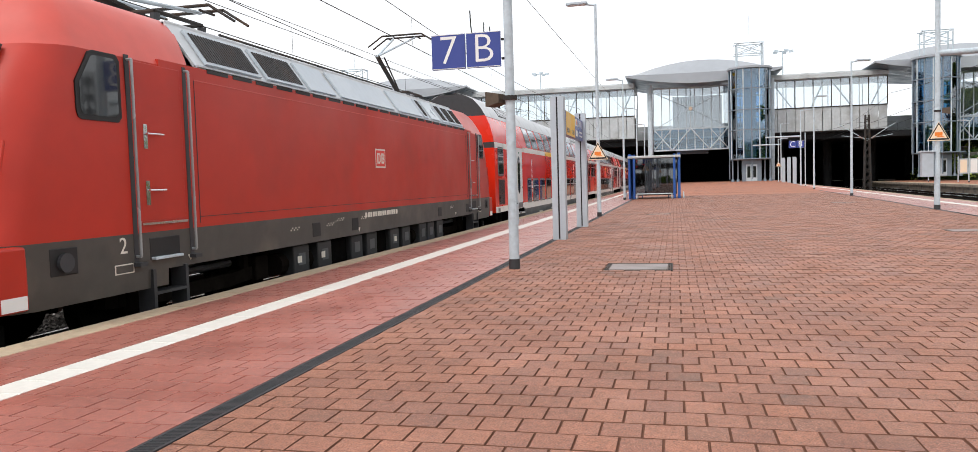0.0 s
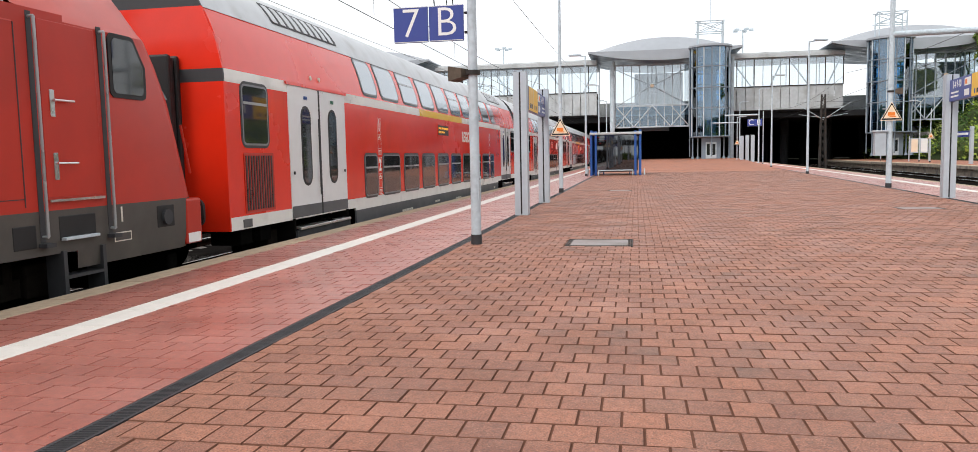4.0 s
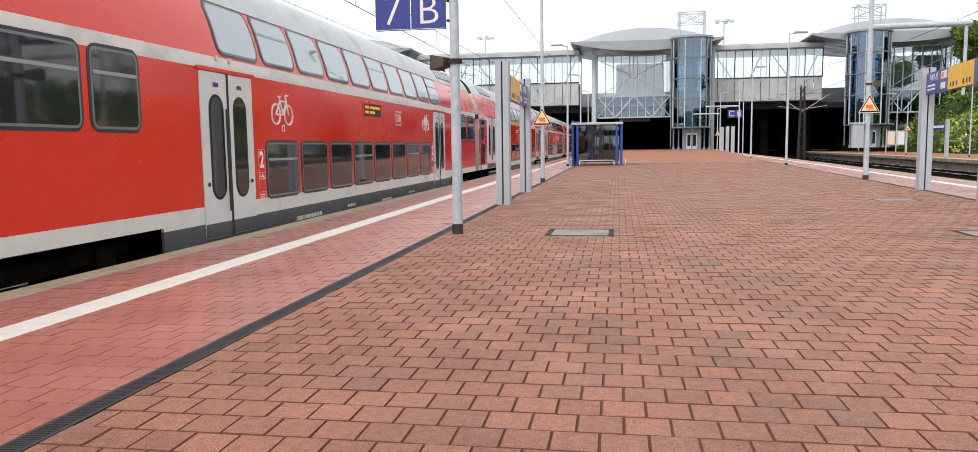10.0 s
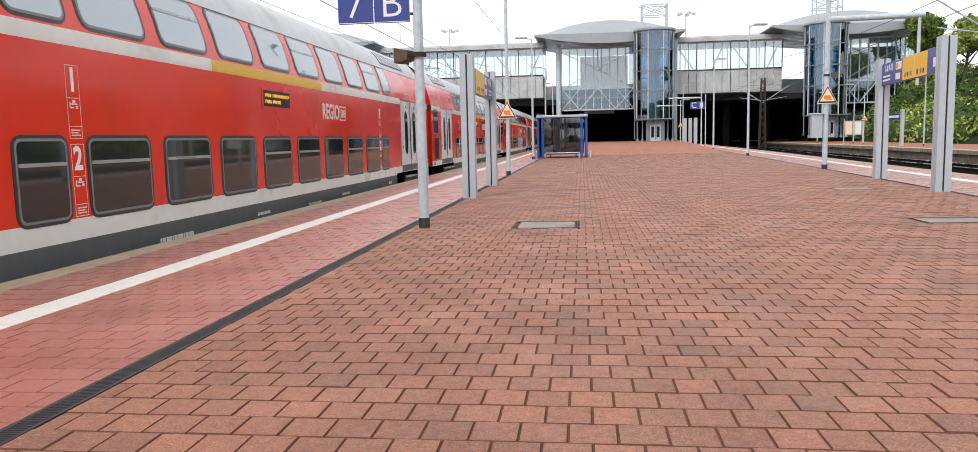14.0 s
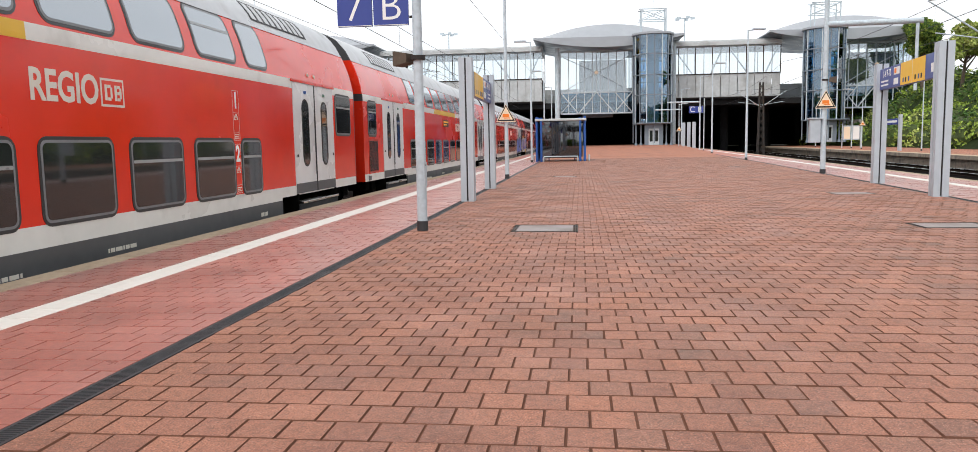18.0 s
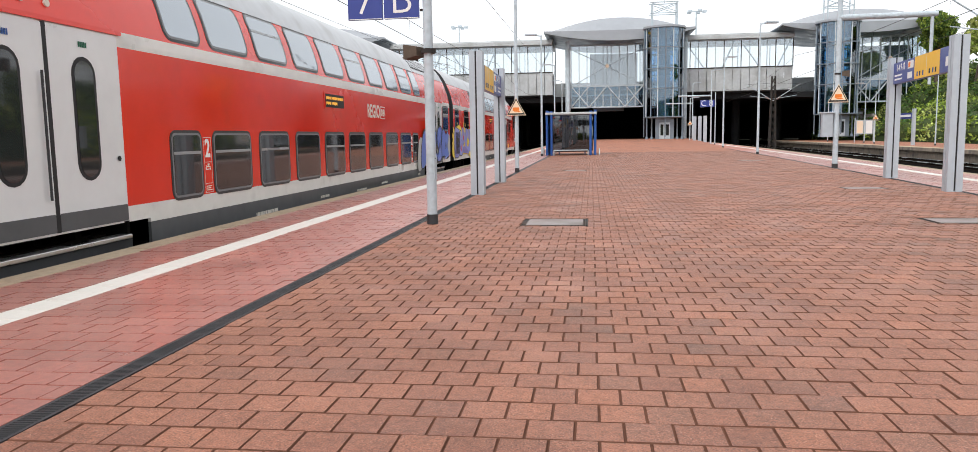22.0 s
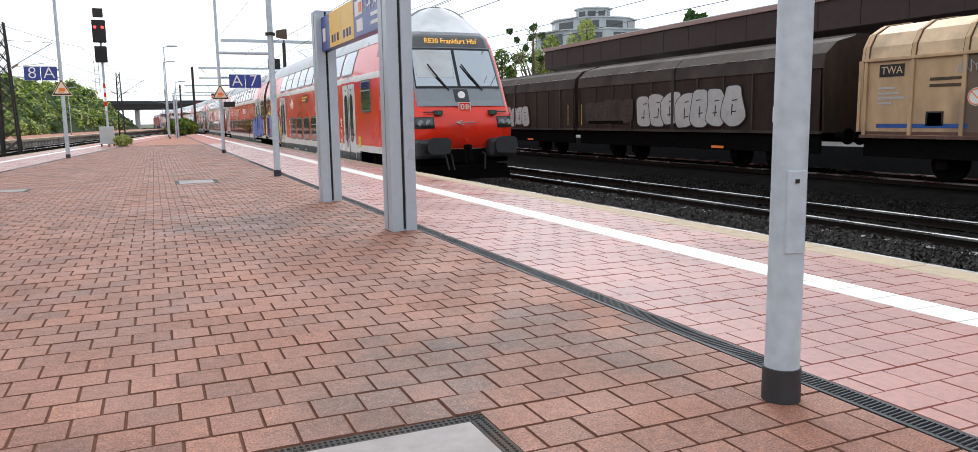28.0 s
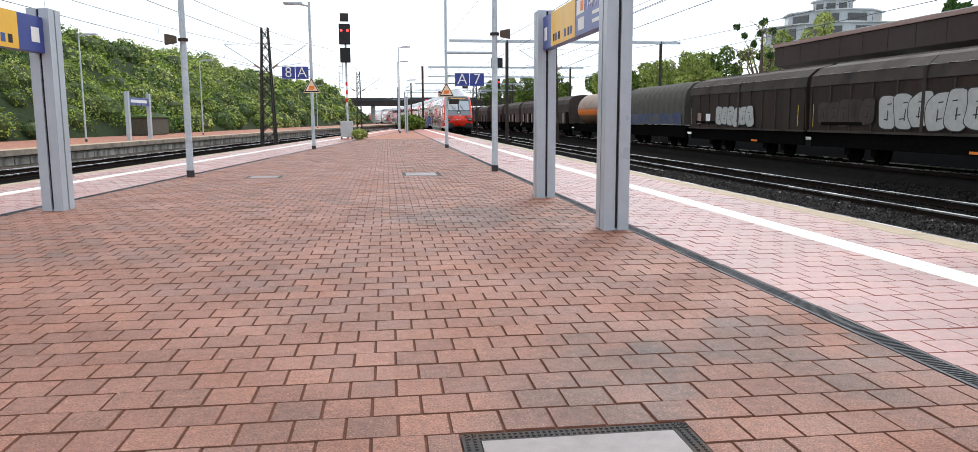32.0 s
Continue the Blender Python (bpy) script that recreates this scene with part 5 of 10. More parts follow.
def cab_patch(bm, z0, z1, a0, a1, off, n=6, m=8, back=0.02):
    """A patch of the cab's front between two heights; a0..a1 run from -1 to 1 across the face."""
    def at(z, a, o):
        w, f = cab_at(z)
        x = a * w
        t = abs(a)
        u = f - (0.015 * (t / 0.55) ** 2 if t < 0.55 else 0.015 + 0.075 * ((t - 0.55) / 0.29) if t < 0.84 else 0.09 + 0.13 * ((t - 0.84) / 0.11))
        return (x, u + o, z)
    zs = [z0 + (z1 - z0) * k / n for k in range(n + 1)]
    aa = [a0 + (a1 - a0) * k / m for k in range(m + 1)]
    top = [[bm.verts.new(at(z, a, off)) for a in aa] for z in zs]
    low = [[bm.verts.new(at(z, a, off - back)) for a in aa] for z in zs]
    for i in range(n):
        for j in range(m):
            bm.faces.new((top[i][j + 1], top[i][j], top[i + 1][j], top[i + 1][j + 1]))
    for i in range(n):
        bm.faces.new((top[i][0], low[i][0], low[i + 1][0], top[i + 1][0]))
        bm.faces.new((low[i][m], top[i][m], top[i + 1][m], low[i + 1][m]))
    for j in range(m):
        bm.faces.new((low[0][j], top[0][j], top[0][j + 1], low[0][j + 1]))
        bm.faces.new((top[n][j], low[n][j], low[n][j + 1], top[n][j + 1]))
    return bm


def control_front(c):
    """The driving end: sloped red nose, grey windscreen mask, destination display, lamps, buffers and plough."""
    for nm, z0, z1, mt in (("nose", 0.95, 2.84, "red"), ("cab_stripe_band", 2.84, 3.02, "red"), ("cab_upper", 3.02, 3.87, "red"), ("cab_roof", 3.87, 4.6, "roofgrey"), ("cab_skirt", 0.74, 0.95, "band")):
        zs = [z0] + [z for z, _, _ in CAB if z0 + 0.01 < z < z1 - 0.01] + [z1]
        bm = bmesh.new()
        loft(bm, [cab_row(z) for z in zs], close_ring=False)
        part(nm, bm, mt, c, smooth=True)
    bm = bmesh.new()
    loft(bm, [[(x * k, u - d, z) for x, u, _ in cab_row(0.78)] for z, k, d in ((0.3, 0.84, 0.55), (0.5, 0.93, 0.3), (0.74, 0.985, 0.06))], close_ring=False)
    part("front_valance", bm, "bufgrey", c, "dark grey valance below the nose", smooth=True)
    part("screen_mask", cab_patch(bmesh.new(), 2.0, 3.9, -0.85, 0.85, 0.03, n=14, m=16), "maskgrey", c, "grey windscreen surround")
    part("screen_seal", cab_patch(bmesh.new(), 2.44, 3.47, -0.82, 0.82, 0.034, n=10, m=16), "black", c, "black rubber round the windscreens")
    for a0, a1 in ((-0.8, -0.03), (0.03, 0.8)):
        part("windscreen", cab_patch(bmesh.new(), 2.5, 3.42, a0, a1, 0.038, n=10), "skyglass", c)
    part("sun_blind", cab_patch(bmesh.new(), 2.72, 3.4, 0.07, 0.76, 0.0415, n=10), "clad", c, "white sun blind behind the windscreen")
    d = part("display", cab_patch(bmesh.new(), 3.5, 3.82, -0.78, 0.78, 0.038, m=16), "skirt", c, "front destination display")
    w, f = cab_at(3.65)
    tilt = math.degrees(math.atan2(0.15, 0.3))
    m = Matrix.Translation((0, f + 0.045, 3.65)) @ Matrix.Rotation(radians(26.5), 4, "X") @ facing("n", 0, 0, 0)
    lettering("lit_text", "RE30 Frankfurt Hbf", 0.21, "ledamber", d, m, depth=0.002, offset=0.0, xscale=0.86)
    part("lamp_plate", cab_patch(bmesh.new(), 2.1, 2.42, -0.14, 0.14, 0.036), "boot", c)
    part("headlamp_top", rods(((0, cab_at(2.27)[1] - 0.02, 2.26), (0, cab_at(2.27)[1] + 0.055, 2.28), 0.095), seg=18), "white", c)
    for s in (-1, 1):
        a0, a1 = sorted((s * 0.6, s * 0.93))
        h = part("headlamp_box", cab_patch(bmesh.new(), 1.46, 1.74, a0, a1, 0.012), "black", c, "dark glazed headlamp housing")
        part("lamp_glass", cab_patch(bmesh.new(), 1.49, 1.71, a0 + 0.02, a1 - 0.02, 0.016), "darkglass", h)
        for q in (0.7, 0.84):
            u = cab_at(1.6)[1] - 0.05 - 0.2 * max(0, q - 0.6)
            part("lamp_lens", rods(((s * q * 1.39, u, 1.6), (s * q * 1.39, u + 0.035, 1.6), 0.075), seg=16), "winrim", h)
        part("grab_handle", rods(((s * 0.75, 26.24, 1.86), (s * 1.1, 26.2, 1.86), 0.015)), "boot", c)
        part("jumper_socket", boxes((s * 0.72 - 0.1, s * 0.72 + 0.1, 26.12, 26.3, 1.78, 1.9), bevel=0.015), "boot", c)
        part("socket_mark", boxes((s * 0.72 - 0.05, s * 0.72 + 0.05, 26.3, 26.305, 1.8, 1.88)), "spraygreen", c)
        for a, b in (((-0.15 + s * 0.45, 25.9, 2.4), (0.14 + s * 0.45, 25.72, 2.8)), ((-0.02 + s * 0.45, 25.82, 2.56), (0.3 + s * 0.45, 25.6, 3.05))):
            part("wiper", rods((a, b, 0.02)), "black", c)
        part("mirror_bar", rods(((s * 0.2, 25.9, 2.25), (s * 0.5, 25.86, 2.25), 0.012)), "black", c)
        part("buffer_shroud", boxes((s * 0.95 - 0.38, s * 0.95 + 0.38, 26.0, 26.42, 0.72, 1.2), bevel=0.09), "bufgrey", c)
        part("buffer_recess", boxes((s * 0.95 - 0.22, s * 0.95 + 0.22, 26.41, 26.425, 0.86, 1.04)), "black", c)
    db_logo(c, 26.17, 0, 1.98, 0.32, front=True)
    part("arrow_mark", rods(((0.1, 26.33, 1.66), (0.28, 26.32, 1.6), 0.01), ((0.28, 26.32, 1.6), (0.1, 26.33, 1.54), 0.01), ((0.28, 26.32, 1.6), (-0.22, 26.33, 1.6), 0.01)), "tagwhite", c)
    buffers(c, 26.2, 1)
    bm = bmesh.new()
    prism(bm, [(-1.3, 0.18), (1.3, 0.18), (1.15, 0.55), (-1.15, 0.55)], "y", 25.95, 26.1)
    part("plough", bm, "under", c)
    part("cab_underside", boxes((-1.2, 1.2, 24.3, 26.1, 0.6, 0.95), bevel=0.03), "under", c)
    # driver's side window, marks and the regional network's plate
    bm = bmesh.new()
    for s in (1,):
        x = 1.388
        pts = [(24.26, 2.19), (25.36, 2.17), (25.4, 2.2), (24.95, 2.98), (24.88, 3.02), (24.26, 3.02), (24.22, 2.98), (24.22, 2.23)]
        prism(bm, pts, "x", x - 0.02, x + 0.022)
    w = part("cab_window", bm, "rubber", c, "black framed driver's side window")
    bm = bmesh.new()
    prism(bm, [(24.3, 2.26), (25.24, 2.25), (24.86, 2.94), (24.3, 2.94)], "x", 1.4, 1.416)
    part("pane", bm, "darkglass", w)
    bm = bmesh.new()
    prism(bm, [(25.180, 1.3), (25.884, 1.3), (25.971, 1.4), (25.930, 1.55), (25.207, 1.55)], "x", 1.38, 1.394)
    p = part("network_plate", bm, "white", c, "white regional network plate with blue shapes")
    for k in range(7):
        part("plate_shape", boxes((1.394, 1.398, 25.234 + 0.023 * k, 25.244 + 0.023 * k, 1.33, 1.52)), "black", p)
    for u in (25.43, 25.525, 25.615):
        part("plate_shape", boxes((1.394, 1.398, u, u + 0.07, 1.34, 1.52)), "teal", p)
    bm = bmesh.new()
    prism(bm, [(25.7, 1.33), (25.9, 1.36), (25.8, 1.53)], "x", 1.394, 1.398)
    part("plate_shape", bm, "sprayblue", p)
    part("side_vent", panel(bmesh.new(), 22.9, 23.25, 3.42, 3.8, 0.02, 0.01), "locored", c)
    part("side_vent", panel(bmesh.new(), 23.6, 23.9, 3.42, 3.8, 0.02, 0.01), "locored", c)
    part("side_step", boxes((1.38, 1.41, 20.95, 21.2, 0.9, 1.2)), "tagyellow", c)


def rounded(pts, closed=True, n=2):
    """Corners of an outline cut twice, so that it swells like a sprayed line."""
    for _ in range(n):
        out = []
        m = len(pts)
        for k in range(m if closed else m - 1):
            (a, b), (c, d) = pts[k], pts[(k + 1) % m]
            out += [(0.75 * a + 0.25 * c, 0.75 * b + 0.25 * d), (0.25 * a + 0.75 * c, 0.25 * b + 0.75 * d)]
        pts = out if closed else [pts[0], *out, pts[-1]]
    return pts


def paint(t, name, pts, material, x, label="", n=2, kind=""):
    """A flat sprayed shape on a side that faces +x."""
    bm = bmesh.new()
    prism(bm, rounded(pts, True, n) if n else pts, "x", x, x + 0.0015)
    ob = part(name, bm, material, t, label)
    if kind:
        ob["kind"] = kind
    return ob


def stroke(t, name, pts, w0, w1, material, x, label=""):
    """A sprayed line that swells from w0 in its middle to w1 at its ends."""
    pts = rounded(pts, False, 3)
    left, right_side = [], []
    for k, (a, b) in enumerate(pts):
        (c, d), (e, f) = pts[max(k - 1, 0)], pts[min(k + 1, len(pts) - 1)]
        h = math.hypot(e - c, f - d) or 1
        q = k / (len(pts) - 1)
        w = (w1 + (w0 - w1) * math.sin(q * math.pi)) / 2
        left.append((a - (f - d) / h * w, b + (e - c) / h * w))
        right_side.append((a + (f - d) / h * w, b - (e - c) / h * w))
    bm = bmesh.new()
    rows = [[bm.verts.new((x, *p)), bm.verts.new((x, *q))] for p, q in zip(left, right_side)]
    for (a, b), (c, d) in zip(rows, rows[1:]):
        bm.faces.new((a, b, d, c))
    return part(name, bm, material, t, label)


def dots(t, spots, material, x):
    bm = bmesh.new()
    for a, b, r in spots:
        prism(bm, [(a + 0.8 * r * math.cos(q * math.tau / 14), b + r * math.sin(q * math.tau / 14)) for q in range(14)], "x", x, x + 0.0012)
    part("paint_drop", bm, material, t)["kind"] = "stuff"


def grown(pts, d):
    """The outline pushed away from its middle."""
    cu, cz = sum(p[0] for p in pts) / len(pts), sum(p[1] for p in pts) / len(pts)
    return [(a + d * (a - cu) / max(math.hypot(a - cu, b - cz), 1e-3), b + d * (b - cz) / max(math.hypot(a - cu, b - cz), 1e-3)) for a, b in pts]


def sprayed_blue(c):
    """Fat blue letters with black rims over the rear door, on grey-white blots."""
    x = 1.425
    for pts in ([(20.4, 0.62), (20.5, 1.2), (20.75, 1.7), (21.2, 1.75), (21.3, 1.0), (21.0, 0.65)], [(25.7, 0.95), (25.7, 1.75), (26.05, 1.9), (26.25, 1.5), (26.2, 1.0)], [(22.9, 1.6), (22.95, 2.15), (23.4, 2.2), (23.6, 1.8)]):
        paint(c, "paint_cloud", pts, "tagwhite", x - 0.003)
    letters = ([(20.85, 0.7), (21.25, 1.9), (22.05, 1.98), (22.25, 1.5), (22.55, 1.95), (22.75, 1.2), (22.55, 0.8), (21.9, 1.1), (21.5, 0.72)],
               [(22.6, 0.85), (22.55, 1.6), (22.95, 1.98), (23.5, 1.9), (23.62, 1.4), (23.2, 1.25), (23.62, 1.05), (23.3, 0.78)],
               [(23.55, 0.85), (23.6, 1.1), (24.0, 1.2), (23.62, 1.5), (23.75, 2.05), (24.5, 2.1), (24.45, 1.75), (24.15, 1.6), (24.5, 1.35), (24.35, 0.85)],
               [(24.4, 0.95), (24.55, 1.98), (24.95, 2.0), (25.3, 1.75), (25.75, 1.98), (25.8, 1.6), (25.5, 1.4), (25.9, 1.0), (25.4, 0.92), (24.9, 1.05)])
    for k, pts in enumerate(letters):
        r = paint(c, "tag_outline", grown(pts, 0.07), "black", x + 0.003 * k, "blue spray-painted letter with a black rim" if k == 0 else "")
        paint(c, "tag_letters", pts, "tagblue", x + 0.0018 + 0.003 * k)
        u = sum(p[0] for p in pts) / len(pts)
        stroke(c, "paint_slit", [(u - 0.1, 1.25), (u + 0.02, 1.55), (u + 0.12, 1.3)], 0.09, 0.02, "black", x + 0.0048 + 0.003 * k)
        stroke(c, "paint_gloss", [(u - 0.3, 0.98), (u - 0.1, 0.9), (u + 0.2, 0.98)], 0.08, 0.02, "taglilac", x + 0.0046 + 0.003 * k)


def sprayed_lilac(c):
    """Lilac block letters on a bubbling yellow cloud, over the grille and both windows' feet."""
    x = 1.415
    paint(c, "paint_cloud", [(-0.1, 0.95), (0.0, 1.5), (0.35, 1.95), (0.8, 2.15), (1.2, 2.12), (1.4, 2.22), (1.75, 2.22), (2.1, 2.12), (2.4, 1.9), (2.9, 2.05), (3.15, 2.16), (3.4, 2.0), (4.0, 2.02), (4.3, 2.14), (4.6, 2.0), (5.1, 1.9), (5.35, 1.5), (5.42, 0.6), (4.7, 0.62), (4.0, 0.98), (2.4, 0.95), (1.2, 0.9), (0.3, 0.86)], "tagyellow", x, "yellow sprayed cloud with drops")
    dots(c, [(0.12, 1.75, 0.14), (0.3, 2.0, 0.12), (0.05, 1.45, 0.1), (1.22, 2.28, 0.06), (1.9, 2.34, 0.06), (2.8, 2.25, 0.1), (3.4, 2.22, 0.07), (3.2, 2.3, 0.03), (4.1, 2.24, 0.05), (5.2, 2.1, 0.08), (5.3, 1.9, 0.06)], "tagyellow", x + 0.0002)
    letters = ([(0.42, 1.0), (0.4, 1.6), (0.62, 2.12), (1.05, 2.06), (1.66, 2.0), (1.72, 1.6), (1.62, 0.98), (1.2, 0.86), (0.6, 0.88)],
               [(1.68, 0.95), (1.72, 1.5), (1.78, 1.98), (2.08, 1.96), (2.42, 1.0), (2.05, 0.92)],
               [(2.3, 1.02), (2.25, 2.12), (2.7, 2.1), (3.05, 1.85), (2.95, 1.5), (2.6, 1.35), (2.75, 1.02)],
               [(3.1, 1.0), (3.0, 1.5), (3.3, 2.1), (3.85, 2.05), (3.9, 1.75), (3.55, 1.6), (3.6, 1.3), (4.1, 1.25), (4.1, 0.95)],
               [(3.95, 1.05), (4.0, 2.05), (4.7, 2.08), (5.1, 1.85), (4.8, 1.45), (5.3, 0.75), (4.95, 0.66), (4.5, 1.05)])
    for k, pts in enumerate(letters):
        if k < 2:
            paint(c, "tag_outline", grown(pts, 0.045), "black", x + 0.002 + 0.003 * k, n=0)
        paint(c, "tag_letters", pts, "taglilac", x + 0.0035 + 0.003 * k, "lilac sprayed block letter" if k == 0 else "", n=0)
    for k, pts in enumerate(([(0.5, 0.95), (0.75, 1.35), (1.2, 1.1), (1.1, 0.9)], [(2.3, 1.05), (2.6, 1.35), (3.5, 1.2), (4.0, 1.05), (3.2, 0.98)], [(4.5, 1.05), (4.8, 1.35), (5.25, 0.8), (4.95, 0.68)], [(4.0, 1.9), (4.3, 1.85), (4.3, 2.05), (4.02, 2.05)])):
        paint(c, "paint_shade", pts, "tagviolet", x + 0.0195 + 0.0003 * k)
    for k, (pts, mt) in enumerate((([(2.45, 1.55), (2.48, 1.8), (2.72, 1.75), (2.68, 1.58)], "red"), ([(3.6, 1.38), (3.6, 1.62), (4.15, 1.6), (4.1, 1.36)], "tagyellow"), ([(1.85, 1.1), (1.88, 1.4), (2.0, 1.4), (2.12, 1.1)], "red"), ([(4.4, 1.5), (4.4, 1.65), (4.75, 1.75), (4.7, 1.55)], "red"))):
        paint(c, "paint_gap", pts, mt, x + 0.021 + 0.0003 * k, n=1)
    for k in range(15):
        part("striped_grille", boxes((x + 0.0215, x + 0.0235, 0.74 + 0.058 * k, 0.765 + 0.058 * k, 1.0, 1.9)), "black", c)
    paint(c, "tag_stroke", [(1.0, 1.08), (1.0, 1.78), (1.5, 1.62), (1.56, 1.46), (1.16, 1.56), (1.16, 1.42), (1.42, 1.32), (1.16, 1.26), (1.14, 1.05)], "black", x + 0.0238, n=0)


coach_type_a("red double-deck coach with pale stripe and grey doors", 0)
coach_type_b("red double-deck coach with low doors and bicycle sign", 1)
coach_type_a("red double-deck coach with yellow first class stripe", 2, front_paint="band")
coach_type_a("red double-deck coach with yellow first class stripe", 3)
coach_type_a("red double-deck coach with dark lower deck windows", 4)
c6 = coach_type_a("red double-deck coach with blue graffiti over its door", 5, first=False)
sprayed_blue(c6)
c7 = coach_type_b("red double-deck driving coach with sprayed graffiti", 6, cab=True)
sprayed_lilac(c7)
control_front(c7)

# ---- the electric locomotive, u from -18.9 to -0.55 behind the first coach's front ----
def loco_half(z):
    return 1.47 if z < 3.18 else 1.47 - (z - 3.18) * 0.72 if z < 3.75 else 1.06


def locomotive():
    c = thing("electric_locomotive", "red electric locomotive with grey roof, dusty and faded", "locomotive", pose(X7, G0, RAIL))
    MOVING.append((c, 0.0))
    a, b = -16.0, -2.7

    def wall(name, u0, u1, z0, z1, material, label="", th=0.04):
        for s in (1, -1):
            bm = bmesh.new()
            ring = [(s * loco_half(z0), z0), (s * loco_half(z1 - 1e-4), z1), (s * (loco_half(z1 - 1e-4) - th), z1), (s * (loco_half(z0) - th), z0)]
            loft(bm, [[(x, u, z) for x, z in ring] for u in ((u0, u1) if s == 1 else (u1, u0))])
            part(name, bm, material, c, label)
    wall("side_wall", a, b, 1.3, 3.18, "locored")
    wall("sole_bar", a, b, 0.88, 1.3, "locogrey", "dusty grey sole bar")
    wall("roof_side", -15.3, -3.4, 3.18, 3.75, "roofgrey", "slanted grey roof panels")
    part("roof_top", boxes((-1.07, 1.07, -15.3, -3.4, 3.7, 3.78), bevel=0.02), "roofgrey", c)
    # cab ends: side walls run to a sharp crease, the face leans back above the waist
    for end, s in ((a, -1), (b, 1)):
        def at_u(u):
            return u if s < 0 else -18.7 - u
        tip = 1.45
        rows = []
        for z, hw, crease, root in ((0.7, 1.46, -17.82, a), (0.88, 1.47, -17.88, a), (1.3, 1.47, -17.92, a), (1.9, 1.47, -17.74, a), (2.45, 1.47, -17.56, a), (2.85, 1.465, -17.36, a), (3.12, 1.46, -17.22, a),
                                    (3.2, 1.42, -17.17, -15.42), (3.4, 1.31, -17.13, -15.36), (3.55, 1.21, -17.1, -15.3), (3.68, 1.1, -17.05, -15.24), (3.77, 0.99, -16.95, -15.2), (3.83, 0.82, -16.7, -15.18)):
            k = 1.0 if z < 2.9 else max(0.25, 1 - (z - 2.9) * 0.8)
            side = [(hw, at_u(root)), (hw, at_u(crease)), (hw * 0.955, at_u(crease - 0.17 * k)), (hw * 0.82, at_u(crease - 0.36 * k)), (hw * 0.5, at_u(crease - 0.47 * k)), (0, at_u(crease - 0.52 * k))]
            rows.append([(x, q, z) for x, q in side] + [(-x, q, z) for x, q in reversed(side[:-1])])
        # Hood and its top wear a paler red that stands for skylight.
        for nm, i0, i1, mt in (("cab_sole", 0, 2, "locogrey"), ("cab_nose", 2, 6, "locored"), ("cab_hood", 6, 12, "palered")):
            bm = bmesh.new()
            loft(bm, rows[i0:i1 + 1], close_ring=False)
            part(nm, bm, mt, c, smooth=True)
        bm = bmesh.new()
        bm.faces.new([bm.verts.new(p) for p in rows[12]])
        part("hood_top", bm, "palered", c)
        bm = bmesh.new()
        fr = [(-1.15, at_u(-18.0), 2.5), (1.15, at_u(-18.0), 2.5), (1.05, at_u(-17.6), 3.1), (-1.05, at_u(-17.6), 3.1)]
        loft(bm, [fr, [(x, q + s * 0.14, z + 0.03) for x, q, z in fr]])
        part("windscreen", bm, "darkglass", c)
        q0, q1 = sorted((at_u(-17.9), at_u(-18.25)))
        part("end_corner_panel", boxes((1.2, 1.475, q0, q1, 0.72, 1.29), bevel=0.03), "locored", c)
        q0, q1 = sorted((at_u(-17.93), at_u(-18.2)))
        part("notice_plate", boxes((1.476, 1.48, q0, q1, 0.74, 0.86)), "white", c)
        # cab side window with a rubber surround
        pts = [(-17.17, 2.44), (-16.68, 2.44), (-16.63, 2.49), (-16.63, 3.06), (-16.68, 3.12), (-17.0, 3.12), (-17.05, 3.1), (-17.24, 2.8), (-17.24, 2.52), (-17.22, 2.46)]
        pts = [(at_u(p), z) for p, z in pts]
        bm = bmesh.new()
        prism(bm, pts, "x", 1.46, 1.482)
        w = part("cab_window", bm, "rubber", c, "black rubber framed cab side window")
        m = at_u(-16.93)
        bm = bmesh.new()
        prism(bm, [(m + (p - m) * 0.84, 2.78 + (z - 2.78) * 0.86) for p, z in pts], "x", 1.48, 1.486)
        part("pane", bm, "darkglass", w)
        # crew door with handles between two long grab rails
        d0 = -16.42 if s < 0 else -3.05
        d = part("crew_door", boxes((1.455, 1.478, d0, d0 + 0.77, 1.42, 3.1), bevel=0.008), "locored", c, "red crew door")
        for z in (1.72, 2.32):
            part("handle_plate", boxes((1.478, 1.488, d0 + 0.1, d0 + 0.16, z - 0.13, z + 0.13), bevel=0.004), "chrome", d)
            part("door_handle", rods(((1.49, d0 + 0.13, z + 0.03), (1.52, d0 + 0.13, z + 0.03), 0.014), ((1.52, d0 + 0.11, z + 0.03), (1.52, d0 + 0.38, z + 0.03), 0.012)), "chrome", d)
        for q in (d0 - 0.09, d0 + 0.86):
            # Dark strip on the flat wall stands for the shade of a recess.
            part("rail_recess", boxes((1.46, 1.474, q - 0.032, q + 0.032, 0.98, 3.15)), "boot", c, "dark strip for a shaded rail recess")
            part("grab_rail", rods(((1.53, q, 1.06), (1.53, q, 3.1), 0.015), ((1.47, q, 3.1), (1.53, q, 3.1), 0.015), ((1.47, q, 1.06), (1.53, q, 1.06), 0.015), seg=10), "winrim", c, "long steel grab rail")
            part("rail_foot", boxes((1.46, 1.56, q - 0.06, q + 0.06, 0.96, 1.0)), "boot", c)
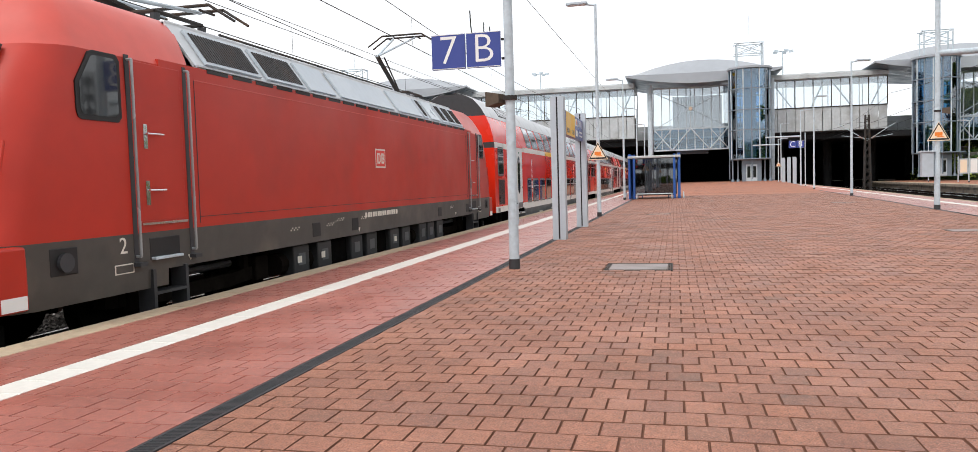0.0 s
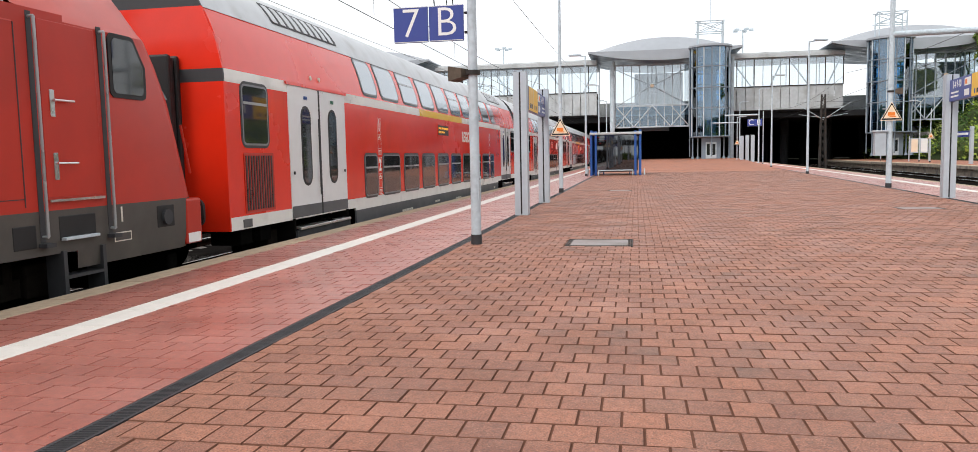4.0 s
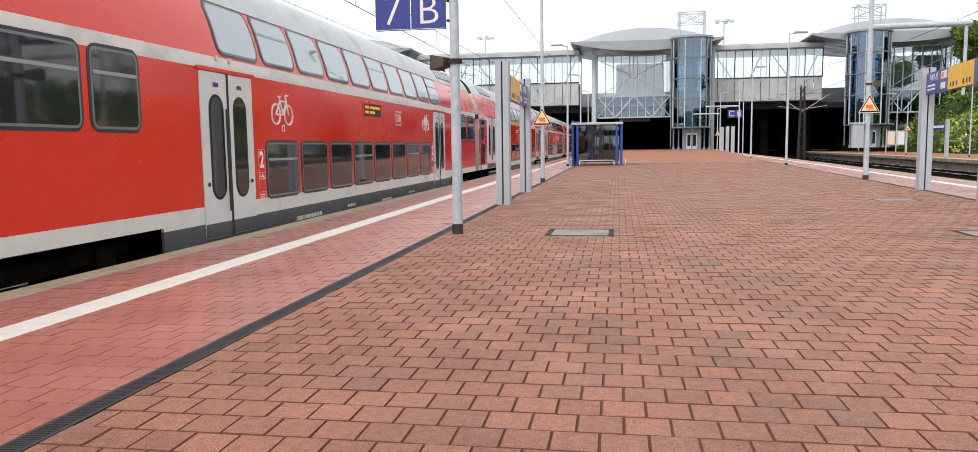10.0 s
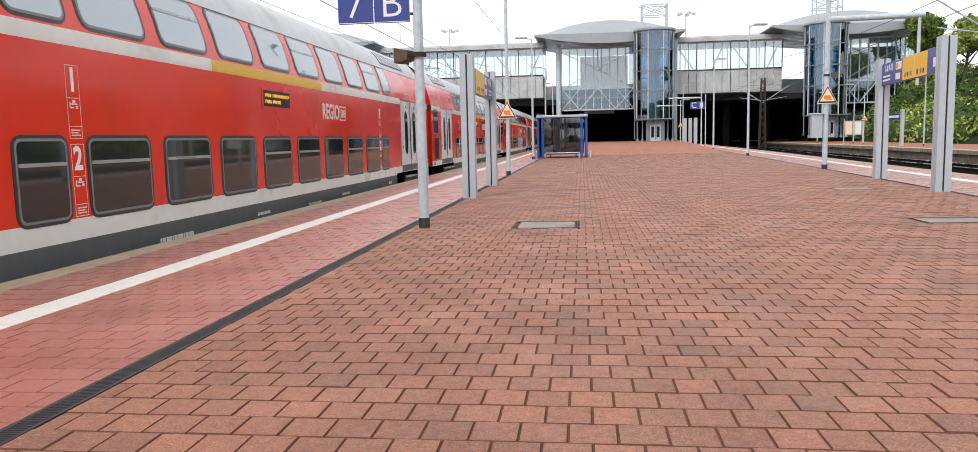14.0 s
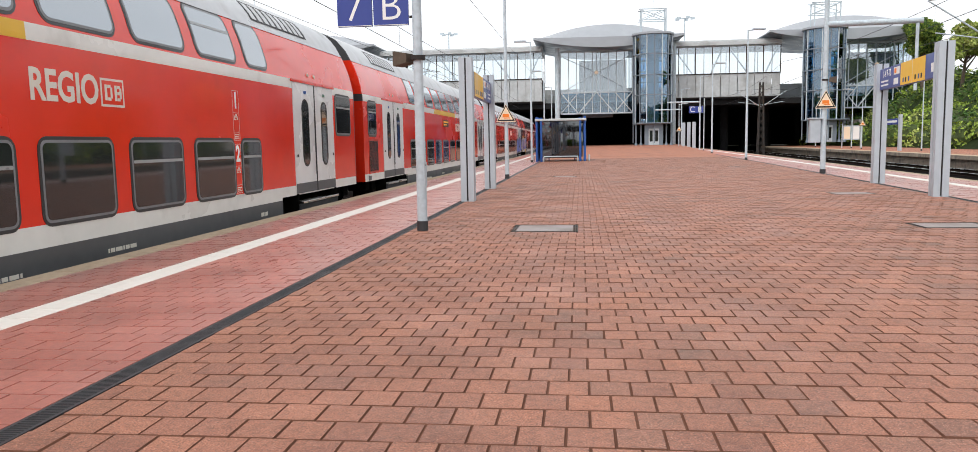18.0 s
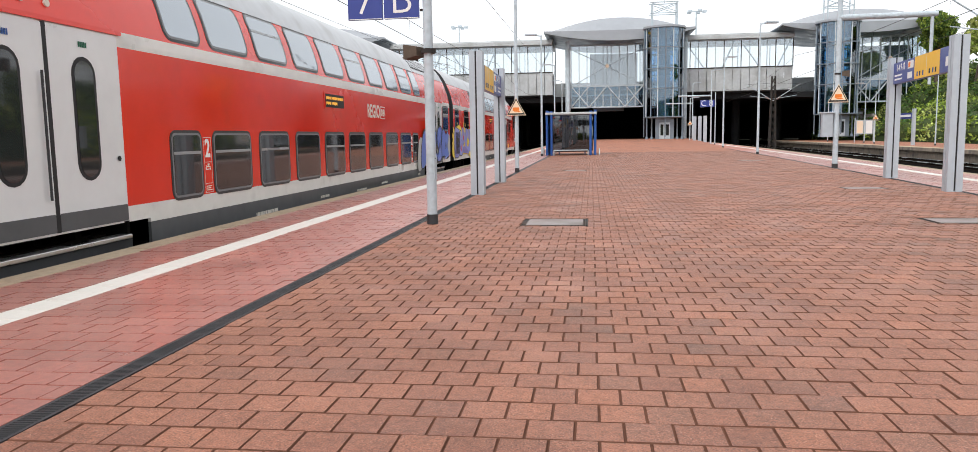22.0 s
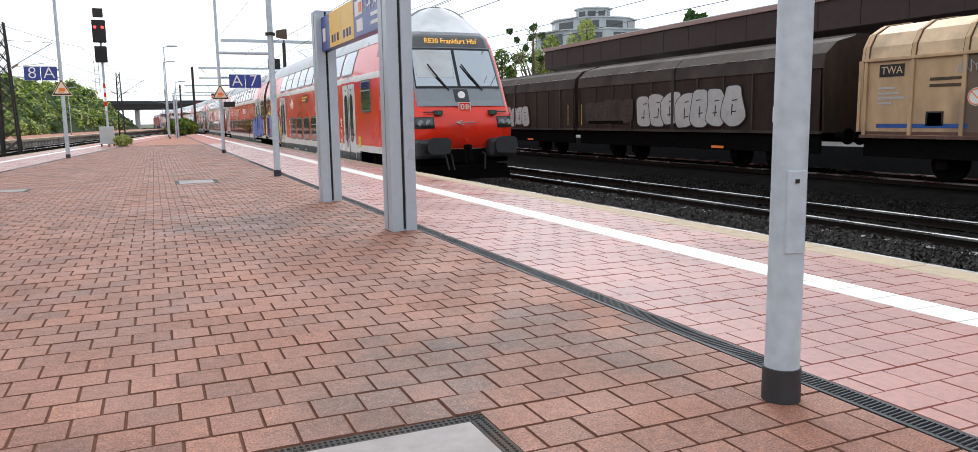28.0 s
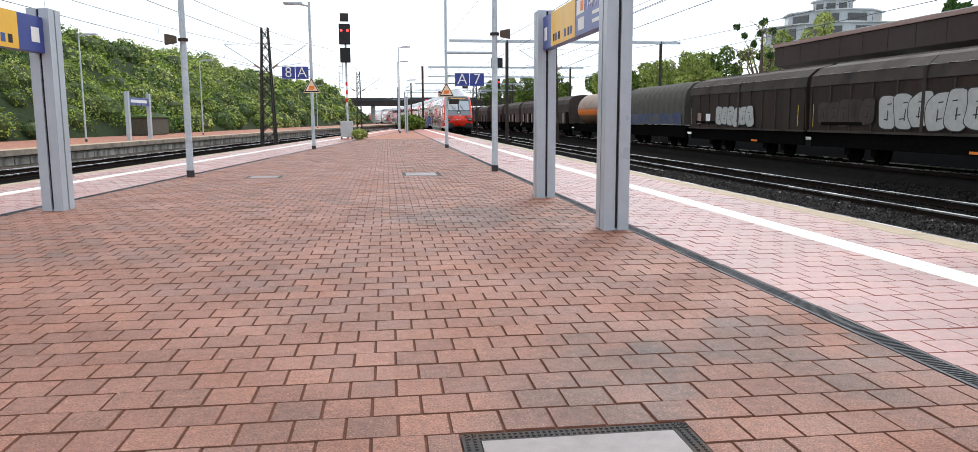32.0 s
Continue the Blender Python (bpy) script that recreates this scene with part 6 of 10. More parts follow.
        part("door_sill", boxes((1.45, 1.5, d0, d0 + 0.77, 1.38, 1.405)), "chrome", c)
        part("step_recess", boxes((1.44, 1.474, d0 + 0.12, d0 + 0.64, 1.0, 1.24), bevel=0.01), "black", c)
        part("step_tread", boxes((1.44, 1.53, d0 + 0.14, d0 + 0.62, 1.0, 1.03), bevel=0.005), "galv", c)
        st = part("ladder_step", boxes((1.3, 1.5, d0 + 0.16, d0 + 0.68, 0.62, 0.65)), "boot", c)
        part("ladder_step", boxes((1.3, 1.5, d0 + 0.16, d0 + 0.68, 0.3, 0.33)), "boot", c)
        for q in (d0 + 0.12, d0 + 0.68):
            part("ladder_side", boxes((1.3, 1.5, q, q + 0.05, 0.28, 0.9)), "boot", st)
        part("socket_box", boxes((1.44, 1.475, at_u(-17.49) - 0.17, at_u(-17.49) + 0.17, 0.98, 1.24), bevel=0.01), "black", c)
        part("socket_lid", rods(((1.475, at_u(-17.49), 1.1), (1.51, at_u(-17.49), 1.1), 0.09), seg=14), "boot", c)
        lettering("side_number", "2" if s < 0 else "1", 0.24, "cream", c, facing(1, 1.472, at_u(-16.7), 1.18), depth=0.002)
        part("ballast_note", boxes((1.4705, 1.474, at_u(-16.7) - 0.14, at_u(-16.7) + 0.14, 0.9, 1.0)), "cream", c)
        part("note_field", boxes((1.474, 1.476, at_u(-16.7) - 0.125, at_u(-16.7) + 0.125, 0.912, 0.988)), "locogrey", c)
        buffers(c, at_u(-18.3), s)
        part("rail_guard", boxes((-1.2, 1.2, min(at_u(-17.9), at_u(-18.1)), max(at_u(-17.9), at_u(-18.1)), 0.15, 0.6), bevel=0.03), "under", c)
        part("corner_rail", rods(((1.4, at_u(-18.15), 1.6), (1.4, at_u(-18.0), 2.2), 0.016)), "locored", c)
    # panel seams, roof grilles and sockets
    for z in (3.02,):
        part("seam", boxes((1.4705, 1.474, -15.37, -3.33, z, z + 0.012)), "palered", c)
    for q in (-15.38, -3.33):
        part("seam", boxes((1.4705, 1.474, q, q + 0.012, 1.35, 3.02)), "boot", c)
    part("seam", boxes((1.4705, 1.473, -15.37, -3.33, 1.42, 1.428)), "boot", c)
    grilles = [(-15.1, 1.35, 1), (-13.65, 1.2, 1), (-12.35, 1.0, 0), (-11.2, 2.6, 0), (-8.4, 1.6, 0), (-6.7, 0.35, 1), (-6.2, 0.75, 0), (-5.3, 0.5, 1), (-4.75, 0.65, 1), (-4.08, 0.62, 1)]
    for u, w, dark in grilles:
        def at(z, u, off):
            return (loco_half(z) + off, u, z + off * 0.6)
        bm = bmesh.new()
        r0 = [at(3.24, u + 0.03, 0.004), at(3.24, u + w - 0.03, 0.004), at(3.68, u + w - 0.03, 0.004), at(3.68, u + 0.03, 0.004)]
        r1 = [at(3.24, u + 0.03, 0.03), at(3.24, u + w - 0.03, 0.03), at(3.68, u + w - 0.03, 0.03), at(3.68, u + 0.03, 0.03)]
        loft(bm, [r0, r1])
        g = part("roof_panel", bm, "greypaint", c)
        if dark:
            bm = bmesh.new()
            loft(bm, [[at(3.28, u + 0.08, 0.03), at(3.28, u + w - 0.08, 0.03), at(3.64, u + w - 0.08, 0.03), at(3.64, u + 0.08, 0.03)],
                      [at(3.28, u + 0.08, 0.036), at(3.28, u + w - 0.08, 0.036), at(3.64, u + w - 0.08, 0.036), at(3.64, u + 0.08, 0.036)]])
            part("mesh_insert", bm, "boot", g, "fine dark mesh")
            bars = bmesh.new()
            for k in range(int((w - 0.16) / 0.06)):
                rod(bars, at(3.28, u + 0.1 + 0.06 * k, 0.038), at(3.64, u + 0.1 + 0.06 * k, 0.038), 0.006, seg=4)
            part("mesh_bar", bars, "steel", g)
    for k in range(21):
        part("gutter_slot", boxes((1.43, 1.476, -15.1 + 0.56 * k, -14.65 + 0.56 * k, 3.14, 3.19)), "black", c)
    part("gutter", boxes((1.44, 1.485, -15.3, -3.4, 3.195, 3.215)), "galv", c)
    db_logo(c, 1.4705, -9.56, 2.25, 0.5)
    bars = bmesh.new()
    for k in range(14):
        box(bars, 1.4705, 1.474, -10.4 + 0.12 * k, -10.32 + 0.12 * k + 0.02 * (k % 2), 1.16, 1.25)
    part("running_number", bars, "cream", c, "row of small pale marks")["kind"] = "stuff"
    for u, z in ((-13.2, 1.1), (-12.0, 1.1), (-11.6, 1.16), (-5.0, 1.12), (-10.6, 1.14)):
        part("fine_print", boxes(*[(1.4705, 1.473, u + 0.05 * k, u + 0.03 + 0.05 * k, z + 0.03 * (k % 2), z + 0.02 + 0.03 * (k % 2)) for k in range(6)]), "cream", c)
    for u in (-12.5, -11.0, -6.0, -3.5):
        part("jack_box", boxes((1.44, 1.476, u, u + 0.28, 0.96, 1.18), bevel=0.01), "black", c)
    for u in (-15.6, -10.7, -4.5):
        bm = bmesh.new()
        prism(bm, [(u - 0.05, 1.0), (u + 0.05, 1.0), (u, 0.93)], "x", 1.4705, 1.474)
        part("lift_mark", bm, "cream", c)
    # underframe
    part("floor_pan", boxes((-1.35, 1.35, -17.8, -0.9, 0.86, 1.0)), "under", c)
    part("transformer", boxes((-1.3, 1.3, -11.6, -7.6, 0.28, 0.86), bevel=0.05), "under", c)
    for u in (-12.9, -12.1, -8.8):
        part("pale_socket", boxes((1.407, 1.412, u, u + 0.13, 0.6, 0.7)), "cream", c)
    for u in (-13.0, -12.2, -10.9, -10.2, -9.0, -8.3, -7.2, -6.6, -5.9):
        eb = part("equipment_box", boxes((0.9, 1.4, u, u + 0.5, 0.42, 0.86), bevel=0.02), "bufgrey", c)
        part("lid_plate", boxes((1.4, 1.406, u + 0.14, u + 0.36, 0.56, 0.74)), "skirt", eb)
    part("air_tank", rods(((1.15, -7.4, 0.6), (1.15, -6.2, 0.6), 0.17), seg=14), "bogie", c)
    part("air_tank", rods(((1.15, -13.2, 0.6), (1.15, -12.1, 0.6), 0.17), seg=14), "bogie", c)
    for u in (-14.75, -4.15):
        bogie(c, u, 2.6, 0.6)
    # pantographs: one raised, one lowered
    for u, up in ((-4.6, True), (-14.2, False)):
        p = thing("pantograph", "", "")
        for key in ("label", "category"):
            if key in p:
                del p[key]
        p.parent = c
        for x in (-0.5, 0.5):
            for q in (-0.5, 0.5):
                part("insulator", rods(((x, u + q, 3.78), (x, u + q, 4.02), 0.06), seg=10), "boot", p)
        part("base_frame", rods(((-0.5, u - 0.5, 4.05), (0.5, u - 0.5, 4.05), 0.03), ((-0.5, u + 0.5, 4.05), (0.5, u + 0.5, 4.05), 0.03), ((-0.5, u - 0.5, 4.05), (-0.5, u + 0.5, 4.05), 0.03), ((0.5, u - 0.5, 4.05), (0.5, u + 0.5, 4.05), 0.03)), "steel", p)
        if up:
            knee, head = (0, u + 1.35 - 2.6, 4.75), (0, u + 0.75, 5.62)
            knee = (0, u - 1.2, 4.85)
        else:
            knee, head = (0, u - 1.3, 4.2), (0, u + 0.8, 4.3)
        part("lower_arm", rods(((0, u + 0.3, 4.05), knee, 0.055)), "steel", p)
        part("upper_arm", rods((knee, (-0.3, head[1], head[2]), 0.028), (knee, (0.3, head[1], head[2]), 0.028)), "galv", p)
        part("control_rod", rods(((0.1, u + 0.1, 4.05), (0.1, knee[1] + 0.2, knee[2]), 0.02)), "steel", p)
        for q in (-0.18, 0.18):
            part("collector", rods(((-0.55, head[1] + q, head[2] + 0.06), (0.55, head[1] + q, head[2] + 0.06), 0.025), ((0.55, head[1] + q, head[2] + 0.06), (0.95, head[1] + q, head[2] - 0.2), 0.02), ((-0.55, head[1] + q, head[2] + 0.06), (-0.95, head[1] + q, head[2] - 0.2), 0.02)), "steel", p)
        for q in (-0.4, 0.4):
            part("head_spring", rods(((q, head[1] - 0.18, head[2]), (q, head[1] + 0.18, head[2]), 0.02)), "steel", p)
    for u in (-7.6, -9.4, -11.2):
        part("roof_insulator", rods(((0.2, u, 3.78), (0.2, u, 4.05), 0.07), ((0.2, u, 4.05), (0.2, u, 4.08), 0.1)), "boot", c)
    part("roof_line", rods(((0.2, -12.8, 4.1), (0.2, -5.4, 4.1), 0.02)), "steel", c)


locomotive()

# ---- poles, signs and furniture on the platform ----
def pole_mesh(parent, h, r0, r1, hatch=None):
    r0, r1 = r0 * 0.7, r1 * 0.7
    bm = bmesh.new()
    rod(bm, (0, 0, 0), (0, 0, h), r0, r1, seg=18)
    part("shaft", bm, "galv", parent, "galvanised tapered shaft", smooth=True)
    part("sleeve", rods(((0, 0, 0), (0, 0, 0.14), r0 + 0.008, r0 + 0.007), seg=18), "boot", parent, "black rubber sleeve at the foot", smooth=True)
    if hatch is not None:
        hx, hy = hatch
        a = math.atan2(hy, hx)
        bm = boxes((r0 - 0.03, r0 + 0.001, -0.038, 0.038, 0.62, 0.95), bevel=0.004)
        bmesh.ops.rotate(bm, verts=bm.verts, matrix=Matrix.Rotation(a, 3, "Z"))
        hp = part("hatch", bm, "galv", parent, "slim access hatch")
        bm = boxes((r0 - 0.002, r0 + 0.005, -0.008, 0.008, 0.9, 0.916))
        bmesh.ops.rotate(bm, verts=bm.verts, matrix=Matrix.Rotation(a, 3, "Z"))
        part("hatch_lock", bm, "black", hp)


def lamp_head(parent, h, ax, ay):
    d = Vector((ax, ay, 0)).normalized()
    side = Vector((-d.y, d.x, 0))
    part("arm", rods(((0, 0, h - 0.05), tuple(d * 0.35 + Vector((0, 0, h + 0.02))), 0.035)), "galv", parent)
    bm = bmesh.new()
    p = [d * a + side * b + Vector((0, 0, h + z)) for z in (0.0, 0.09) for a, b in ((0.25, -0.13), (0.95, -0.11), (0.95, 0.11), (0.25, 0.13))]
    loft(bm, [p[:4], [q * 1.0 for q in p[4:]]])
    bmesh.ops.bevel(bm, geom=list(bm.edges), offset=0.02, segments=2, affect="EDGES")
    hd = part("lamp_head", bm, "greypaint", parent, "flat grey lamp head")
    bm = bmesh.new()
    q = [d * a + side * b + Vector((0, 0, h + z)) for z in (-0.012, -0.002) for a, b in ((0.32, -0.09), (0.9, -0.08), (0.9, 0.08), (0.32, 0.09))]
    loft(bm, [q[:4], q[4:]])
    part("lens", bm, "white", hd)


def loudspeaker(parent, z, ax, ay):
    d = Vector((ax, ay, 0)).normalized()
    bm = bmesh.new()
    a = math.atan2(d.y, d.x)
    prism(bm, [(0.04, -0.06), (0.24, -0.1), (0.26, -0.1), (0.26, 0.1), (0.24, 0.1), (0.04, 0.06)], "y", -0.11, 0.11)
    bmesh.ops.rotate(bm, verts=bm.verts, matrix=Matrix.Rotation(a, 3, "Z"))
    bmesh.ops.translate(bm, verts=bm.verts, vec=(d.x * 0.08, d.y * 0.08, z))
    part("loudspeaker", bm, "bark", parent, "boxy brown loudspeaker")
    part("clamp", rods(((0, 0, z - 0.03), (0, 0, z + 0.03), 0.1), seg=14), "steel", parent)


def warning_triangle(parent, z, face, r=0.1):
    """Yellow warning triangle on a pole: black edge, pale field and an orange figure shape."""
    s = -1 if face == "s" else 1

    def tri(e, y0, y1):
        bm = bmesh.new()
        prism(bm, [(-0.3 * e, -0.24 * e), (0.3 * e, -0.24 * e), (0, 0.3 * e)], "y", min(y0, y1), max(y0, y1))
        bmesh.ops.translate(bm, verts=bm.verts, vec=(0, 0, z))
        return bm
    t = part("warning_sign", tri(1.08, s * r, s * (r + 0.012)), "warnpale", parent, "triangular overhead line warning sign")
    part("sign_edge", tri(0.98, s * (r + 0.012), s * (r + 0.015)), "black", t)
    part("sign_field", tri(0.78, s * (r + 0.015), s * (r + 0.018)), "warnpale", t)
    part("sign_figure", boxes((-0.11, 0.1, min(s * (r + 0.018), s * (r + 0.021)), max(s * (r + 0.018), s * (r + 0.021)), z - 0.11, z + 0.0), (-0.06, 0.13, min(s * (r + 0.018), s * (r + 0.021)), max(s * (r + 0.018), s * (r + 0.021)), z - 0.15, z - 0.12)), "orange", t)
    part("bracket", boxes((-0.12, 0.12, min(0, s * r), max(0, s * r), z - 0.03, z + 0.0)), "steel", t)


def sign_plates(parent, left, right_, x0, x1, z0, z1, face):
    """Two square blue plates with a letter and a number."""
    s = -1 if face == "s" else 1
    m = (x0 + x1) / 2
    y0, y1 = sorted((s * 0.03, s * 0.08))
    for a, b, word in ((x0, m - 0.01, left), (m + 0.01, x1, right_)):
        p = part("sign_plate", boxes((a, b, y0, y1, z0, z1), bevel=0.006), "blue", parent, "blue enamel sign plate")
        rim = [(a + 0.006, b - 0.006, z0 + 0.004, z0 + 0.012), (a + 0.006, b - 0.006, z1 - 0.012, z1 - 0.004)]
        for p0, p1, q0, q1 in rim:
            part("edge_line", boxes((p0, p1, min(s * 0.08, s * 0.083), max(s * 0.08, s * 0.083), q0, q1)), "white", p)
        for w, ft in ((word, face),):
            lettering("sign_letter", w, 0.56 * (z1 - z0) / 0.48, "white", p, facing(ft, (a + b) / 2, s * 0.082, (z0 + z1) / 2), depth=0.002, offset=-0.006)
    for z in (z0 + 0.1, z1 - 0.12):
        e = min((x0, x1), key=abs)
        part("sign_clamp", boxes((min(0, e), max(0, e), -0.02, 0.02, z, z + 0.03)), "steel", parent)


def pole(name, label, x, y, h=6.9, r0=0.1, r1=0.06, hatch=None, category="lamp post"):
    p = thing(name, label, category, pose(x, y, 0), group="platform poles")
    pole_mesh(p, h, r0, r1, hatch)
    return p


p = pole("sign_pole", "galvanised pole with blue track sign 7 B", -2.19, 10.41, 6.9, 0.1, 0.08, hatch=(1, -0.3), category="sign post")
sign_plates(p, "7", "B", -1.08, -0.1, 2.79, 3.27, "s")
loudspeaker(p, 2.36, -1, 0.4)
p = pole("lamp_post", "tall grey lamp post with triangular warning sign", -2.44, 25.39)
lamp_head(p, 6.9, -1, 0)
warning_triangle(p, 2.12, "s")
for x, y in ((-2.86, 45.0), (-3.0, 64), (-3.1, 83), (-3.1, 97)):
    p = pole("lamp_post", "tall grey platform lamp post with flat head", x, y)
    lamp_head(p, 6.9, -1, 0)
p = pole("lamp_post", "stout pole with side arm and warning sign", 7.81, 26.18, 7.4, 0.12, 0.1)
warning_triangle(p, 2.35, "s", 0.12)
part("side_arm", rods(((0, 0, 4.75), (2.9, 0, 4.78), 0.09), seg=14), "galv", p)
part("arm_post", rods(((2.75, 0.0, 2.6), (2.75, 0.0, 4.75), 0.05), seg=12), "galv", p)
loudspeaker(p, 3.0, 1, -0.3)
part("call_box", boxes((-0.45, -0.12, -0.1, 0.1, 1.0, 1.75), (-0.5, -0.08, -0.14, 0.14, 1.75, 1.8), bevel=0.01), "greypaint", p)
for x, y, arm in ((8.87, 43.1, 0), (10.1, 61.7, 0), (11.0, 74, -3.0), (11.6, 92, -3.0)):
    p = pole("lamp_post", "tall grey lamp post near the curved platform side", x, y)
    lamp_head(p, 6.9, 1, 0.2)
    if arm:
        part("side_arm", rods(((0, 0, 4.6), (arm, 0, 4.6), 0.07), seg=12), "galv", p)
p = pole("sign_pole", "pole with blue sign C 8 near the station hall", 12.3, 80, 5.2, 0.07, 0.06, category="sign post")
sign_plates(p, "C", "8", -1.5, -0.1, 3.75, 4.45, "s")
p = pole("lamp_post", "lamp post with warning triangle before the lift tower", 10.7, 87, 5.0, 0.07, 0.05)
lamp_head(p, 5.0, 1, 0)
warning_triangle(p, 2.3, "s")
# second half of the platform
p = pole("sign_pole", "near galvanised pole with access hatch and rubber sleeve", -2.16, -2.33, 6.9, 0.1, 0.085, hatch=(0.35, 1), category="lamp post")
p = pole("sign_pole", "galvanised pole beside the red paving", -2.24, -17.05, 6.9, 0.1, 0.07, category="lamp post")
loudspeaker(p, 3.0, -1, 0.2)
p = pole("sign_pole", "pole with blue sign A 7 and warning triangle", -2.26, -31.2, 6.15, 0.1, 0.07, category="sign post")
lamp_head(p, 6.15, -1, 0)
sign_plates(p, "7", "A", -1.52, -0.35, 2.46, 2.98, "n")
warning_triangle(p, 2.29, "n")
part("side_arm", rods(((0, 0, 3.78), (-2.0, 0, 3.78), 0.06), seg=12), "galv", p)
part("camera_box", boxes((-0.5, -0.1, -0.1, 0.2, 1.75, 1.95), bevel=0.02), "black", p)
p = pole("lamp_post", "pole with loudspeaker on the curved side", 4.15, -16.4, 6.9, 0.1, 0.07)
loudspeaker(p, 2.75, 1, 0.2)
lamp_head(p, 6.9, 1, 0)
p = pole("sign_pole", "pole with blue sign 8 A and warning triangle", 2.99, -30.9, 5.6, 0.1, 0.07, category="sign post")
lamp_head(p, 5.5, 1, 0)
sign_plates(p, "A", "8", 0.1, 1.1, 2.7, 3.18, "n")
warning_triangle(p, 2.44, "n")
for x, y, h in ((-0.95, -64, 6.9), (-1.0, -73, 6.4), (-2.1, -83, 5.2), (-2.3, -96, 5.0), (-2.4, -108, 5.0)):
    p = pole("lamp_post", "slim distant platform lamp post", x, y, h, 0.08, 0.05)
    lamp_head(p, h, -1, 0)


def info_sign(x0, y0, x1, y1, h, side, zs, label):
    """Two slotted steel posts carrying a long wayfinding panel between them."""
    t = thing("info_sign", label, "information sign", group="wayfinding signs")
    d = Vector((x1 - x0, y1 - y0, 0)).normalized()
    ang = math.atan2(d.y, d.x)
    for x, y in ((x0, y0), (x1, y1)):
        bm = bmesh.new()
        a, b, g, d2 = 0.15, 0.135, 0.016, 0.03
        prism(bm, [(-a, -b), (-g, -b), (-g, d2 - b), (g, d2 - b), (g, -b), (a, -b), (a, -g), (a - d2, -g), (a - d2, g), (a, g), (a, b), (g, b), (g, b - d2), (-g, b - d2), (-g, b), (-a, b), (-a, g), (d2 - a, g), (d2 - a, -g), (-a, -g)], "z", 0.0, h)
        bmesh.ops.rotate(bm, verts=bm.verts, matrix=Matrix.Rotation(ang + 0, 3, "Z"))
        bmesh.ops.translate(bm, verts=bm.verts, vec=(x, y, 0))
        pp = part("post", bm, "greypaint", t, "grey slotted steel post")
        for s in (-1, 1):
            # Black strips on the slot floors stand for the shade inside them.
            bm = boxes((-0.0155, 0.0155, s * 0.107 - 0.002, s * 0.107 + 0.002, 0.02, h - 0.01), (s * 0.122 - 0.002, s * 0.122 + 0.002, -0.0155, 0.0155, 0.02, h - 0.01))
            bmesh.ops.rotate(bm, verts=bm.verts, matrix=Matrix.Rotation(ang, 3, "Z"))
            bmesh.ops.translate(bm, verts=bm.verts, vec=(x, y, 0))
            part("slot", bm, "black", pp)
    length = math.hypot(x1 - x0, y1 - y0)
    z0, z1 = zs
    base = Matrix.Translation((x0, y0, 0)) @ Matrix.Rotation(ang, 4, "Z")

    def slab(nm, a, b, q0, q1, mt, off, th=0.004, lab=""):
        for s in (1, -1):
            bm = boxes((a, b, min(s * off, s * (off + th)), max(s * off, s * (off + th)), q0, q1))
            bmesh.ops.transform(bm, matrix=base, verts=bm.verts)
            part(nm, bm, mt, t, lab)
    bm = boxes((0.1, length - 0.1, -0.06, 0.06, z0, z1), bevel=0.008)
    bmesh.ops.transform(bm, matrix=base, verts=bm.verts)
    part("panel_body", bm, "blue", t, "long blue sign panel")
    a, b = (0.32, 0.36) if side > 0 else (0.36, 0.32)
    L = length
    slab("yellow_field", L * 0.42, L * 0.8, z0 + 0.005, z1 - 0.005, "signyellow", 0.06, lab="yellow direction field")
    slab("white_line", L * 0.61, L * 0.614, z0 + 0.02, z1 - 0.02, "cream", 0.064, 0.002)
    for k, q in enumerate((0.46, 0.5, 0.55, 0.65, 0.7, 0.74)):
        slab("pictogram", L * q, L * q + 0.09, z0 + 0.06, z0 + 0.16, "black" if k % 2 else "sprayblue", 0.064, 0.002)
    slab("white_box", L * 0.3, L * 0.4, z1 - 0.22, z1 - 0.05, "white", 0.06, 0.003)
    slab("red_box", L * 0.31, L * 0.345, z1 - 0.19, z1 - 0.08, "orange", 0.063, 0.002)
    slab("pictogram", L * 0.3, L * 0.38, z0 + 0.06, z0 + 0.2, "white", 0.06, 0.003)
    for k in range(2):
        slab("fine_print", L * 0.06, L * 0.2, z0 + 0.08 + 0.09 * k, z0 + 0.12 + 0.09 * k, "white", 0.06, 0.003)
    slab("pictogram", L * 0.88, L * 0.93, z0 + 0.12, z0 + 0.3, "white", 0.06, 0.003)
    for s, q in ((1, Matrix.Identity(4)), (-1, Matrix.Rotation(math.pi, 4, "Z"))):
        m = base @ Matrix.Translation((L * 0.17, s * 0.062, z1 - 0.14)) @ (Matrix(((-1, 0, 0, 0), (0, 0, 1, 0), (0, 1, 0, 0), (0, 0, 0, 1))) if s > 0 else Matrix(((1, 0, 0, 0), (0, 0, -1, 0), (0, 1, 0, 0), (0, 0, 0, 1))))
        lettering("platform_numbers", "1-4 9-10", 0.24, "white", t, m, depth=0.002, xscale=0.85)
    return t


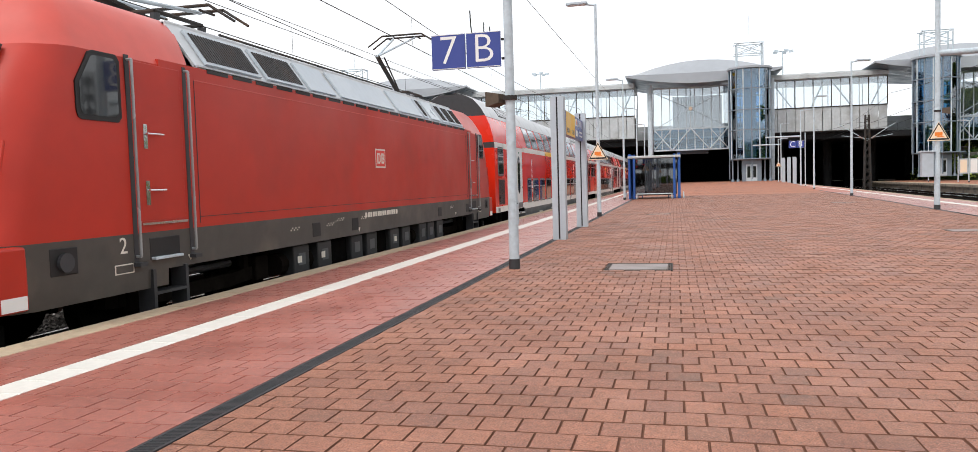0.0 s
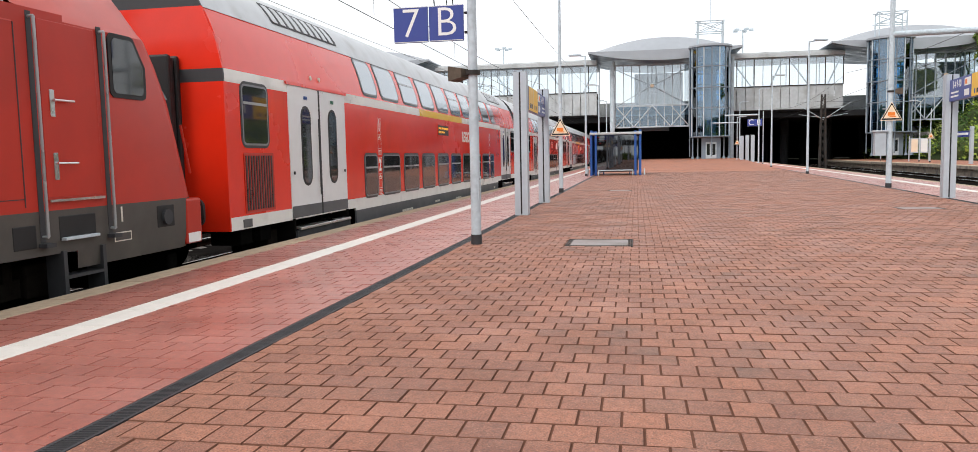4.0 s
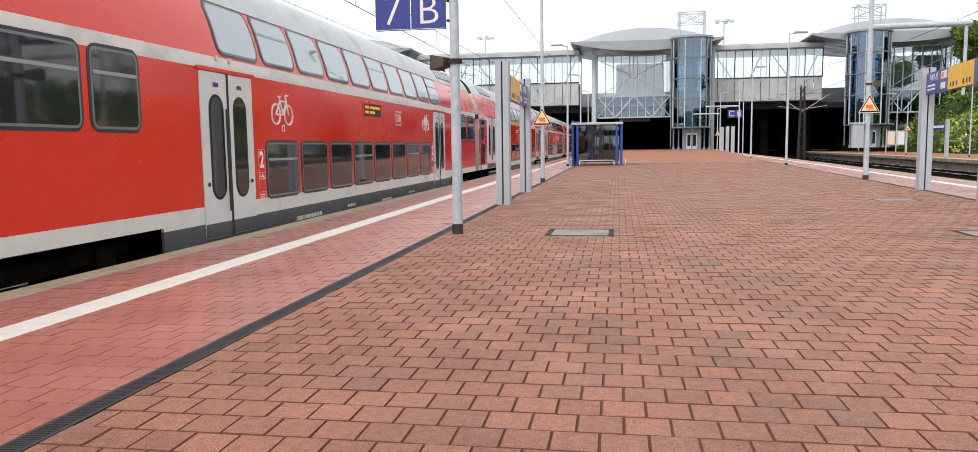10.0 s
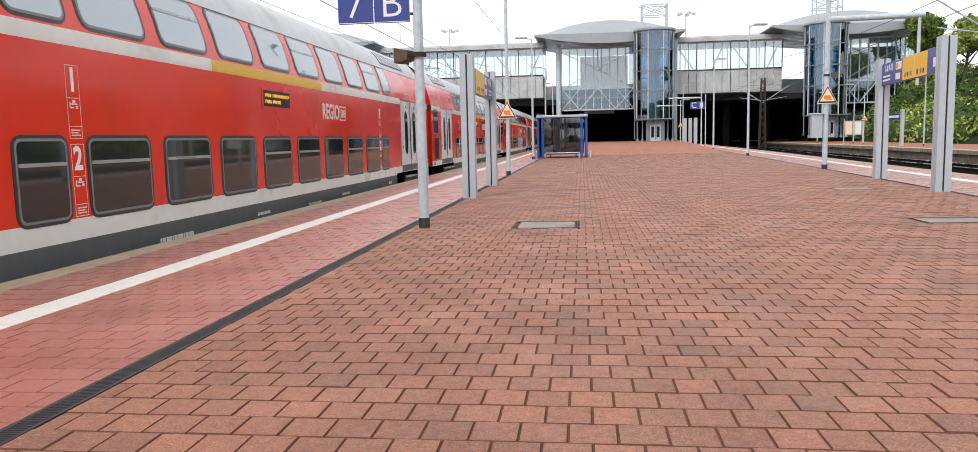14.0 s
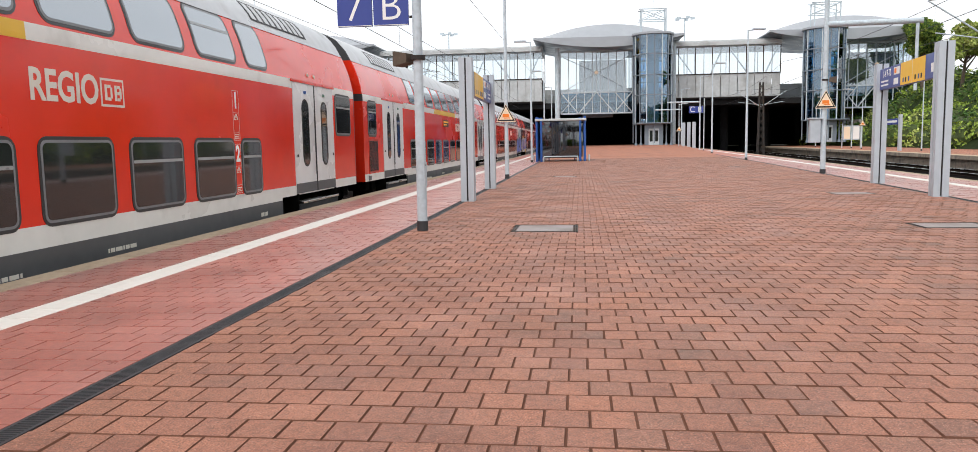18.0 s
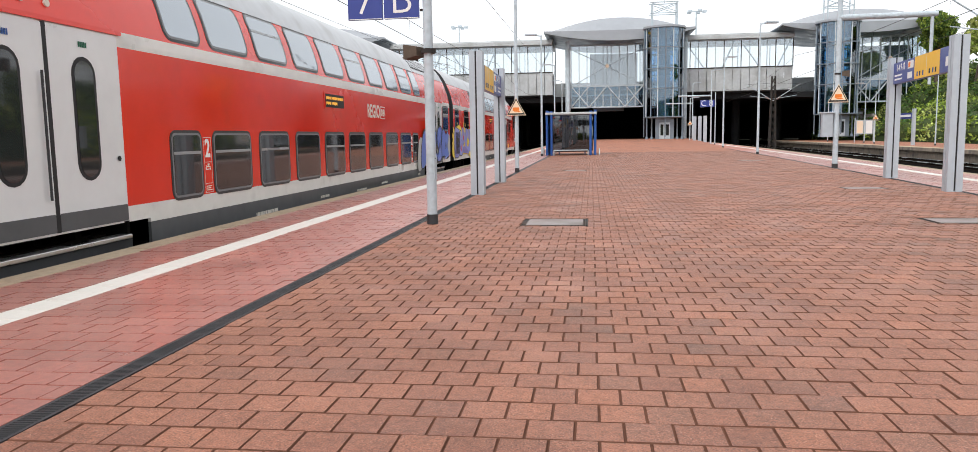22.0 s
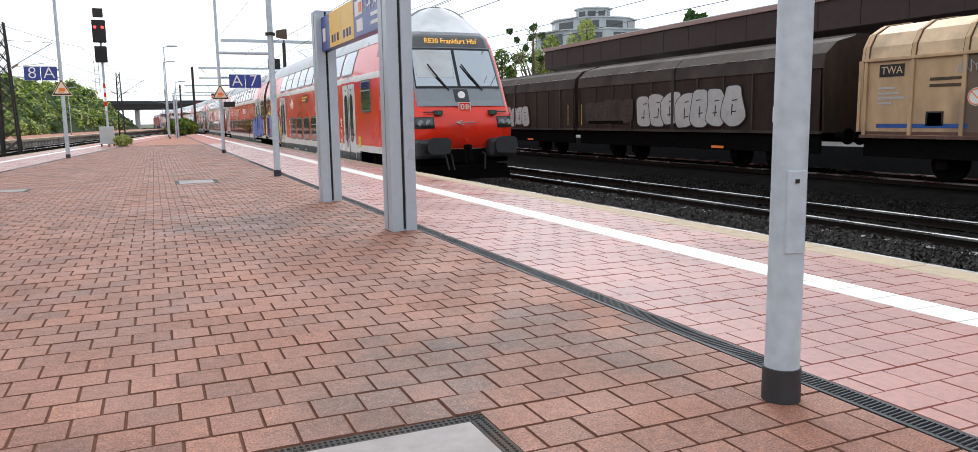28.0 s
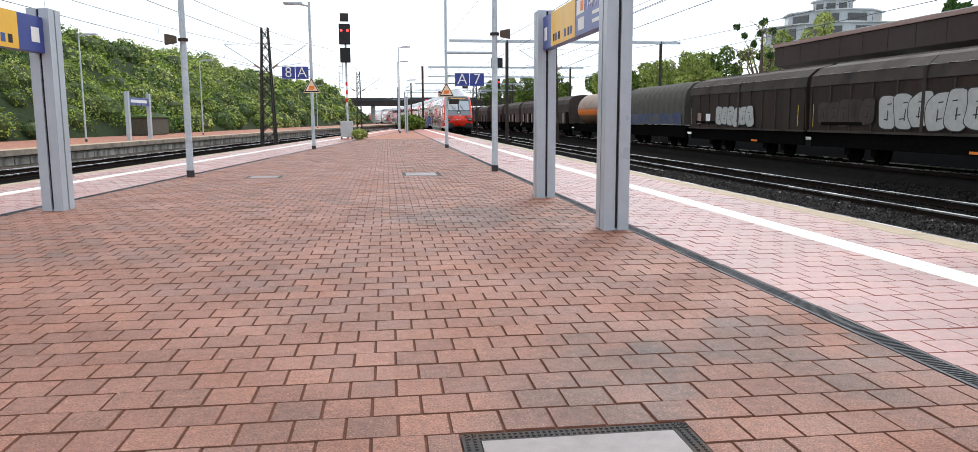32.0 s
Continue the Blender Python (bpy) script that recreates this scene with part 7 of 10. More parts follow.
info_sign(-2.36, 19.97, -2.32, 15.73, 2.92, 1, (2.2, 2.72), "blue and yellow wayfinding sign between two grey posts")
info_sign(7.42, 20.4, 6.88, 15.81, 2.95, 1, (2.3, 2.8), "blue and yellow wayfinding sign on the curved side")
info_sign(-2.22, -7.9, -2.18, -11.3, 2.71, 1, (2.145, 2.61), "blue and yellow wayfinding sign beside the drain")
info_sign(4.75, -7.02, 4.44, -10.68, 2.555, 1, (2.0, 2.44), "blue and yellow wayfinding sign by the curved track")
info_sign(-1.55, -66, -1.62, -69, 3.0, 1, (2.5, 2.9), "distant grey sign posts near the platform's end")
for x, y in ((11.0, 85.5), (11.35, 84.0), (11.75, 83)):
    t = thing("post", "grey slotted steel post before the lift tower", "post", pose(x, y, 0))
    part("profile", boxes((-0.17, 0.17, -0.12, 0.12, 0, 2.95), bevel=0.01), "greypaint", t)


def shelter():
    """Glazed waiting shelter: blue posts in pairs, smoked panes, pale roof rim and bent tube rails."""
    s = thing("waiting_shelter", "blue framed waiting shelter with smoked glass walls", "shelter", pose(-1.2, 47.6, 0))
    w, d, h = 1.42, 1.5, 2.55
    for x in (-w, w):
        for y in (-d, 0.0, d):
            part("corner_post", rods(((x, y, 0), (x, y, h + 0.1), 0.075), seg=14), "bluesteel", s)
    for x in (-1.15, 1.15):
        part("front_post", rods(((x, -d - 0.12, 0), (x, -d - 0.12, h + 0.05), 0.07), seg=14), "bluesteel", s)
    part("front_pane", boxes((-1.08, 1.08, -d - 0.09, -d - 0.07, 0.2, h - 0.2)), "smoke", s, "smoked front pane")
    for x in (-w, w):
        for y0, y1 in ((-d + 0.1, -0.1), (0.1, d - 0.1)):
            part("side_pane", boxes((x - 0.01, x + 0.01, y0, y1, 0.2, h - 0.2)), "smoke", s)
    part("back_pane", boxes((-1.3, 1.3, d - 0.02, d, 0.2, h - 0.2)), "smoke", s)
    part("roof", boxes((-w - 0.1, w + 0.1, -d - 0.2, d + 0.1, h - 0.16, h - 0.02), bevel=0.03), "clad", s, "flat pale roof")
    part("bench", boxes((-1.0, 1.0, 0.6, 1.0, 0.42, 0.47), bevel=0.01), "bluesteel", s)
    for x in (-0.8, 0.8):
        part("bench_leg", boxes((x - 0.03, x + 0.03, 0.75, 0.85, 0, 0.42)), "bluesteel", s)
    for x0, x1, y in ((-1.0, 1.0, -d - 0.35),):
        part("guard_rail", rods(((x0, y, 0), (x0, y, 0.3), 0.03), ((x0, y, 0.3), (x1, y, 0.3), 0.03), ((x1, y, 0.3), (x1, y, 0), 0.03)), "galv", s, "bent tube guard rail")
    for x in (-w - 0.25, w + 0.25):
        part("guard_rail", rods(((x, -d, 0), (x, -d + 0.2, 0.35), 0.03), ((x, -d + 0.2, 0.35), (x, -0.3, 0.35), 0.03), ((x, -0.3, 0.35), (x, -0.1, 0), 0.03)), "galv", s)
    b = part("info_board", boxes((-0.6, 0.6, -d + 0.02, -d + 0.05, 0.6, 1.9)), "winframe", s)
    part("board_sheet", boxes((-0.5, 0.5, -d + 0.012, -d + 0.02, 0.7, 1.8)), "skirt", b)


shelter()


def main_signal(x, y):
    s = thing("railway_signal", "tall light signal showing two red lamps", "signal", pose(x, y, 0))
    part("cabinet", boxes((-0.35, 0.35, -0.25, 0.25, 0.12, 1.05), bevel=0.02), "clad", s, "pale equipment cabinet at the foot")
    part("cabinet_foot", rods(((-0.3, 0, 0.0), (-0.3, 0, 0.12), 0.04)), "boot", s)
    part("cabinet_foot", rods(((0.3, 0, 0.0), (0.3, 0, 0.12), 0.04)), "boot", s)
    part("mast", rods(((-0.05, -0.3, 0), (-0.05, -0.3, 5.6), 0.06), seg=12), "galv", s)
    for k in range(6):
        part("mast_plate", boxes((-0.11, 0.01, -0.225, -0.21, 1.9 + 0.24 * k, 2.12 + 0.24 * k)), "red" if k % 2 else "white", s)
    part("ladder", rods(((0.16, -0.3, 2.9), (0.16, -0.3, 4.5), 0.016), ((0.36, -0.3, 2.9), (0.36, -0.3, 4.5), 0.016), *[((0.16, -0.3, 3.0 + 0.2 * k), (0.36, -0.3, 3.0 + 0.2 * k), 0.012) for k in range(8)]), "galv", s)
    part("lower_head", boxes((-0.32, 0.26, -0.26, 0.08, 4.42, 5.25), bevel=0.03), "black", s, "black lower signal head")
    hd = part("signal_head", boxes((-0.34, 0.3, -0.26, 0.08, 5.45, 6.6), bevel=0.03), "black", s, "black signal head")
    for dx in (-0.2, 0.16):
        part("red_lamp", rods(((dx, 0.08, 6.22), (dx, 0.11, 6.22), 0.07), seg=14), "ledred", hd)
        part("lamp_hood", rods(((dx, 0.08, 6.31), (dx, 0.22, 6.31), 0.02)), "black", hd)
    part("top_plate", boxes((-0.26, 0.22, -0.22, 0.0, 6.75, 7.2), bevel=0.02), "steel", s)


main_signal(2.46, -46.1)


def bush(name, label, x, y, sx, sy, sz, n, mats, seed, z0=0.0):
    """A shrub: short stems and many small leaf clumps with gaps."""
    t = thing(name, label, "bush", pose(x, y, z0))
    rr = random.Random(seed)
    bm = bmesh.new()
    for k in range(7):
        a = rr.uniform(0, 6.28)
        rod(bm, (0, 0, 0), (sx * 0.4 * math.cos(a), sy * 0.4 * math.sin(a), sz * 0.7), 0.03, 0.01, seg=5)
    part("stem", bm, "bark", t)
    for mt in mats:
        part("foliage", leaf_cloud([(0, 0, sz * 0.5, sx * 0.5, sy * 0.5, sz * 0.5)], n // len(mats), 0.14, rr), mt, t)
    return t


def leaf_cloud(lobes, n, size, rr, flat=0.45):
    """Leaf tufts scattered through lobes (x, y, z and three radii); thinned by noise so that the outline is uneven."""
    verts, faces = [], []
    total = sum(l[3] * l[4] + l[4] * l[5] for l in lobes)
    for lx, ly, lz, ra, rb, rc in lobes:
        for _ in range(int(n * (ra * rb + rb * rc) / total)):
            a, c = rr.uniform(0, math.tau), rr.uniform(-1, 1)
            rad = rr.uniform(0.55, 1.0) ** 0.5 * (0.82 + 0.36 * noise.noise(Vector((lx * 0.7 + 2 * math.cos(a), ly * 0.7 + 2 * math.sin(a), lz + 2 * c))))
            s = math.sqrt(1 - c * c)
            p = Vector((lx + ra * rad * s * math.cos(a), ly + rb * rad * s * math.sin(a), lz + rc * rad * c))
            d = Vector((rr.gauss(0, 1), rr.gauss(0, 1), rr.gauss(0, 1) * flat)).normalized()
            e = d.orthogonal().normalized()
            e.rotate(Matrix.Rotation(rr.uniform(0, 6.28), 3, d))
            f = d.cross(e)
            q = size * rr.uniform(0.6, 1.4)
            i = len(verts)
            verts += [p - e * q, p + f * q * 0.55 + d * q * 0.2, p + e * q, p - f * q * 0.55 + d * q * 0.2]
            faces += [(i, i + 1, i + 2), (i, i + 2, i + 3)]
    me = bpy.data.meshes.new("tmp_leaves")
    me.from_pydata([tuple(v) for v in verts], [], faces)
    bm = bmesh.new()
    bm.from_mesh(me)
    bpy.data.meshes.remove(me)
    return bm


bush("bush", "dark green bush growing at the platform's end", -2.2, -75.5, 3.0, 3.2, 1.6, 2600, ("leafdark", "leaf"), 5)
bush("bush", "small weed beside the signal cabinet", 1.7, -45.2, 0.9, 0.8, 0.6, 500, ("leafpale",), 6)

# ---- the standing goods train ----
def freight(name, label, y, category="freight wagon"):
    return thing(name, label, category, pose(XF, y, RAIL), group="wagons of the goods train")


def wagon_base(t, length, axles, deck=1.15):
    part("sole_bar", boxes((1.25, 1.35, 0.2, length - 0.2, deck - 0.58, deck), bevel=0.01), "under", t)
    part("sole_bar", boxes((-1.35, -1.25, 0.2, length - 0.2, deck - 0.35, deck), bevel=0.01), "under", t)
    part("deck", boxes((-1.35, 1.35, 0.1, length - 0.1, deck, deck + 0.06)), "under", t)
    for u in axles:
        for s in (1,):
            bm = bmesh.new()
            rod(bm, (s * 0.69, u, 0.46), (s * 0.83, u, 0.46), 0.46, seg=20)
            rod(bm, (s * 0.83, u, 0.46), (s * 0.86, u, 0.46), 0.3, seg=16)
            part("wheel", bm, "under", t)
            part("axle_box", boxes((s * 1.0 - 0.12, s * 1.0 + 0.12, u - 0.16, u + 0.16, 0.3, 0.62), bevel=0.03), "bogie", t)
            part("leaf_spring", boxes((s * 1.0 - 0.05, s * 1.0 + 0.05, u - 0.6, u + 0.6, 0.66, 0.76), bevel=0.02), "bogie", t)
    for u, s in ((0.1, -1), (length - 0.1, 1)):
        for x in (-0.875, 0.875):
            bm = bmesh.new()
            rod(bm, (x, u, 1.05), (x, u + s * 0.4, 1.05), 0.09, seg=12)
            rod(bm, (x, u + s * 0.4, 1.05), (x, u + s * 0.45, 1.05), 0.22, seg=16)
            part("buffer", bm, "under", t)


def placards(t, x, items):
    for nm, u, z, w, h, mt in items:
        part(nm, boxes((x, x + 0.006, u, u + w, z, z + h)), mt, t)


def no_entry_badge(t, x, u, z, r=0.2):
    b = part("round_badge", rods(((x, u, z), (x + 0.006, u, z), r), seg=24), "white", t, "round pale sign with a diagonal stroke")
    bm = bmesh.new()
    pts = [(x + 0.008, u + r * 0.86 * math.cos(k * math.tau / 24), z + r * 0.86 * math.sin(k * math.tau / 24)) for k in range(24)]
    for a, c in zip(pts, pts[1:] + pts[:1]):
        rod(bm, a, c, r * 0.07, seg=5, caps=False)
    rod(bm, (x + 0.008, u - r * 0.6, z + r * 0.6), (x + 0.008, u + r * 0.6, z - r * 0.6), r * 0.07, seg=5)
    part("badge_stroke", bm, "orange", b)


def sliding_wall_wagon(y, length, half_n, wall, roof, rib, label, axles, beam):
    """Long covered wagon with sliding walls: ribbed panels, arched ribbed roof, end walls."""
    t = freight("sliding_wall_wagon", label, y)
    wagon_base(t, length, axles)
    part("side_beam", boxes((1.3, 1.345, *beam, 0.28, 1.03)), "under", t, "deep black side beam")
    for u in steps(beam[0] + 0.9, beam[1] - 0.7, 1.35):
        part("beam_marking", boxes((1.352, 1.354, u, u + 0.16, 0.72, 0.75), (1.352, 1.354, u, u + 0.11, 0.66, 0.69)), "skirt", t)
    zb = 1.12
    n = half_n
    pw = (length - 0.5) / n
    for s in (-1, 1):
        for k in range(n):
            u = 0.25 + pw * k
            part("wall_panel", boxes((min(s * 1.36, s * 1.4), max(s * 1.36, s * 1.4), u + 0.01, u + pw - 0.01, zb, 2.98)), wall(k), t)
            if s > 0:
                part("wall_rib", boxes((1.4, 1.46, u - 0.05, u + 0.05, zb, 2.98), bevel=0.015), rib(k), t)
    arc = [(1.42, 2.98), (1.38, 3.3), (1.2, 3.62), (0.8, 3.84), (0.0, 3.95), (-0.8, 3.84), (-1.2, 3.62), (-1.38, 3.3), (-1.42, 2.98)]
    bm = bmesh.new()
    prism(bm, arc, "y", 0.15, length - 0.15)
    part("roof", bm, roof, t, "arched roof", smooth=False)
    for k in range(n + 1):
        u = 0.25 + pw * k
        bm = bmesh.new()
        loft(bm, [[(x * 1.022, u + d, z + (0.03 if abs(x) < 1.4 else 0.0)) for x, z in arc] for d in (-0.05, 0.05)])
        part("roof_rib", bm, "tan", t)
        for e in (-0.075, 0.05):
            bm = bmesh.new()
            loft(bm, [[(x * 1.012, u + d, z + (0.012 if abs(x) < 1.4 else 0.0)) for x, z in arc] for d in (e, e + 0.025)])
            part("rib_seam", bm, "tandark", t)
    part("eaves_rail", boxes((1.4, 1.47, 0.15, length - 0.15, 2.94, 3.02), bevel=0.01), "tan", t)
    part("bottom_rail", boxes((1.38, 1.48, 0.15, length - 0.15, 1.04, 1.12), bevel=0.01), "rustrail", t)
    part("rust_band", boxes((1.4, 1.405, 0.3, length - 0.3, 1.13, 1.21)), "rustrail", t)
    for u0, u1 in ((0.08, 0.15), (length - 0.15, length - 0.08)):
        bm = bmesh.new()
        prism(bm, [(1.38, 1.2), *arc[:], (-1.38, 1.2)], "y", u0, u1)
        part("end_wall", bm, "tan", t)
    for u in (0.05, length - 0.05):
        part("corner_post", boxes((1.3, 1.42, u - 0.04, u + 0.04, 1.2, 2.98)), "tan", t)
    return t


def bubbles(t, u0, u1, z0, z1, n, fill, edge, x, seed, label="pale sprayed bubble shapes"):
    """Fat rounded sprayed shapes side by side, each with a dark rim, a slit and a drip."""
    rr = random.Random(seed)
    w = (u1 - u0) / n
    for k in range(n):
        c, hh = u0 + w * (k + 0.5), (z1 - z0) * rr.uniform(0.42, 0.52)
        zc = (z0 + z1) / 2 + rr.uniform(-0.08, 0.08)
        lean = rr.uniform(-0.15, 0.2)
        ph, wob = rr.uniform(0, 6), rr.uniform(0.08, 0.2)

        def ring(grow):
            pts = []
            for q in range(26):
                a = q * math.tau / 26
                e = 1 + wob * math.sin(3 * a + ph)
                du = math.copysign(abs(math.cos(a)) ** 0.6, math.cos(a)) * (w * 0.63 * e + grow)
                dz = math.copysign(abs(math.sin(a)) ** 0.7, math.sin(a)) * (hh * (1 + 0.5 * wob * math.cos(2 * a + ph)) + grow)
                pts.append((c + du + lean * dz, zc + dz))
            return pts
        bm = bmesh.new()
        prism(bm, ring(0.035), "x", x + 0.001 * k, x + 0.002 + 0.001 * k)
        r = part("paint_rim", bm, edge, t, label)
        bm = bmesh.new()
        prism(bm, ring(0), "x", x + 0.002 + 0.001 * k, x + 0.0028 + 0.001 * k)
        part("paint_fill", bm, fill, r)
        bm = bmesh.new()
        d = rr.uniform(-0.1, 0.1) * w
        prism(bm, [(c + d - 0.03, zc - hh * 0.5), (c + d + 0.02, zc - hh * 0.5), (c + d + 0.05, zc + hh * 0.1), (c + d, zc + hh * 0.15)], "x", x + 0.0028 + 0.001 * k, x + 0.0034 + 0.001 * k)
        part("paint_slit", bm, edge, r)
        for e in (rr.uniform(0.25, 0.45), -rr.uniform(0.3, 0.5)):
            b0 = c + rr.uniform(-0.3, 0.0) * w
            bm = bmesh.new()
            prism(bm, [(b0, zc + hh * e), (b0 + 0.3 * w, zc + hh * (e + 0.04)), (b0 + 0.3 * w, zc + hh * (e + 0.1)), (b0 + 0.02, zc + hh * (e + 0.07))], "x", x + 0.0028 + 0.001 * k, x + 0.0034 + 0.001 * k)
            part("paint_slit", bm, edge, r)


def scribble(t, u, z, w, h, mt, x, seed, r=0.018, label="thin sprayed scribble"):
    rr = random.Random(seed)
    bm = bmesh.new()
    pts = [(x, u + w * k / 22 + 0.06 * w * math.sin(k * 2.1 + seed), z + h * (0.5 + 0.5 * math.sin(k * 1.7 + seed) * rr.uniform(0.5, 1))) for k in range(23)]
    loft(bm, [[(p[0], p[1] - r, p[2]), (p[0] + 0.003, p[1], p[2] + r), (p[0], p[1] + r, p[2] - r)] for p in pts])
    part("scribble", bm, mt, t, label)


# faded cream wagon in two halves, the further half covered in silver lettering
t = sliding_wall_wagon(-3.6, 10.95, 7, lambda k: "silver" if k < 6 else "tan", "tanroof", lambda k: "silver" if 0 < k < 7 else "tan", "faded cream sliding-wall wagon with large silver graffiti", (7.05, 8.75), (-0.1, 6.3))
for k in range(6):
    placards(t, 1.4005, [("dent_line", 0.45 + 1.5 * k, 1.42 + 0.24 * j, 1.2, 0.014, "tagwhite") for j in range(6)])
paint(t, "paint_top", [(0.3, 2.85), (0.5, 3.12), (1.6, 3.0), (2.6, 3.14), (3.6, 3.02), (4.8, 3.14), (5.9, 3.0), (7.0, 3.12), (8.2, 3.02), (9.2, 3.1), (9.6, 2.9)], "silver", 1.474, "silver paint running over the eaves")
for k, (w0, w1, pts) in enumerate(((0.3, 0.1, [(0.32, 1.15), (0.22, 1.9), (0.2, 2.5), (0.6, 2.95)]), (0.13, 0.3, [(0.3, 2.3), (0.75, 2.55), (0.45, 2.75)]), (0.22, 0.04, [(2.75, 3.1), (2.35, 2.62), (1.8, 2.42), (1.15, 2.42)]),
                              (0.2, 0.04, [(0.55, 1.75), (0.95, 2.05), (1.45, 2.02), (1.9, 2.02)]), (0.12, 0.03, [(2.45, 2.65), (2.6, 2.0), (2.65, 1.3)]), (0.16, 0.05, [(4.65, 3.1), (4.9, 2.7), (4.85, 2.1), (4.95, 1.3)]),
                              (0.24, 0.05, [(6.2, 2.2), (6.6, 2.45), (7.05, 2.75), (7.1, 3.1)]), (0.14, 0.04, [(7.05, 2.75), (7.2, 2.1), (7.5, 1.8), (7.6, 1.3)]), (0.13, 0.04, [(9.55, 3.05), (9.75, 2.7), (9.5, 2.4), (9.15, 2.45)]), (0.12, 0.04, [(9.3, 2.3), (9.75, 2.1), (9.85, 2.4)]), (0.1, 0.03, [(9.4, 2.2), (9.7, 1.7), (9.9, 1.2)]))):
    stroke(t, "tag_outline", pts, w0, w1, "plum", 1.4765 + 0.0004 * k, "purple sprayed outline" if k == 0 else "")
for k, (rim, core) in enumerate((([(3.3, 1.98), (3.35, 2.58), (4.3, 2.58), (4.2, 2.0)], [(3.5, 2.1), (3.52, 2.4), (4.02, 2.4), (4.0, 2.1)]), ([(5.8, 1.85), (5.85, 2.75), (6.2, 2.3), (6.6, 2.15), (6.4, 1.85)], [(5.88, 1.95), (5.9, 2.55), (6.3, 2.0)]),
                                 ([(7.7, 2.15), (7.72, 2.9), (8.15, 2.85), (8.3, 2.45), (8.05, 2.2)], [(7.82, 2.3), (7.84, 2.7), (8.08, 2.65), (8.1, 2.35)]), ([(7.6, 2.05), (8.55, 2.2), (8.7, 1.2), (8.3, 1.45)], [(8.1, 1.95), (8.5, 2.0), (8.55, 1.45)]),
                                 ([(1.1, 2.35), (1.2, 2.75), (1.35, 2.45)], [(1.15, 2.38), (1.2, 2.62), (1.3, 2.44)]), ([(1.1, 1.75), (1.35, 1.98), (1.9, 1.95), (1.6, 1.68), (1.3, 1.66)], [(1.35, 1.78), (1.5, 1.88), (1.65, 1.8), (1.5, 1.74)]))):
    paint(t, "tag_outline", rim, "plum", 1.482 + 0.0002 * k, n=1)
    paint(t, "paint_edge", grown(core, 0.03), "tagyellow", 1.4838 + 0.0002 * k, n=1)
    paint(t, "paint_accent", core, "teal", 1.4855 + 0.0002 * k, n=1)
for k, pts in enumerate(([(0.02, 1.2), (-0.02, 2.3), (0.1, 2.5), (0.2, 2.2), (0.14, 1.3)], [(2.2, 3.1), (2.4, 3.28), (2.75, 3.16), (2.5, 3.06)], [(4.7, 3.12), (4.95, 3.28), (5.1, 3.1)], [(9.8, 2.55), (10.05, 2.75), (10.3, 2.4), (10.1, 2.0), (10.0, 2.35)], [(7.0, 3.1), (7.2, 3.24), (7.3, 3.08)])):
    paint(t, "paint_accent", pts, "teal", 1.487 + 0.0003 * k, n=1)
for k, (u, z) in enumerate(((2.9, 1.75), (7.2, 1.4), (5.2, 2.85), (8.9, 2.75), (0.5, 2.7))):
    paint(t, "paint_smear", [(u, z), (u + 0.35, z + 0.1), (u + 0.5, z), (u + 0.2, z - 0.1)], "salmon", 1.4785)
no_entry_badge(t, 1.47, 10.2, 2.25)
part("tare_plate", boxes((1.47, 1.476, 9.6, 9.75, 2.15, 2.35)), "cream", t)
t = sliding_wall_wagon(-14.65, 10.95, 8, lambda k: ("tan", "tan", "tanmid", "tandark", "tandark", "tandark", "tanmid", "tan")[k], "tanroof", lambda k: "tanmid" if 2 < k < 7 else "tan", "faded cream sliding-wall wagon with blue and green graffiti", (2.2, 3.9), (4.6, 10.9))
placards(t, 1.405, [("company_plate", 0.62, 2.55, 0.7, 0.3, "black"), ("data_bar", 0.6, 2.25, 0.5, 0.05, "tagwhite"), ("data_bar", 0.6, 2.12, 0.6, 0.05, "tagwhite"), ("data_bar", 0.6, 2.0, 0.75, 0.06, "tagwhite"), ("data_bar", 0.6, 1.88, 0.4, 0.05, "tagwhite"),
                    ("data_bar", 2.0, 2.4, 0.9, 0.07, "tandark"), ("data_bar", 2.0, 2.25, 0.9, 0.07, "tandark"), ("label_holder", 1.95, 1.35, 0.45, 0.34, "black"), ("label_sheet", 2.0, 1.39, 0.35, 0.26, "white"), ("blue_smear", 0.6, 1.3, 2.4, 0.1, "sprayblue")])
lettering("company_letters", "TWA", 0.26, "tanroof", t, facing(1, 1.412, 0.97, 2.7), depth=0.002)
no_entry_badge(t, 1.405, 3.15, 2.0)
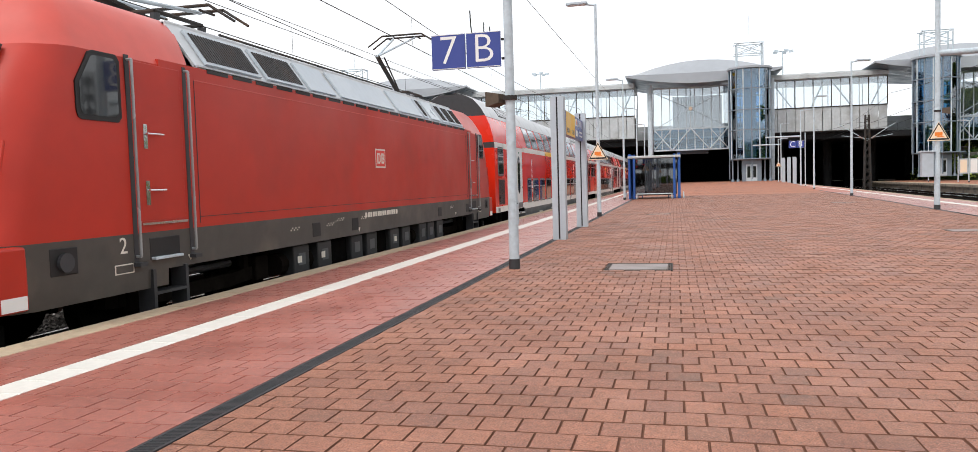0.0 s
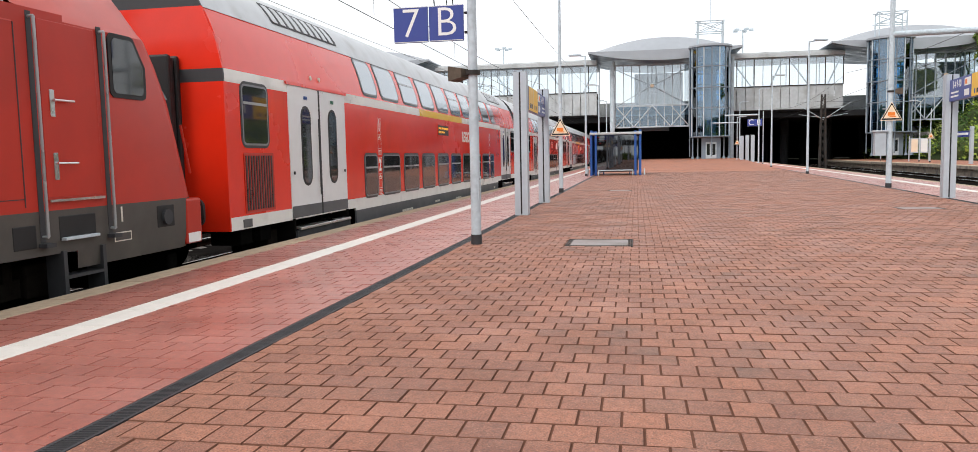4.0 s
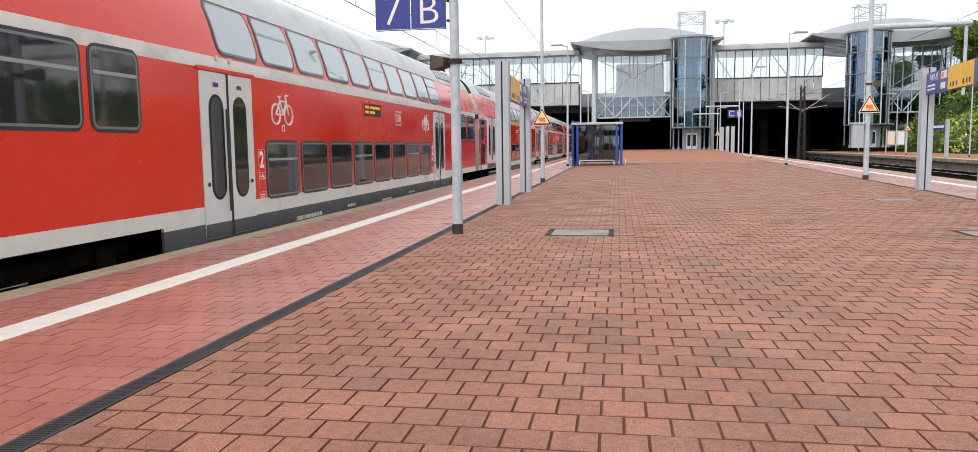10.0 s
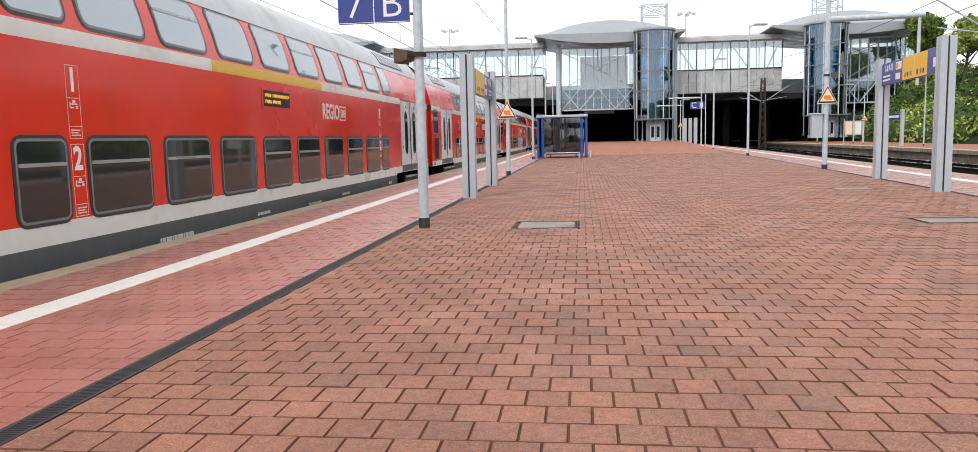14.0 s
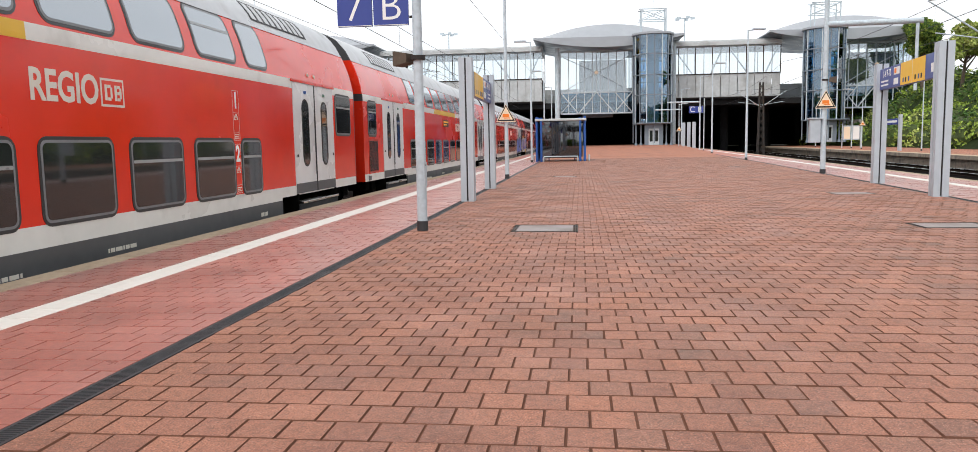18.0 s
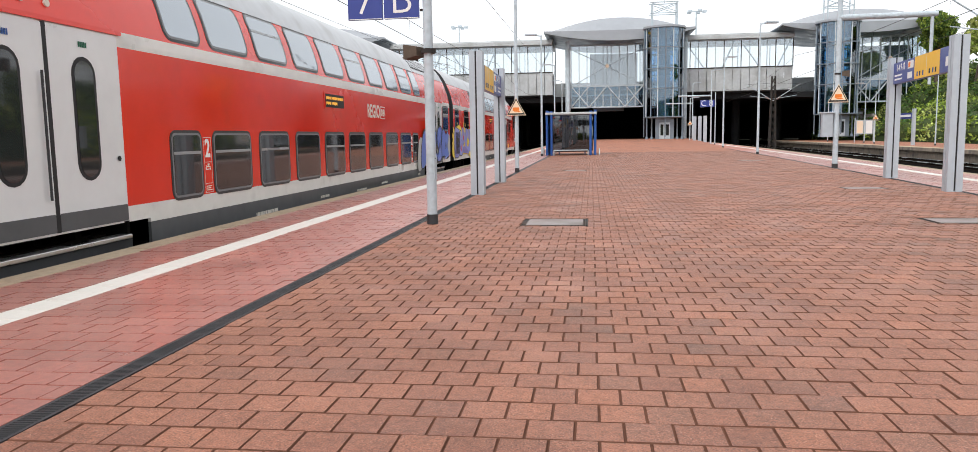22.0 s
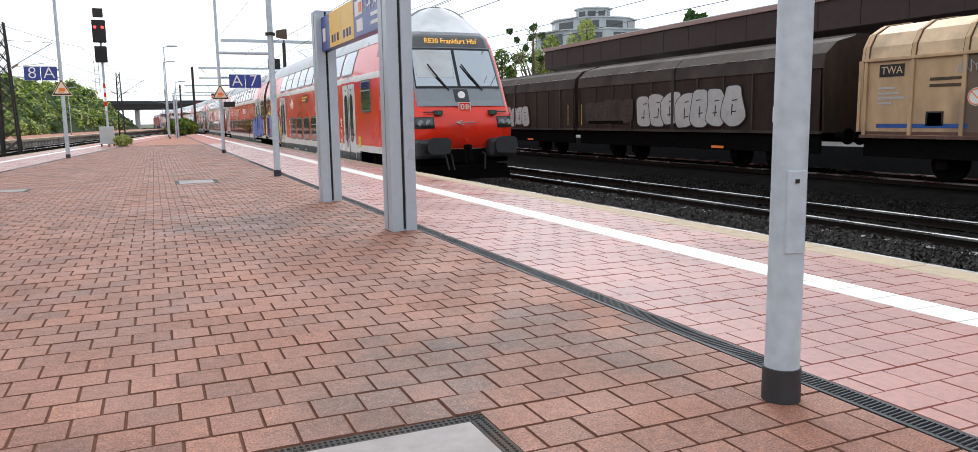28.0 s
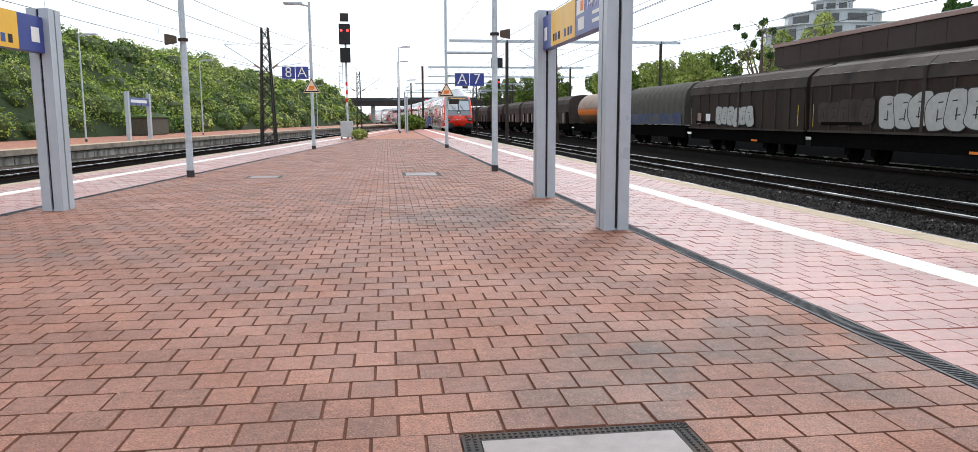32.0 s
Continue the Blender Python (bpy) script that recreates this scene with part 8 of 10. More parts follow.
for k, (mt, pts) in enumerate((("sprayblue", [(3.6, 1.2), (3.75, 1.65), (4.3, 1.85), (4.5, 1.2)]), ("tagyellow", [(3.72, 1.2), (3.85, 1.58), (4.25, 1.72), (4.4, 1.2)]), ("sprayblue", [(4.7, 2.0), (5.0, 2.25), (5.5, 2.22), (5.7, 1.95)]), ("tagyellow", [(4.75, 1.95), (5.05, 2.12), (5.5, 2.1), (5.6, 1.9)]), ("tagyellow", [(6.2, 2.05), (6.4, 2.3), (6.75, 2.25), (6.9, 2.0)]),
                               ("sprayblue", [(7.1, 1.2), (7.2, 1.9), (7.6, 1.85), (7.8, 1.62), (8.15, 1.55), (8.25, 1.2)]), ("tagyellow", [(7.25, 1.2), (7.3, 1.75), (7.6, 1.75), (7.75, 1.5), (8.08, 1.42), (8.14, 1.2)]))):
    paint(t, "paint_cloud", pts, mt, 1.468 + 0.0006 * k, n=2)
body = [(4.35, 1.22), (4.2, 1.6), (4.1, 1.95), (4.6, 2.02), (4.9, 1.85), (5.3, 2.05), (5.55, 1.85), (5.8, 2.12), (6.1, 2.2), (6.3, 1.95), (6.6, 2.2), (7.05, 2.18), (7.1, 1.9), (7.3, 1.6), (7.45, 1.22)]
paint(t, "tag_outline", grown(body, 0.05), "tagwhite", 1.4745, "blue and green sprayed letters with a pale edge")
paint(t, "tag_body", body, "sprayblue", 1.476)
lettering("tag_letters", "PABIS", 0.95, "spraygreen", t, facing(1, 1.479, 5.75, 1.66), depth=0.001, offset=0.05, xscale=1.12)
lettering("tag_fill", "PABIS", 0.95, "tagsea", t, facing(1, 1.4815, 5.75, 1.62), depth=0.001, offset=-0.01, xscale=1.12)
scribble(t, 8.7, 1.75, 1.0, 0.6, "sprayblue", 1.472, 3, 0.03, "small blue scribble")
scribble(t, 2.7, 2.5, 0.9, 0.35, "tagwhite", 1.472, 5, 0.012)
stroke(t, "tag_line", [(9.55, 0.93), (9.31, 0.82), (9.58, 0.74), (9.34, 0.67)], 0.05, 0.03, "tagwhite", 1.356, "pale sprayed scribble on the frame")
stroke(t, "tag_line", [(9.58, 0.67), (9.66, 0.94), (9.75, 0.67), (9.61, 0.80)], 0.045, 0.03, "tagwhite", 1.357)
stroke(t, "tag_line", [(9.78, 0.67), (9.81, 0.93), (9.92, 0.69), (9.95, 0.94)], 0.045, 0.03, "tagwhite", 1.358)
stroke(t, "tag_line", [(10.16, 0.93), (10.01, 0.90), (9.99, 0.66), (10.19, 0.62), (10.23, 0.86), (10.13, 0.94)], 0.04, 0.04, "tagwhite", 1.356)
stroke(t, "tag_line", [(10.07, 0.85), (10.12, 0.88), (10.11, 0.70)], 0.04, 0.03, "tagwhite", 1.3572)
placards(t, 1.405, [("pale_patch", 8.95, 1.95, 0.42, 0.9, "tanroof")])
paint(t, "pale_patch", [(8.9, 1.3), (8.95, 1.9), (9.3, 2.0), (9.35, 1.3)], "tanroof", 1.4025)
paint(t, "pale_patch", [(9.85, 1.3), (10.1, 2.0), (9.8, 2.8), (10.3, 2.8), (10.4, 1.3)], "tanroof", 1.4025)

# dark wagons
for y, L, seed, word, pos in ((-29.1, 13.4, 1, "WEBS", 7.9), (-41.35, 12.1, 2, "GIRPL", 5.4)):
    t = freight("sliding_wall_wagon", "sooty dark sliding-wall wagon with silver graffiti", y)
    wagon_base(t, L, (2.3, 3.9, L - 3.9, L - 2.3))
    n = 10
    pw = (L - 0.4) / n
    for k in range(n):
        u = 0.2 + pw * k
        part("wall_panel", boxes((1.33, 1.38, u + 0.01, u + pw - 0.01, 1.2, 2.9)), "wagondark", t)
        part("wall_rib", boxes((1.38, 1.42, u - 0.03, u + 0.03, 1.2, 2.9)), "wagonroof", t)
    part("far_wall", boxes((-1.38, -1.33, 0.2, L - 0.2, 1.2, 2.9)), "wagondark", t)
    arc = [(1.42, 2.9), (1.36, 3.3), (1.0, 3.62), (0.35, 3.78), (0.3, 3.84), (-0.3, 3.84), (-0.35, 3.78), (-1.0, 3.62), (-1.36, 3.3), (-1.42, 2.9)]
    for a, b in ((0.1, L / 2 - 0.02), (L / 2 + 0.02, L - 0.1)):
        bm = bmesh.new()
        prism(bm, arc, "y", a, b)
        part("sliding_roof", bm, "wagonroof", t, "dark sliding roof hood")
    part("mid_bow", boxes((1.3, 1.45, L / 2 - 0.08, L / 2 + 0.08, 1.2, 3.3), bevel=0.02), "wagonroof", t)
    for u0, u1 in ((0.06, 0.12), (L - 0.12, L - 0.06)):
        bm = bmesh.new()
        prism(bm, [(1.36, 1.15), *arc, (-1.36, 1.15)], "y", u0, u1)
        part("end_wall", bm, "wagondark", t)
    for k in range(14):
        part("roof_seam", boxes((1.14, 1.4, 0.5 + (L - 1) / 14 * k, 0.9 + (L - 1) / 14 * k, 3.315, 3.33)), "tagwhite", t)
    part("bottom_rail", boxes((1.36, 1.46, 0.1, L - 0.1, 1.12, 1.2)), "wagonroof", t)
    if seed == 1:
        bubbles(t, 4.6, 10.2, 1.28, 2.55, 7, "tagwhite", "black", 1.43, 4, "pale sprayed bubble shapes on the dark wall")
    else:
        bubbles(t, 3.6, 7.6, 1.3, 2.2, 6, "tagwhite", "black", 1.43, 6, "pale sprayed bubble shapes on the dark wall")
    placards(t, 1.425, [("label_sheet", L - 1.9 if seed == 1 else 2.3, 1.45, 0.55, 0.45, "white"), ("rust_plate", L - 1.2 if seed == 1 else 1.2, 1.35, 0.5, 0.6, "copper"), ("orange_plate", L - 4.6, 0.62, 0.6, 0.08, "orange"), ("rust_patch", 1.0, 1.4, 2.6, 0.12, "bogie")])
    if seed == 1:
        bubbles(t, 0.8, 4.2, 1.45, 2.4, 5, "wagonroof", "wagondark", 1.422, 7, "faded overpainted shapes")
        no_entry_badge(t, 1.425, L - 0.9, 2.15, 0.17)
    for u in (0.5, L - 0.5):
        part("yellow_lever", rods(((1.48, u, 1.35), (1.48, u, 2.2), 0.01)), "tagyellow", t)

# hood wagon under a tarpaulin, a tank wagon and further covered wagons
t = freight("tarpaulin_wagon", "long wagon under a grey tarpaulin with worn blue foot", -53.4)
wagon_base(t, 11.6, (1.8, 3.4, 8.2, 9.8))
arc = [(1.42, 1.3), (1.42, 2.6), (1.3, 3.2), (0.95, 3.6), (0.4, 3.78), (-0.4, 3.78), (-0.95, 3.6), (-1.3, 3.2), (-1.42, 2.6), (-1.42, 1.3)]
bm = bmesh.new()
secs = []
for k in range(49):
    u = 0.3 + 11.0 * k / 48
    s = (1.0, 0.983, 0.962, 0.978)[k % 4]
    secs.append([(x * s, u, 1.3 + (z - 1.3) * s) for x, z in arc])
loft(bm, secs)
part("tarpaulin", bm, "tarp", t, "sagging grey-green tarpaulin", smooth=True)
part("blue_foot", boxes((1.425, 1.432, 0.6, 10.9, 1.3, 1.95)), "tarpblue", t, "worn blue painted strip")
t = freight("tank_wagon", "rusty brown tank wagon with an orange band", -68.5)
wagon_base(t, 13.0, (1.8, 3.4, 9.6, 11.2))
bm = bmesh.new()
loft(bm, [[(r * math.cos(a), u, 2.45 + r * math.sin(a)) for a in [q * math.tau / 24 for q in range(24)]] for u, r in ((0.7, 0.5), (0.8, 0.95), (1.1, 1.25), (1.5, 1.32), (11.5, 1.32), (11.9, 1.25), (12.2, 0.95), (12.3, 0.5))])
part("tank_shell", bm, "tank", t, smooth=True)
bm = bmesh.new()
loft(bm, [[(1.33 * math.cos(a), u, 2.45 + 1.33 * math.sin(a)) for a in [radians(-22 + 3 * q) for q in range(8)]] for u in (1.5, 11.5)], close_ring=False)
part("orange_band", bm, "orange", t)
part("end_plate", boxes((0.6, 1.3, 12.35, 12.4, 1.9, 2.9)), "white", t, "pale number board as a plain plate")
for k in range(12):
    L = 12.4
    t = freight("covered_wagon", "weathered brown covered wagon with pale stripes", -82.5 - 13.4 * k)
    y = -82.5 - 13.4 * k
    t.matrix_basis = pose(XF + far_bend(y), y, RAIL)
    wagon_base(t, L, (2.0, 3.6, 8.8, 10.4))
    for j in range(9):
        part("wall_panel", boxes((1.33, 1.38, 0.2 + j * 1.333, 1.5 + j * 1.333, 1.2, 3.0)), ("wagondark", "tandark", "bogie")[(j + k) % 3], t)
        if k < 3 and j % 2:
            part("pale_streak", boxes((1.381, 1.388, 0.4 + j * 1.333, 0.75 + j * 1.333, 1.3, 2.2)), "tagwhite", t)
    bm = bmesh.new()
    prism(bm, [(1.42, 3.0), (1.3, 3.4), (0.9, 3.7), (0, 3.85), (-0.9, 3.7), (-1.3, 3.4), (-1.42, 3.0), (-1.38, 1.2), (1.32, 1.2)], "y", 0.1, L - 0.1)
    part("body", bm, "wagonroof", t)


def container_flat(y, L):
    t = freight("container_wagon", "dark fish-bellied container flat wagon with yellow latches", y)
    wagon_base(t, L, (1.6, 3.4, L - 3.4, L - 1.6), deck=1.1)
    for x in (1.3, -1.36):
        bm = bmesh.new()
        prism(bm, [(0.2, 1.12), (4.4, 1.12), (4.4, 0.9), (5.8, 0.5), (L - 5.8, 0.5), (L - 4.4, 0.9), (L - 4.4, 1.12), (L - 0.2, 1.12), (L - 0.2, 0.85), (L - 4.3, 0.82), (L - 5.8, 0.42), (5.8, 0.42), (4.3, 0.82), (0.2, 0.85)], "x", x, x + 0.06)
        part("belly_girder", bm, "under", t)
    part("girder_web", boxes((1.3, 1.34, 4.6, L - 4.6, 0.5, 1.1)), "under", t)
    for k, u in enumerate((1.2, 4.3, 7.6, 7.95, L / 2 + 3.6, L / 2 + 4.0, L - 3.0)):
        part("yellow_latch", boxes((1.34, 1.44, u, u + 0.2, 0.98, 1.16), bevel=0.01), "tagyellow", t)
    for u in (6.0, 8.4, 12.0):
        part("data_bar", boxes(*[(1.362, 1.366, u + 0.02 * k, u + 0.7 - 0.05 * k, 0.65 + 0.09 * k, 0.69 + 0.09 * k) for k in range(3)]), "tagwhite", t)
    bm = bmesh.new()
    pts = [(1.42, L / 2 + 2.6 + 0.22 * math.cos(q * math.tau / 16), 0.8 + 0.22 * math.sin(q * math.tau / 16)) for q in range(16)]
    for a, b in zip(pts, pts[1:] + pts[:1]):
        rod(bm, a, b, 0.02, seg=5, caps=False)
    rod(bm, pts[0], pts[8], 0.015, seg=5)
    rod(bm, pts[4], pts[12], 0.015, seg=5)
    part("brake_wheel", bm, "tagyellow", t)
    return t


def tank_container(y, L, label):
    """ISO tank: steel frame with corner posts and braces, ribbed barrel, walkway, ladder and hazard plates."""
    t = thing("tank_container", label, "tank container", pose(XF, y, RAIL + 1.17), group="tank containers on the flat wagon")
    H, W = 2.4, 1.22
    for u in (0, L):
        for x in (-W, W):
            part("corner_post", boxes((x - 0.06, x + 0.06, u - 0.06, u + 0.06, 0, H), bevel=0.01), "tank", t)
        for z in (0.06, H - 0.06):
            part("end_beam", boxes((-W, W, u - 0.05, u + 0.05, z - 0.05, z + 0.05)), "tank", t)
        for s in (-1, 1):
            d = 0.55 if u == 0 else -0.55
            part("end_brace", rods(((s * W, u, H - 0.5), (s * (W - 0.5), u, H - 0.06), 0.04), ((s * W, u, 0.4), (s * (W - 0.5), u, 0.06), 0.04)), "tank", t)
            part("saddle_brace", rods(((s * W, u + d * 0.05, 0.06), (s * W, u + d * 2.0, 0.45), 0.035)), "tank", t)
    for x in (-W, W):
        part("top_rail", boxes((x - 0.04, x + 0.04, 0, L, H - 0.1, H)), "tank", t)
        part("bottom_rail", boxes((x - 0.04, x + 0.04, 0, 1.2, 0, 0.1), (x - 0.04, x + 0.04, L - 1.2, L, 0, 0.1)), "tank", t)
    bm = bmesh.new()
    n = 28
    loft(bm, [[(r * math.cos(a), u, 1.22 + r * math.sin(a)) for a in [q * math.tau / n for q in range(n)]] for u, r in ((0.2, 0.35), (0.25, 0.75), (0.42, 1.02), (0.75, 1.13), (L - 0.75, 1.13), (L - 0.42, 1.02), (L - 0.25, 0.75), (L - 0.2, 0.35))])
    part("barrel", bm, "tank", t, "dusty brown tank barrel", smooth=True)
    for u in (0.8, L * 0.35, L * 0.65, L - 0.8):
        bm = bmesh.new()
        loft(bm, [[(1.15 * math.cos(a), u + d, 1.22 + 1.15 * math.sin(a)) for a in [q * math.tau / n for q in range(n)]] for d in (-0.04, 0.04)])
        part("hoop", bm, "tank", t)
    part("walkway", boxes((0.4, 0.95, 0.3, L - 0.3, H - 0.04, H)), "galv", t)
    part("ladder", rods(((W - 0.15, -0.08, 0.2), (W - 0.15, -0.08, H - 0.1), 0.02), ((W - 0.55, -0.08, 0.2), (W - 0.55, -0.08, H - 0.1), 0.02), *[((W - 0.55, -0.08, 0.3 + 0.28 * k), (W - 0.15, -0.08, 0.3 + 0.28 * k), 0.016) for k in range(8)]), "steel", t)
    v = part("valve_box", boxes((1.0, 1.2, L * 0.5, L * 0.5 + 1.25, 0.12, 0.72), bevel=0.02), "tank", t, "brown valve cabinet with a dark opening")
    part("valve_opening", boxes((1.2, 1.206, L * 0.5 + 0.1, L * 0.5 + 1.15, 0.2, 0.62)), "black", v)
    for u0 in (0.35, L * 0.5 + 1.4):
        hz = part("hazard_board", boxes((1.2, 1.215, u0, u0 + 1.05, 0.2, 0.6)), "steel", t, "board with orange, yellow and white hazard plates")
        part("hazard_plate", boxes((1.215, 1.22, u0 + 0.02, u0 + 0.34, 0.24, 0.38), (1.215, 1.22, u0 + 0.02, u0 + 0.34, 0.41, 0.55)), "orange", hz)
        for k, mt in ((0, "tagyellow"), (1, "white")):
            c = u0 + 0.55 + 0.34 * k
            bm = bmesh.new()
            prism(bm, [(c - 0.17, 0.4), (c, 0.22), (c + 0.17, 0.4), (c, 0.58)], "x", 1.215, 1.221)
            part("hazard_diamond", bm, mt, hz)
            bm = bmesh.new()
            prism(bm, [(c - 0.05, 0.4), (c, 0.35), (c + 0.05, 0.4), (c, 0.48)], "x", 1.221, 1.224)
            part("diamond_mark", bm, "black", hz)
    for u, z, w, h, mt in ((L * 0.68, 1.75, 0.35, 0.25, "white"), (L * 0.82, 1.5, 0.35, 0.22, "white"), (L * 0.68, 1.3, 0.4, 0.06, "cream"), (L * 0.84, 1.05, 0.3, 0.3, "cream"), (0.35, 1.75, 0.2, 0.25, "cream"), (0.9, 0.75, 0.3, 0.08, "cream")):
        part("label_sheet", boxes((1.135, 1.145, u, u + w, z, z + h)), mt, t)
    return t


container_flat(7.9, 18.6)
tank_container(8.9, 7.1, "brown tank container in a steel frame on the flat wagon")
tc = tank_container(17.1, 7.9, "brown tank container with a pale green panel")
part("green_panel", boxes((1.136, 1.146, 3.3, 5.2, 1.0, 1.55)), "tagwhite", tc)
t = freight("gas_tank_wagon", "large off-white gas tank wagon with an orange band", 26.2)
wagon_base(t, 16.0, (1.6, 3.4, 12.6, 14.4))
n = 32
bm = bmesh.new()
loft(bm, [[(r * math.cos(a), u, 2.7 + r * math.sin(a)) for a in [q * math.tau / n for q in range(n)]] for u, r in ((0.3, 0.4), (0.4, 0.85), (0.7, 1.25), (1.2, 1.45), (1.9, 1.5), (14.1, 1.5), (14.8, 1.45), (15.3, 1.25), (15.6, 0.85), (15.7, 0.4))])
part("tank_shell", bm, "tankwhite", t, "off-white pressure tank", smooth=True)
bm = bmesh.new()
loft(bm, [[(1.51 * math.cos(a), u, 2.7 + 1.51 * math.sin(a)) for a in [radians(2 + 2 * q) for q in range(8)]] for u in (1.3, 14.7)], close_ring=False)
part("orange_band", bm, "orange", t, "orange band round the tank")
part("manhole_lid", rods(((1.25, 1.3, 2.3), (1.4, 1.15, 2.3), 0.3), seg=18), "galv", t)
part("company_mark", boxes((1.47, 1.48, 6.6, 6.9, 3.15, 3.5), (1.47, 1.48, 7.0, 7.25, 3.15, 3.5), (1.47, 1.48, 7.35, 7.6, 3.15, 3.5)), "sprayblue", t, "blue company mark as plain bars")
for u in (2.6, 13.4):
    part("saddle", boxes((-1.2, 1.2, u - 0.3, u + 0.3, 1.15, 1.7), bevel=0.03), "tankwhite", t)
for k in range(4):
    t = freight("covered_wagon", "brown covered wagon standing before the station hall", 43.5 + 13.4 * k)
    wagon_base(t, 12.4, (2.0, 3.6, 8.8, 10.4))
    bm = bmesh.new()
    prism(bm, [(1.42, 3.0), (1.3, 3.4), (0.9, 3.7), (0, 3.85), (-0.9, 3.7), (-1.3, 3.4), (-1.42, 3.0), (-1.38, 1.2), (1.38, 1.2)], "y", 0.1, 12.3)
    part("body", bm, "tandark", t)

# ---- station hall: glazed bridge over the tracks, shell roofs, lift towers ----
YB = 102.0


def bridge(x0, x1):
    """A stretch of glazed footbridge: roof slab, mullioned glass, clad parapet and trusses."""
    b = thing("glazed_footbridge", "long glazed footbridge with pale panels above the tracks", "footbridge", group="footbridge stretches")
    part("roof_slab", boxes((x0, x1, YB - 0.6, YB + 9.0, 12.85, 13.35), (x0, x1, YB + 0.2, YB + 8.0, 13.35, 13.6), bevel=0.02), "clad", b, "pale flat roof")
    part("floor_slab", boxes((x0, x1, YB, YB + 8.4, 8.9, 9.25)), "concrete", b)
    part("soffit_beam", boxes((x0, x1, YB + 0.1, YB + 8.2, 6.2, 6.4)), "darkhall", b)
    n = max(1, round((x1 - x0) / 1.05))
    w = (x1 - x0) / n
    for k in range(n):
        xa = x0 + w * k
        part("parapet_panel", boxes((xa + 0.03, xa + w - 0.03, YB - 0.06, YB + 0.0, 6.42, 9.28), bevel=0.01), "clad", b)
        part("pane", boxes((xa + 0.04, xa + w - 0.04, YB + 0.02, YB + 0.035, 9.4, 12.8)), "glass", b)
    for k in range(n + 1):
        xa = x0 + w * k
        part("mullion", boxes((xa - 0.04, xa + 0.04, YB - 0.1, YB + 0.06, 9.3, 12.85)), "steel" if k % 2 else "galv", b)
        if k % 4 == 0:
            part("back_mullion", boxes((xa - 0.05, xa + 0.05, YB + 8.0, YB + 8.12, 9.3, 12.85)), "galv", b)
    part("sill_rail", boxes((x0, x1, YB - 0.14, YB + 0.04, 9.28, 9.4)), "steel", b)
    part("head_rail", boxes((x0, x1, YB - 0.14, YB + 0.04, 12.7, 12.85)), "galv", b)
    part("foot_rail", boxes((x0, x1, YB - 0.1, YB + 0.04, 6.34, 6.44)), "steel", b)
    part("back_parapet", boxes((x0, x1, YB + 8.1, YB + 8.2, 6.42, 9.4)), "clad", b)
    m = max(1, round((x1 - x0) / 8.4))
    for k in range(m):
        xa, xb = x0 + (x1 - x0) * k / m, x0 + (x1 - x0) * (k + 1) / m
        part("brace", rods(((xa + 0.5, YB + 0.5, 12.7), (xa + (xb - xa) * 0.42, YB + 0.5, 9.4), 0.09)), "galv", b)
        part("brace", rods(((xb - 0.2, YB + 0.5, 12.7), (xb - (xb - xa) * 0.25, YB + 0.5, 9.4), 0.09)), "galv", b)
    return b


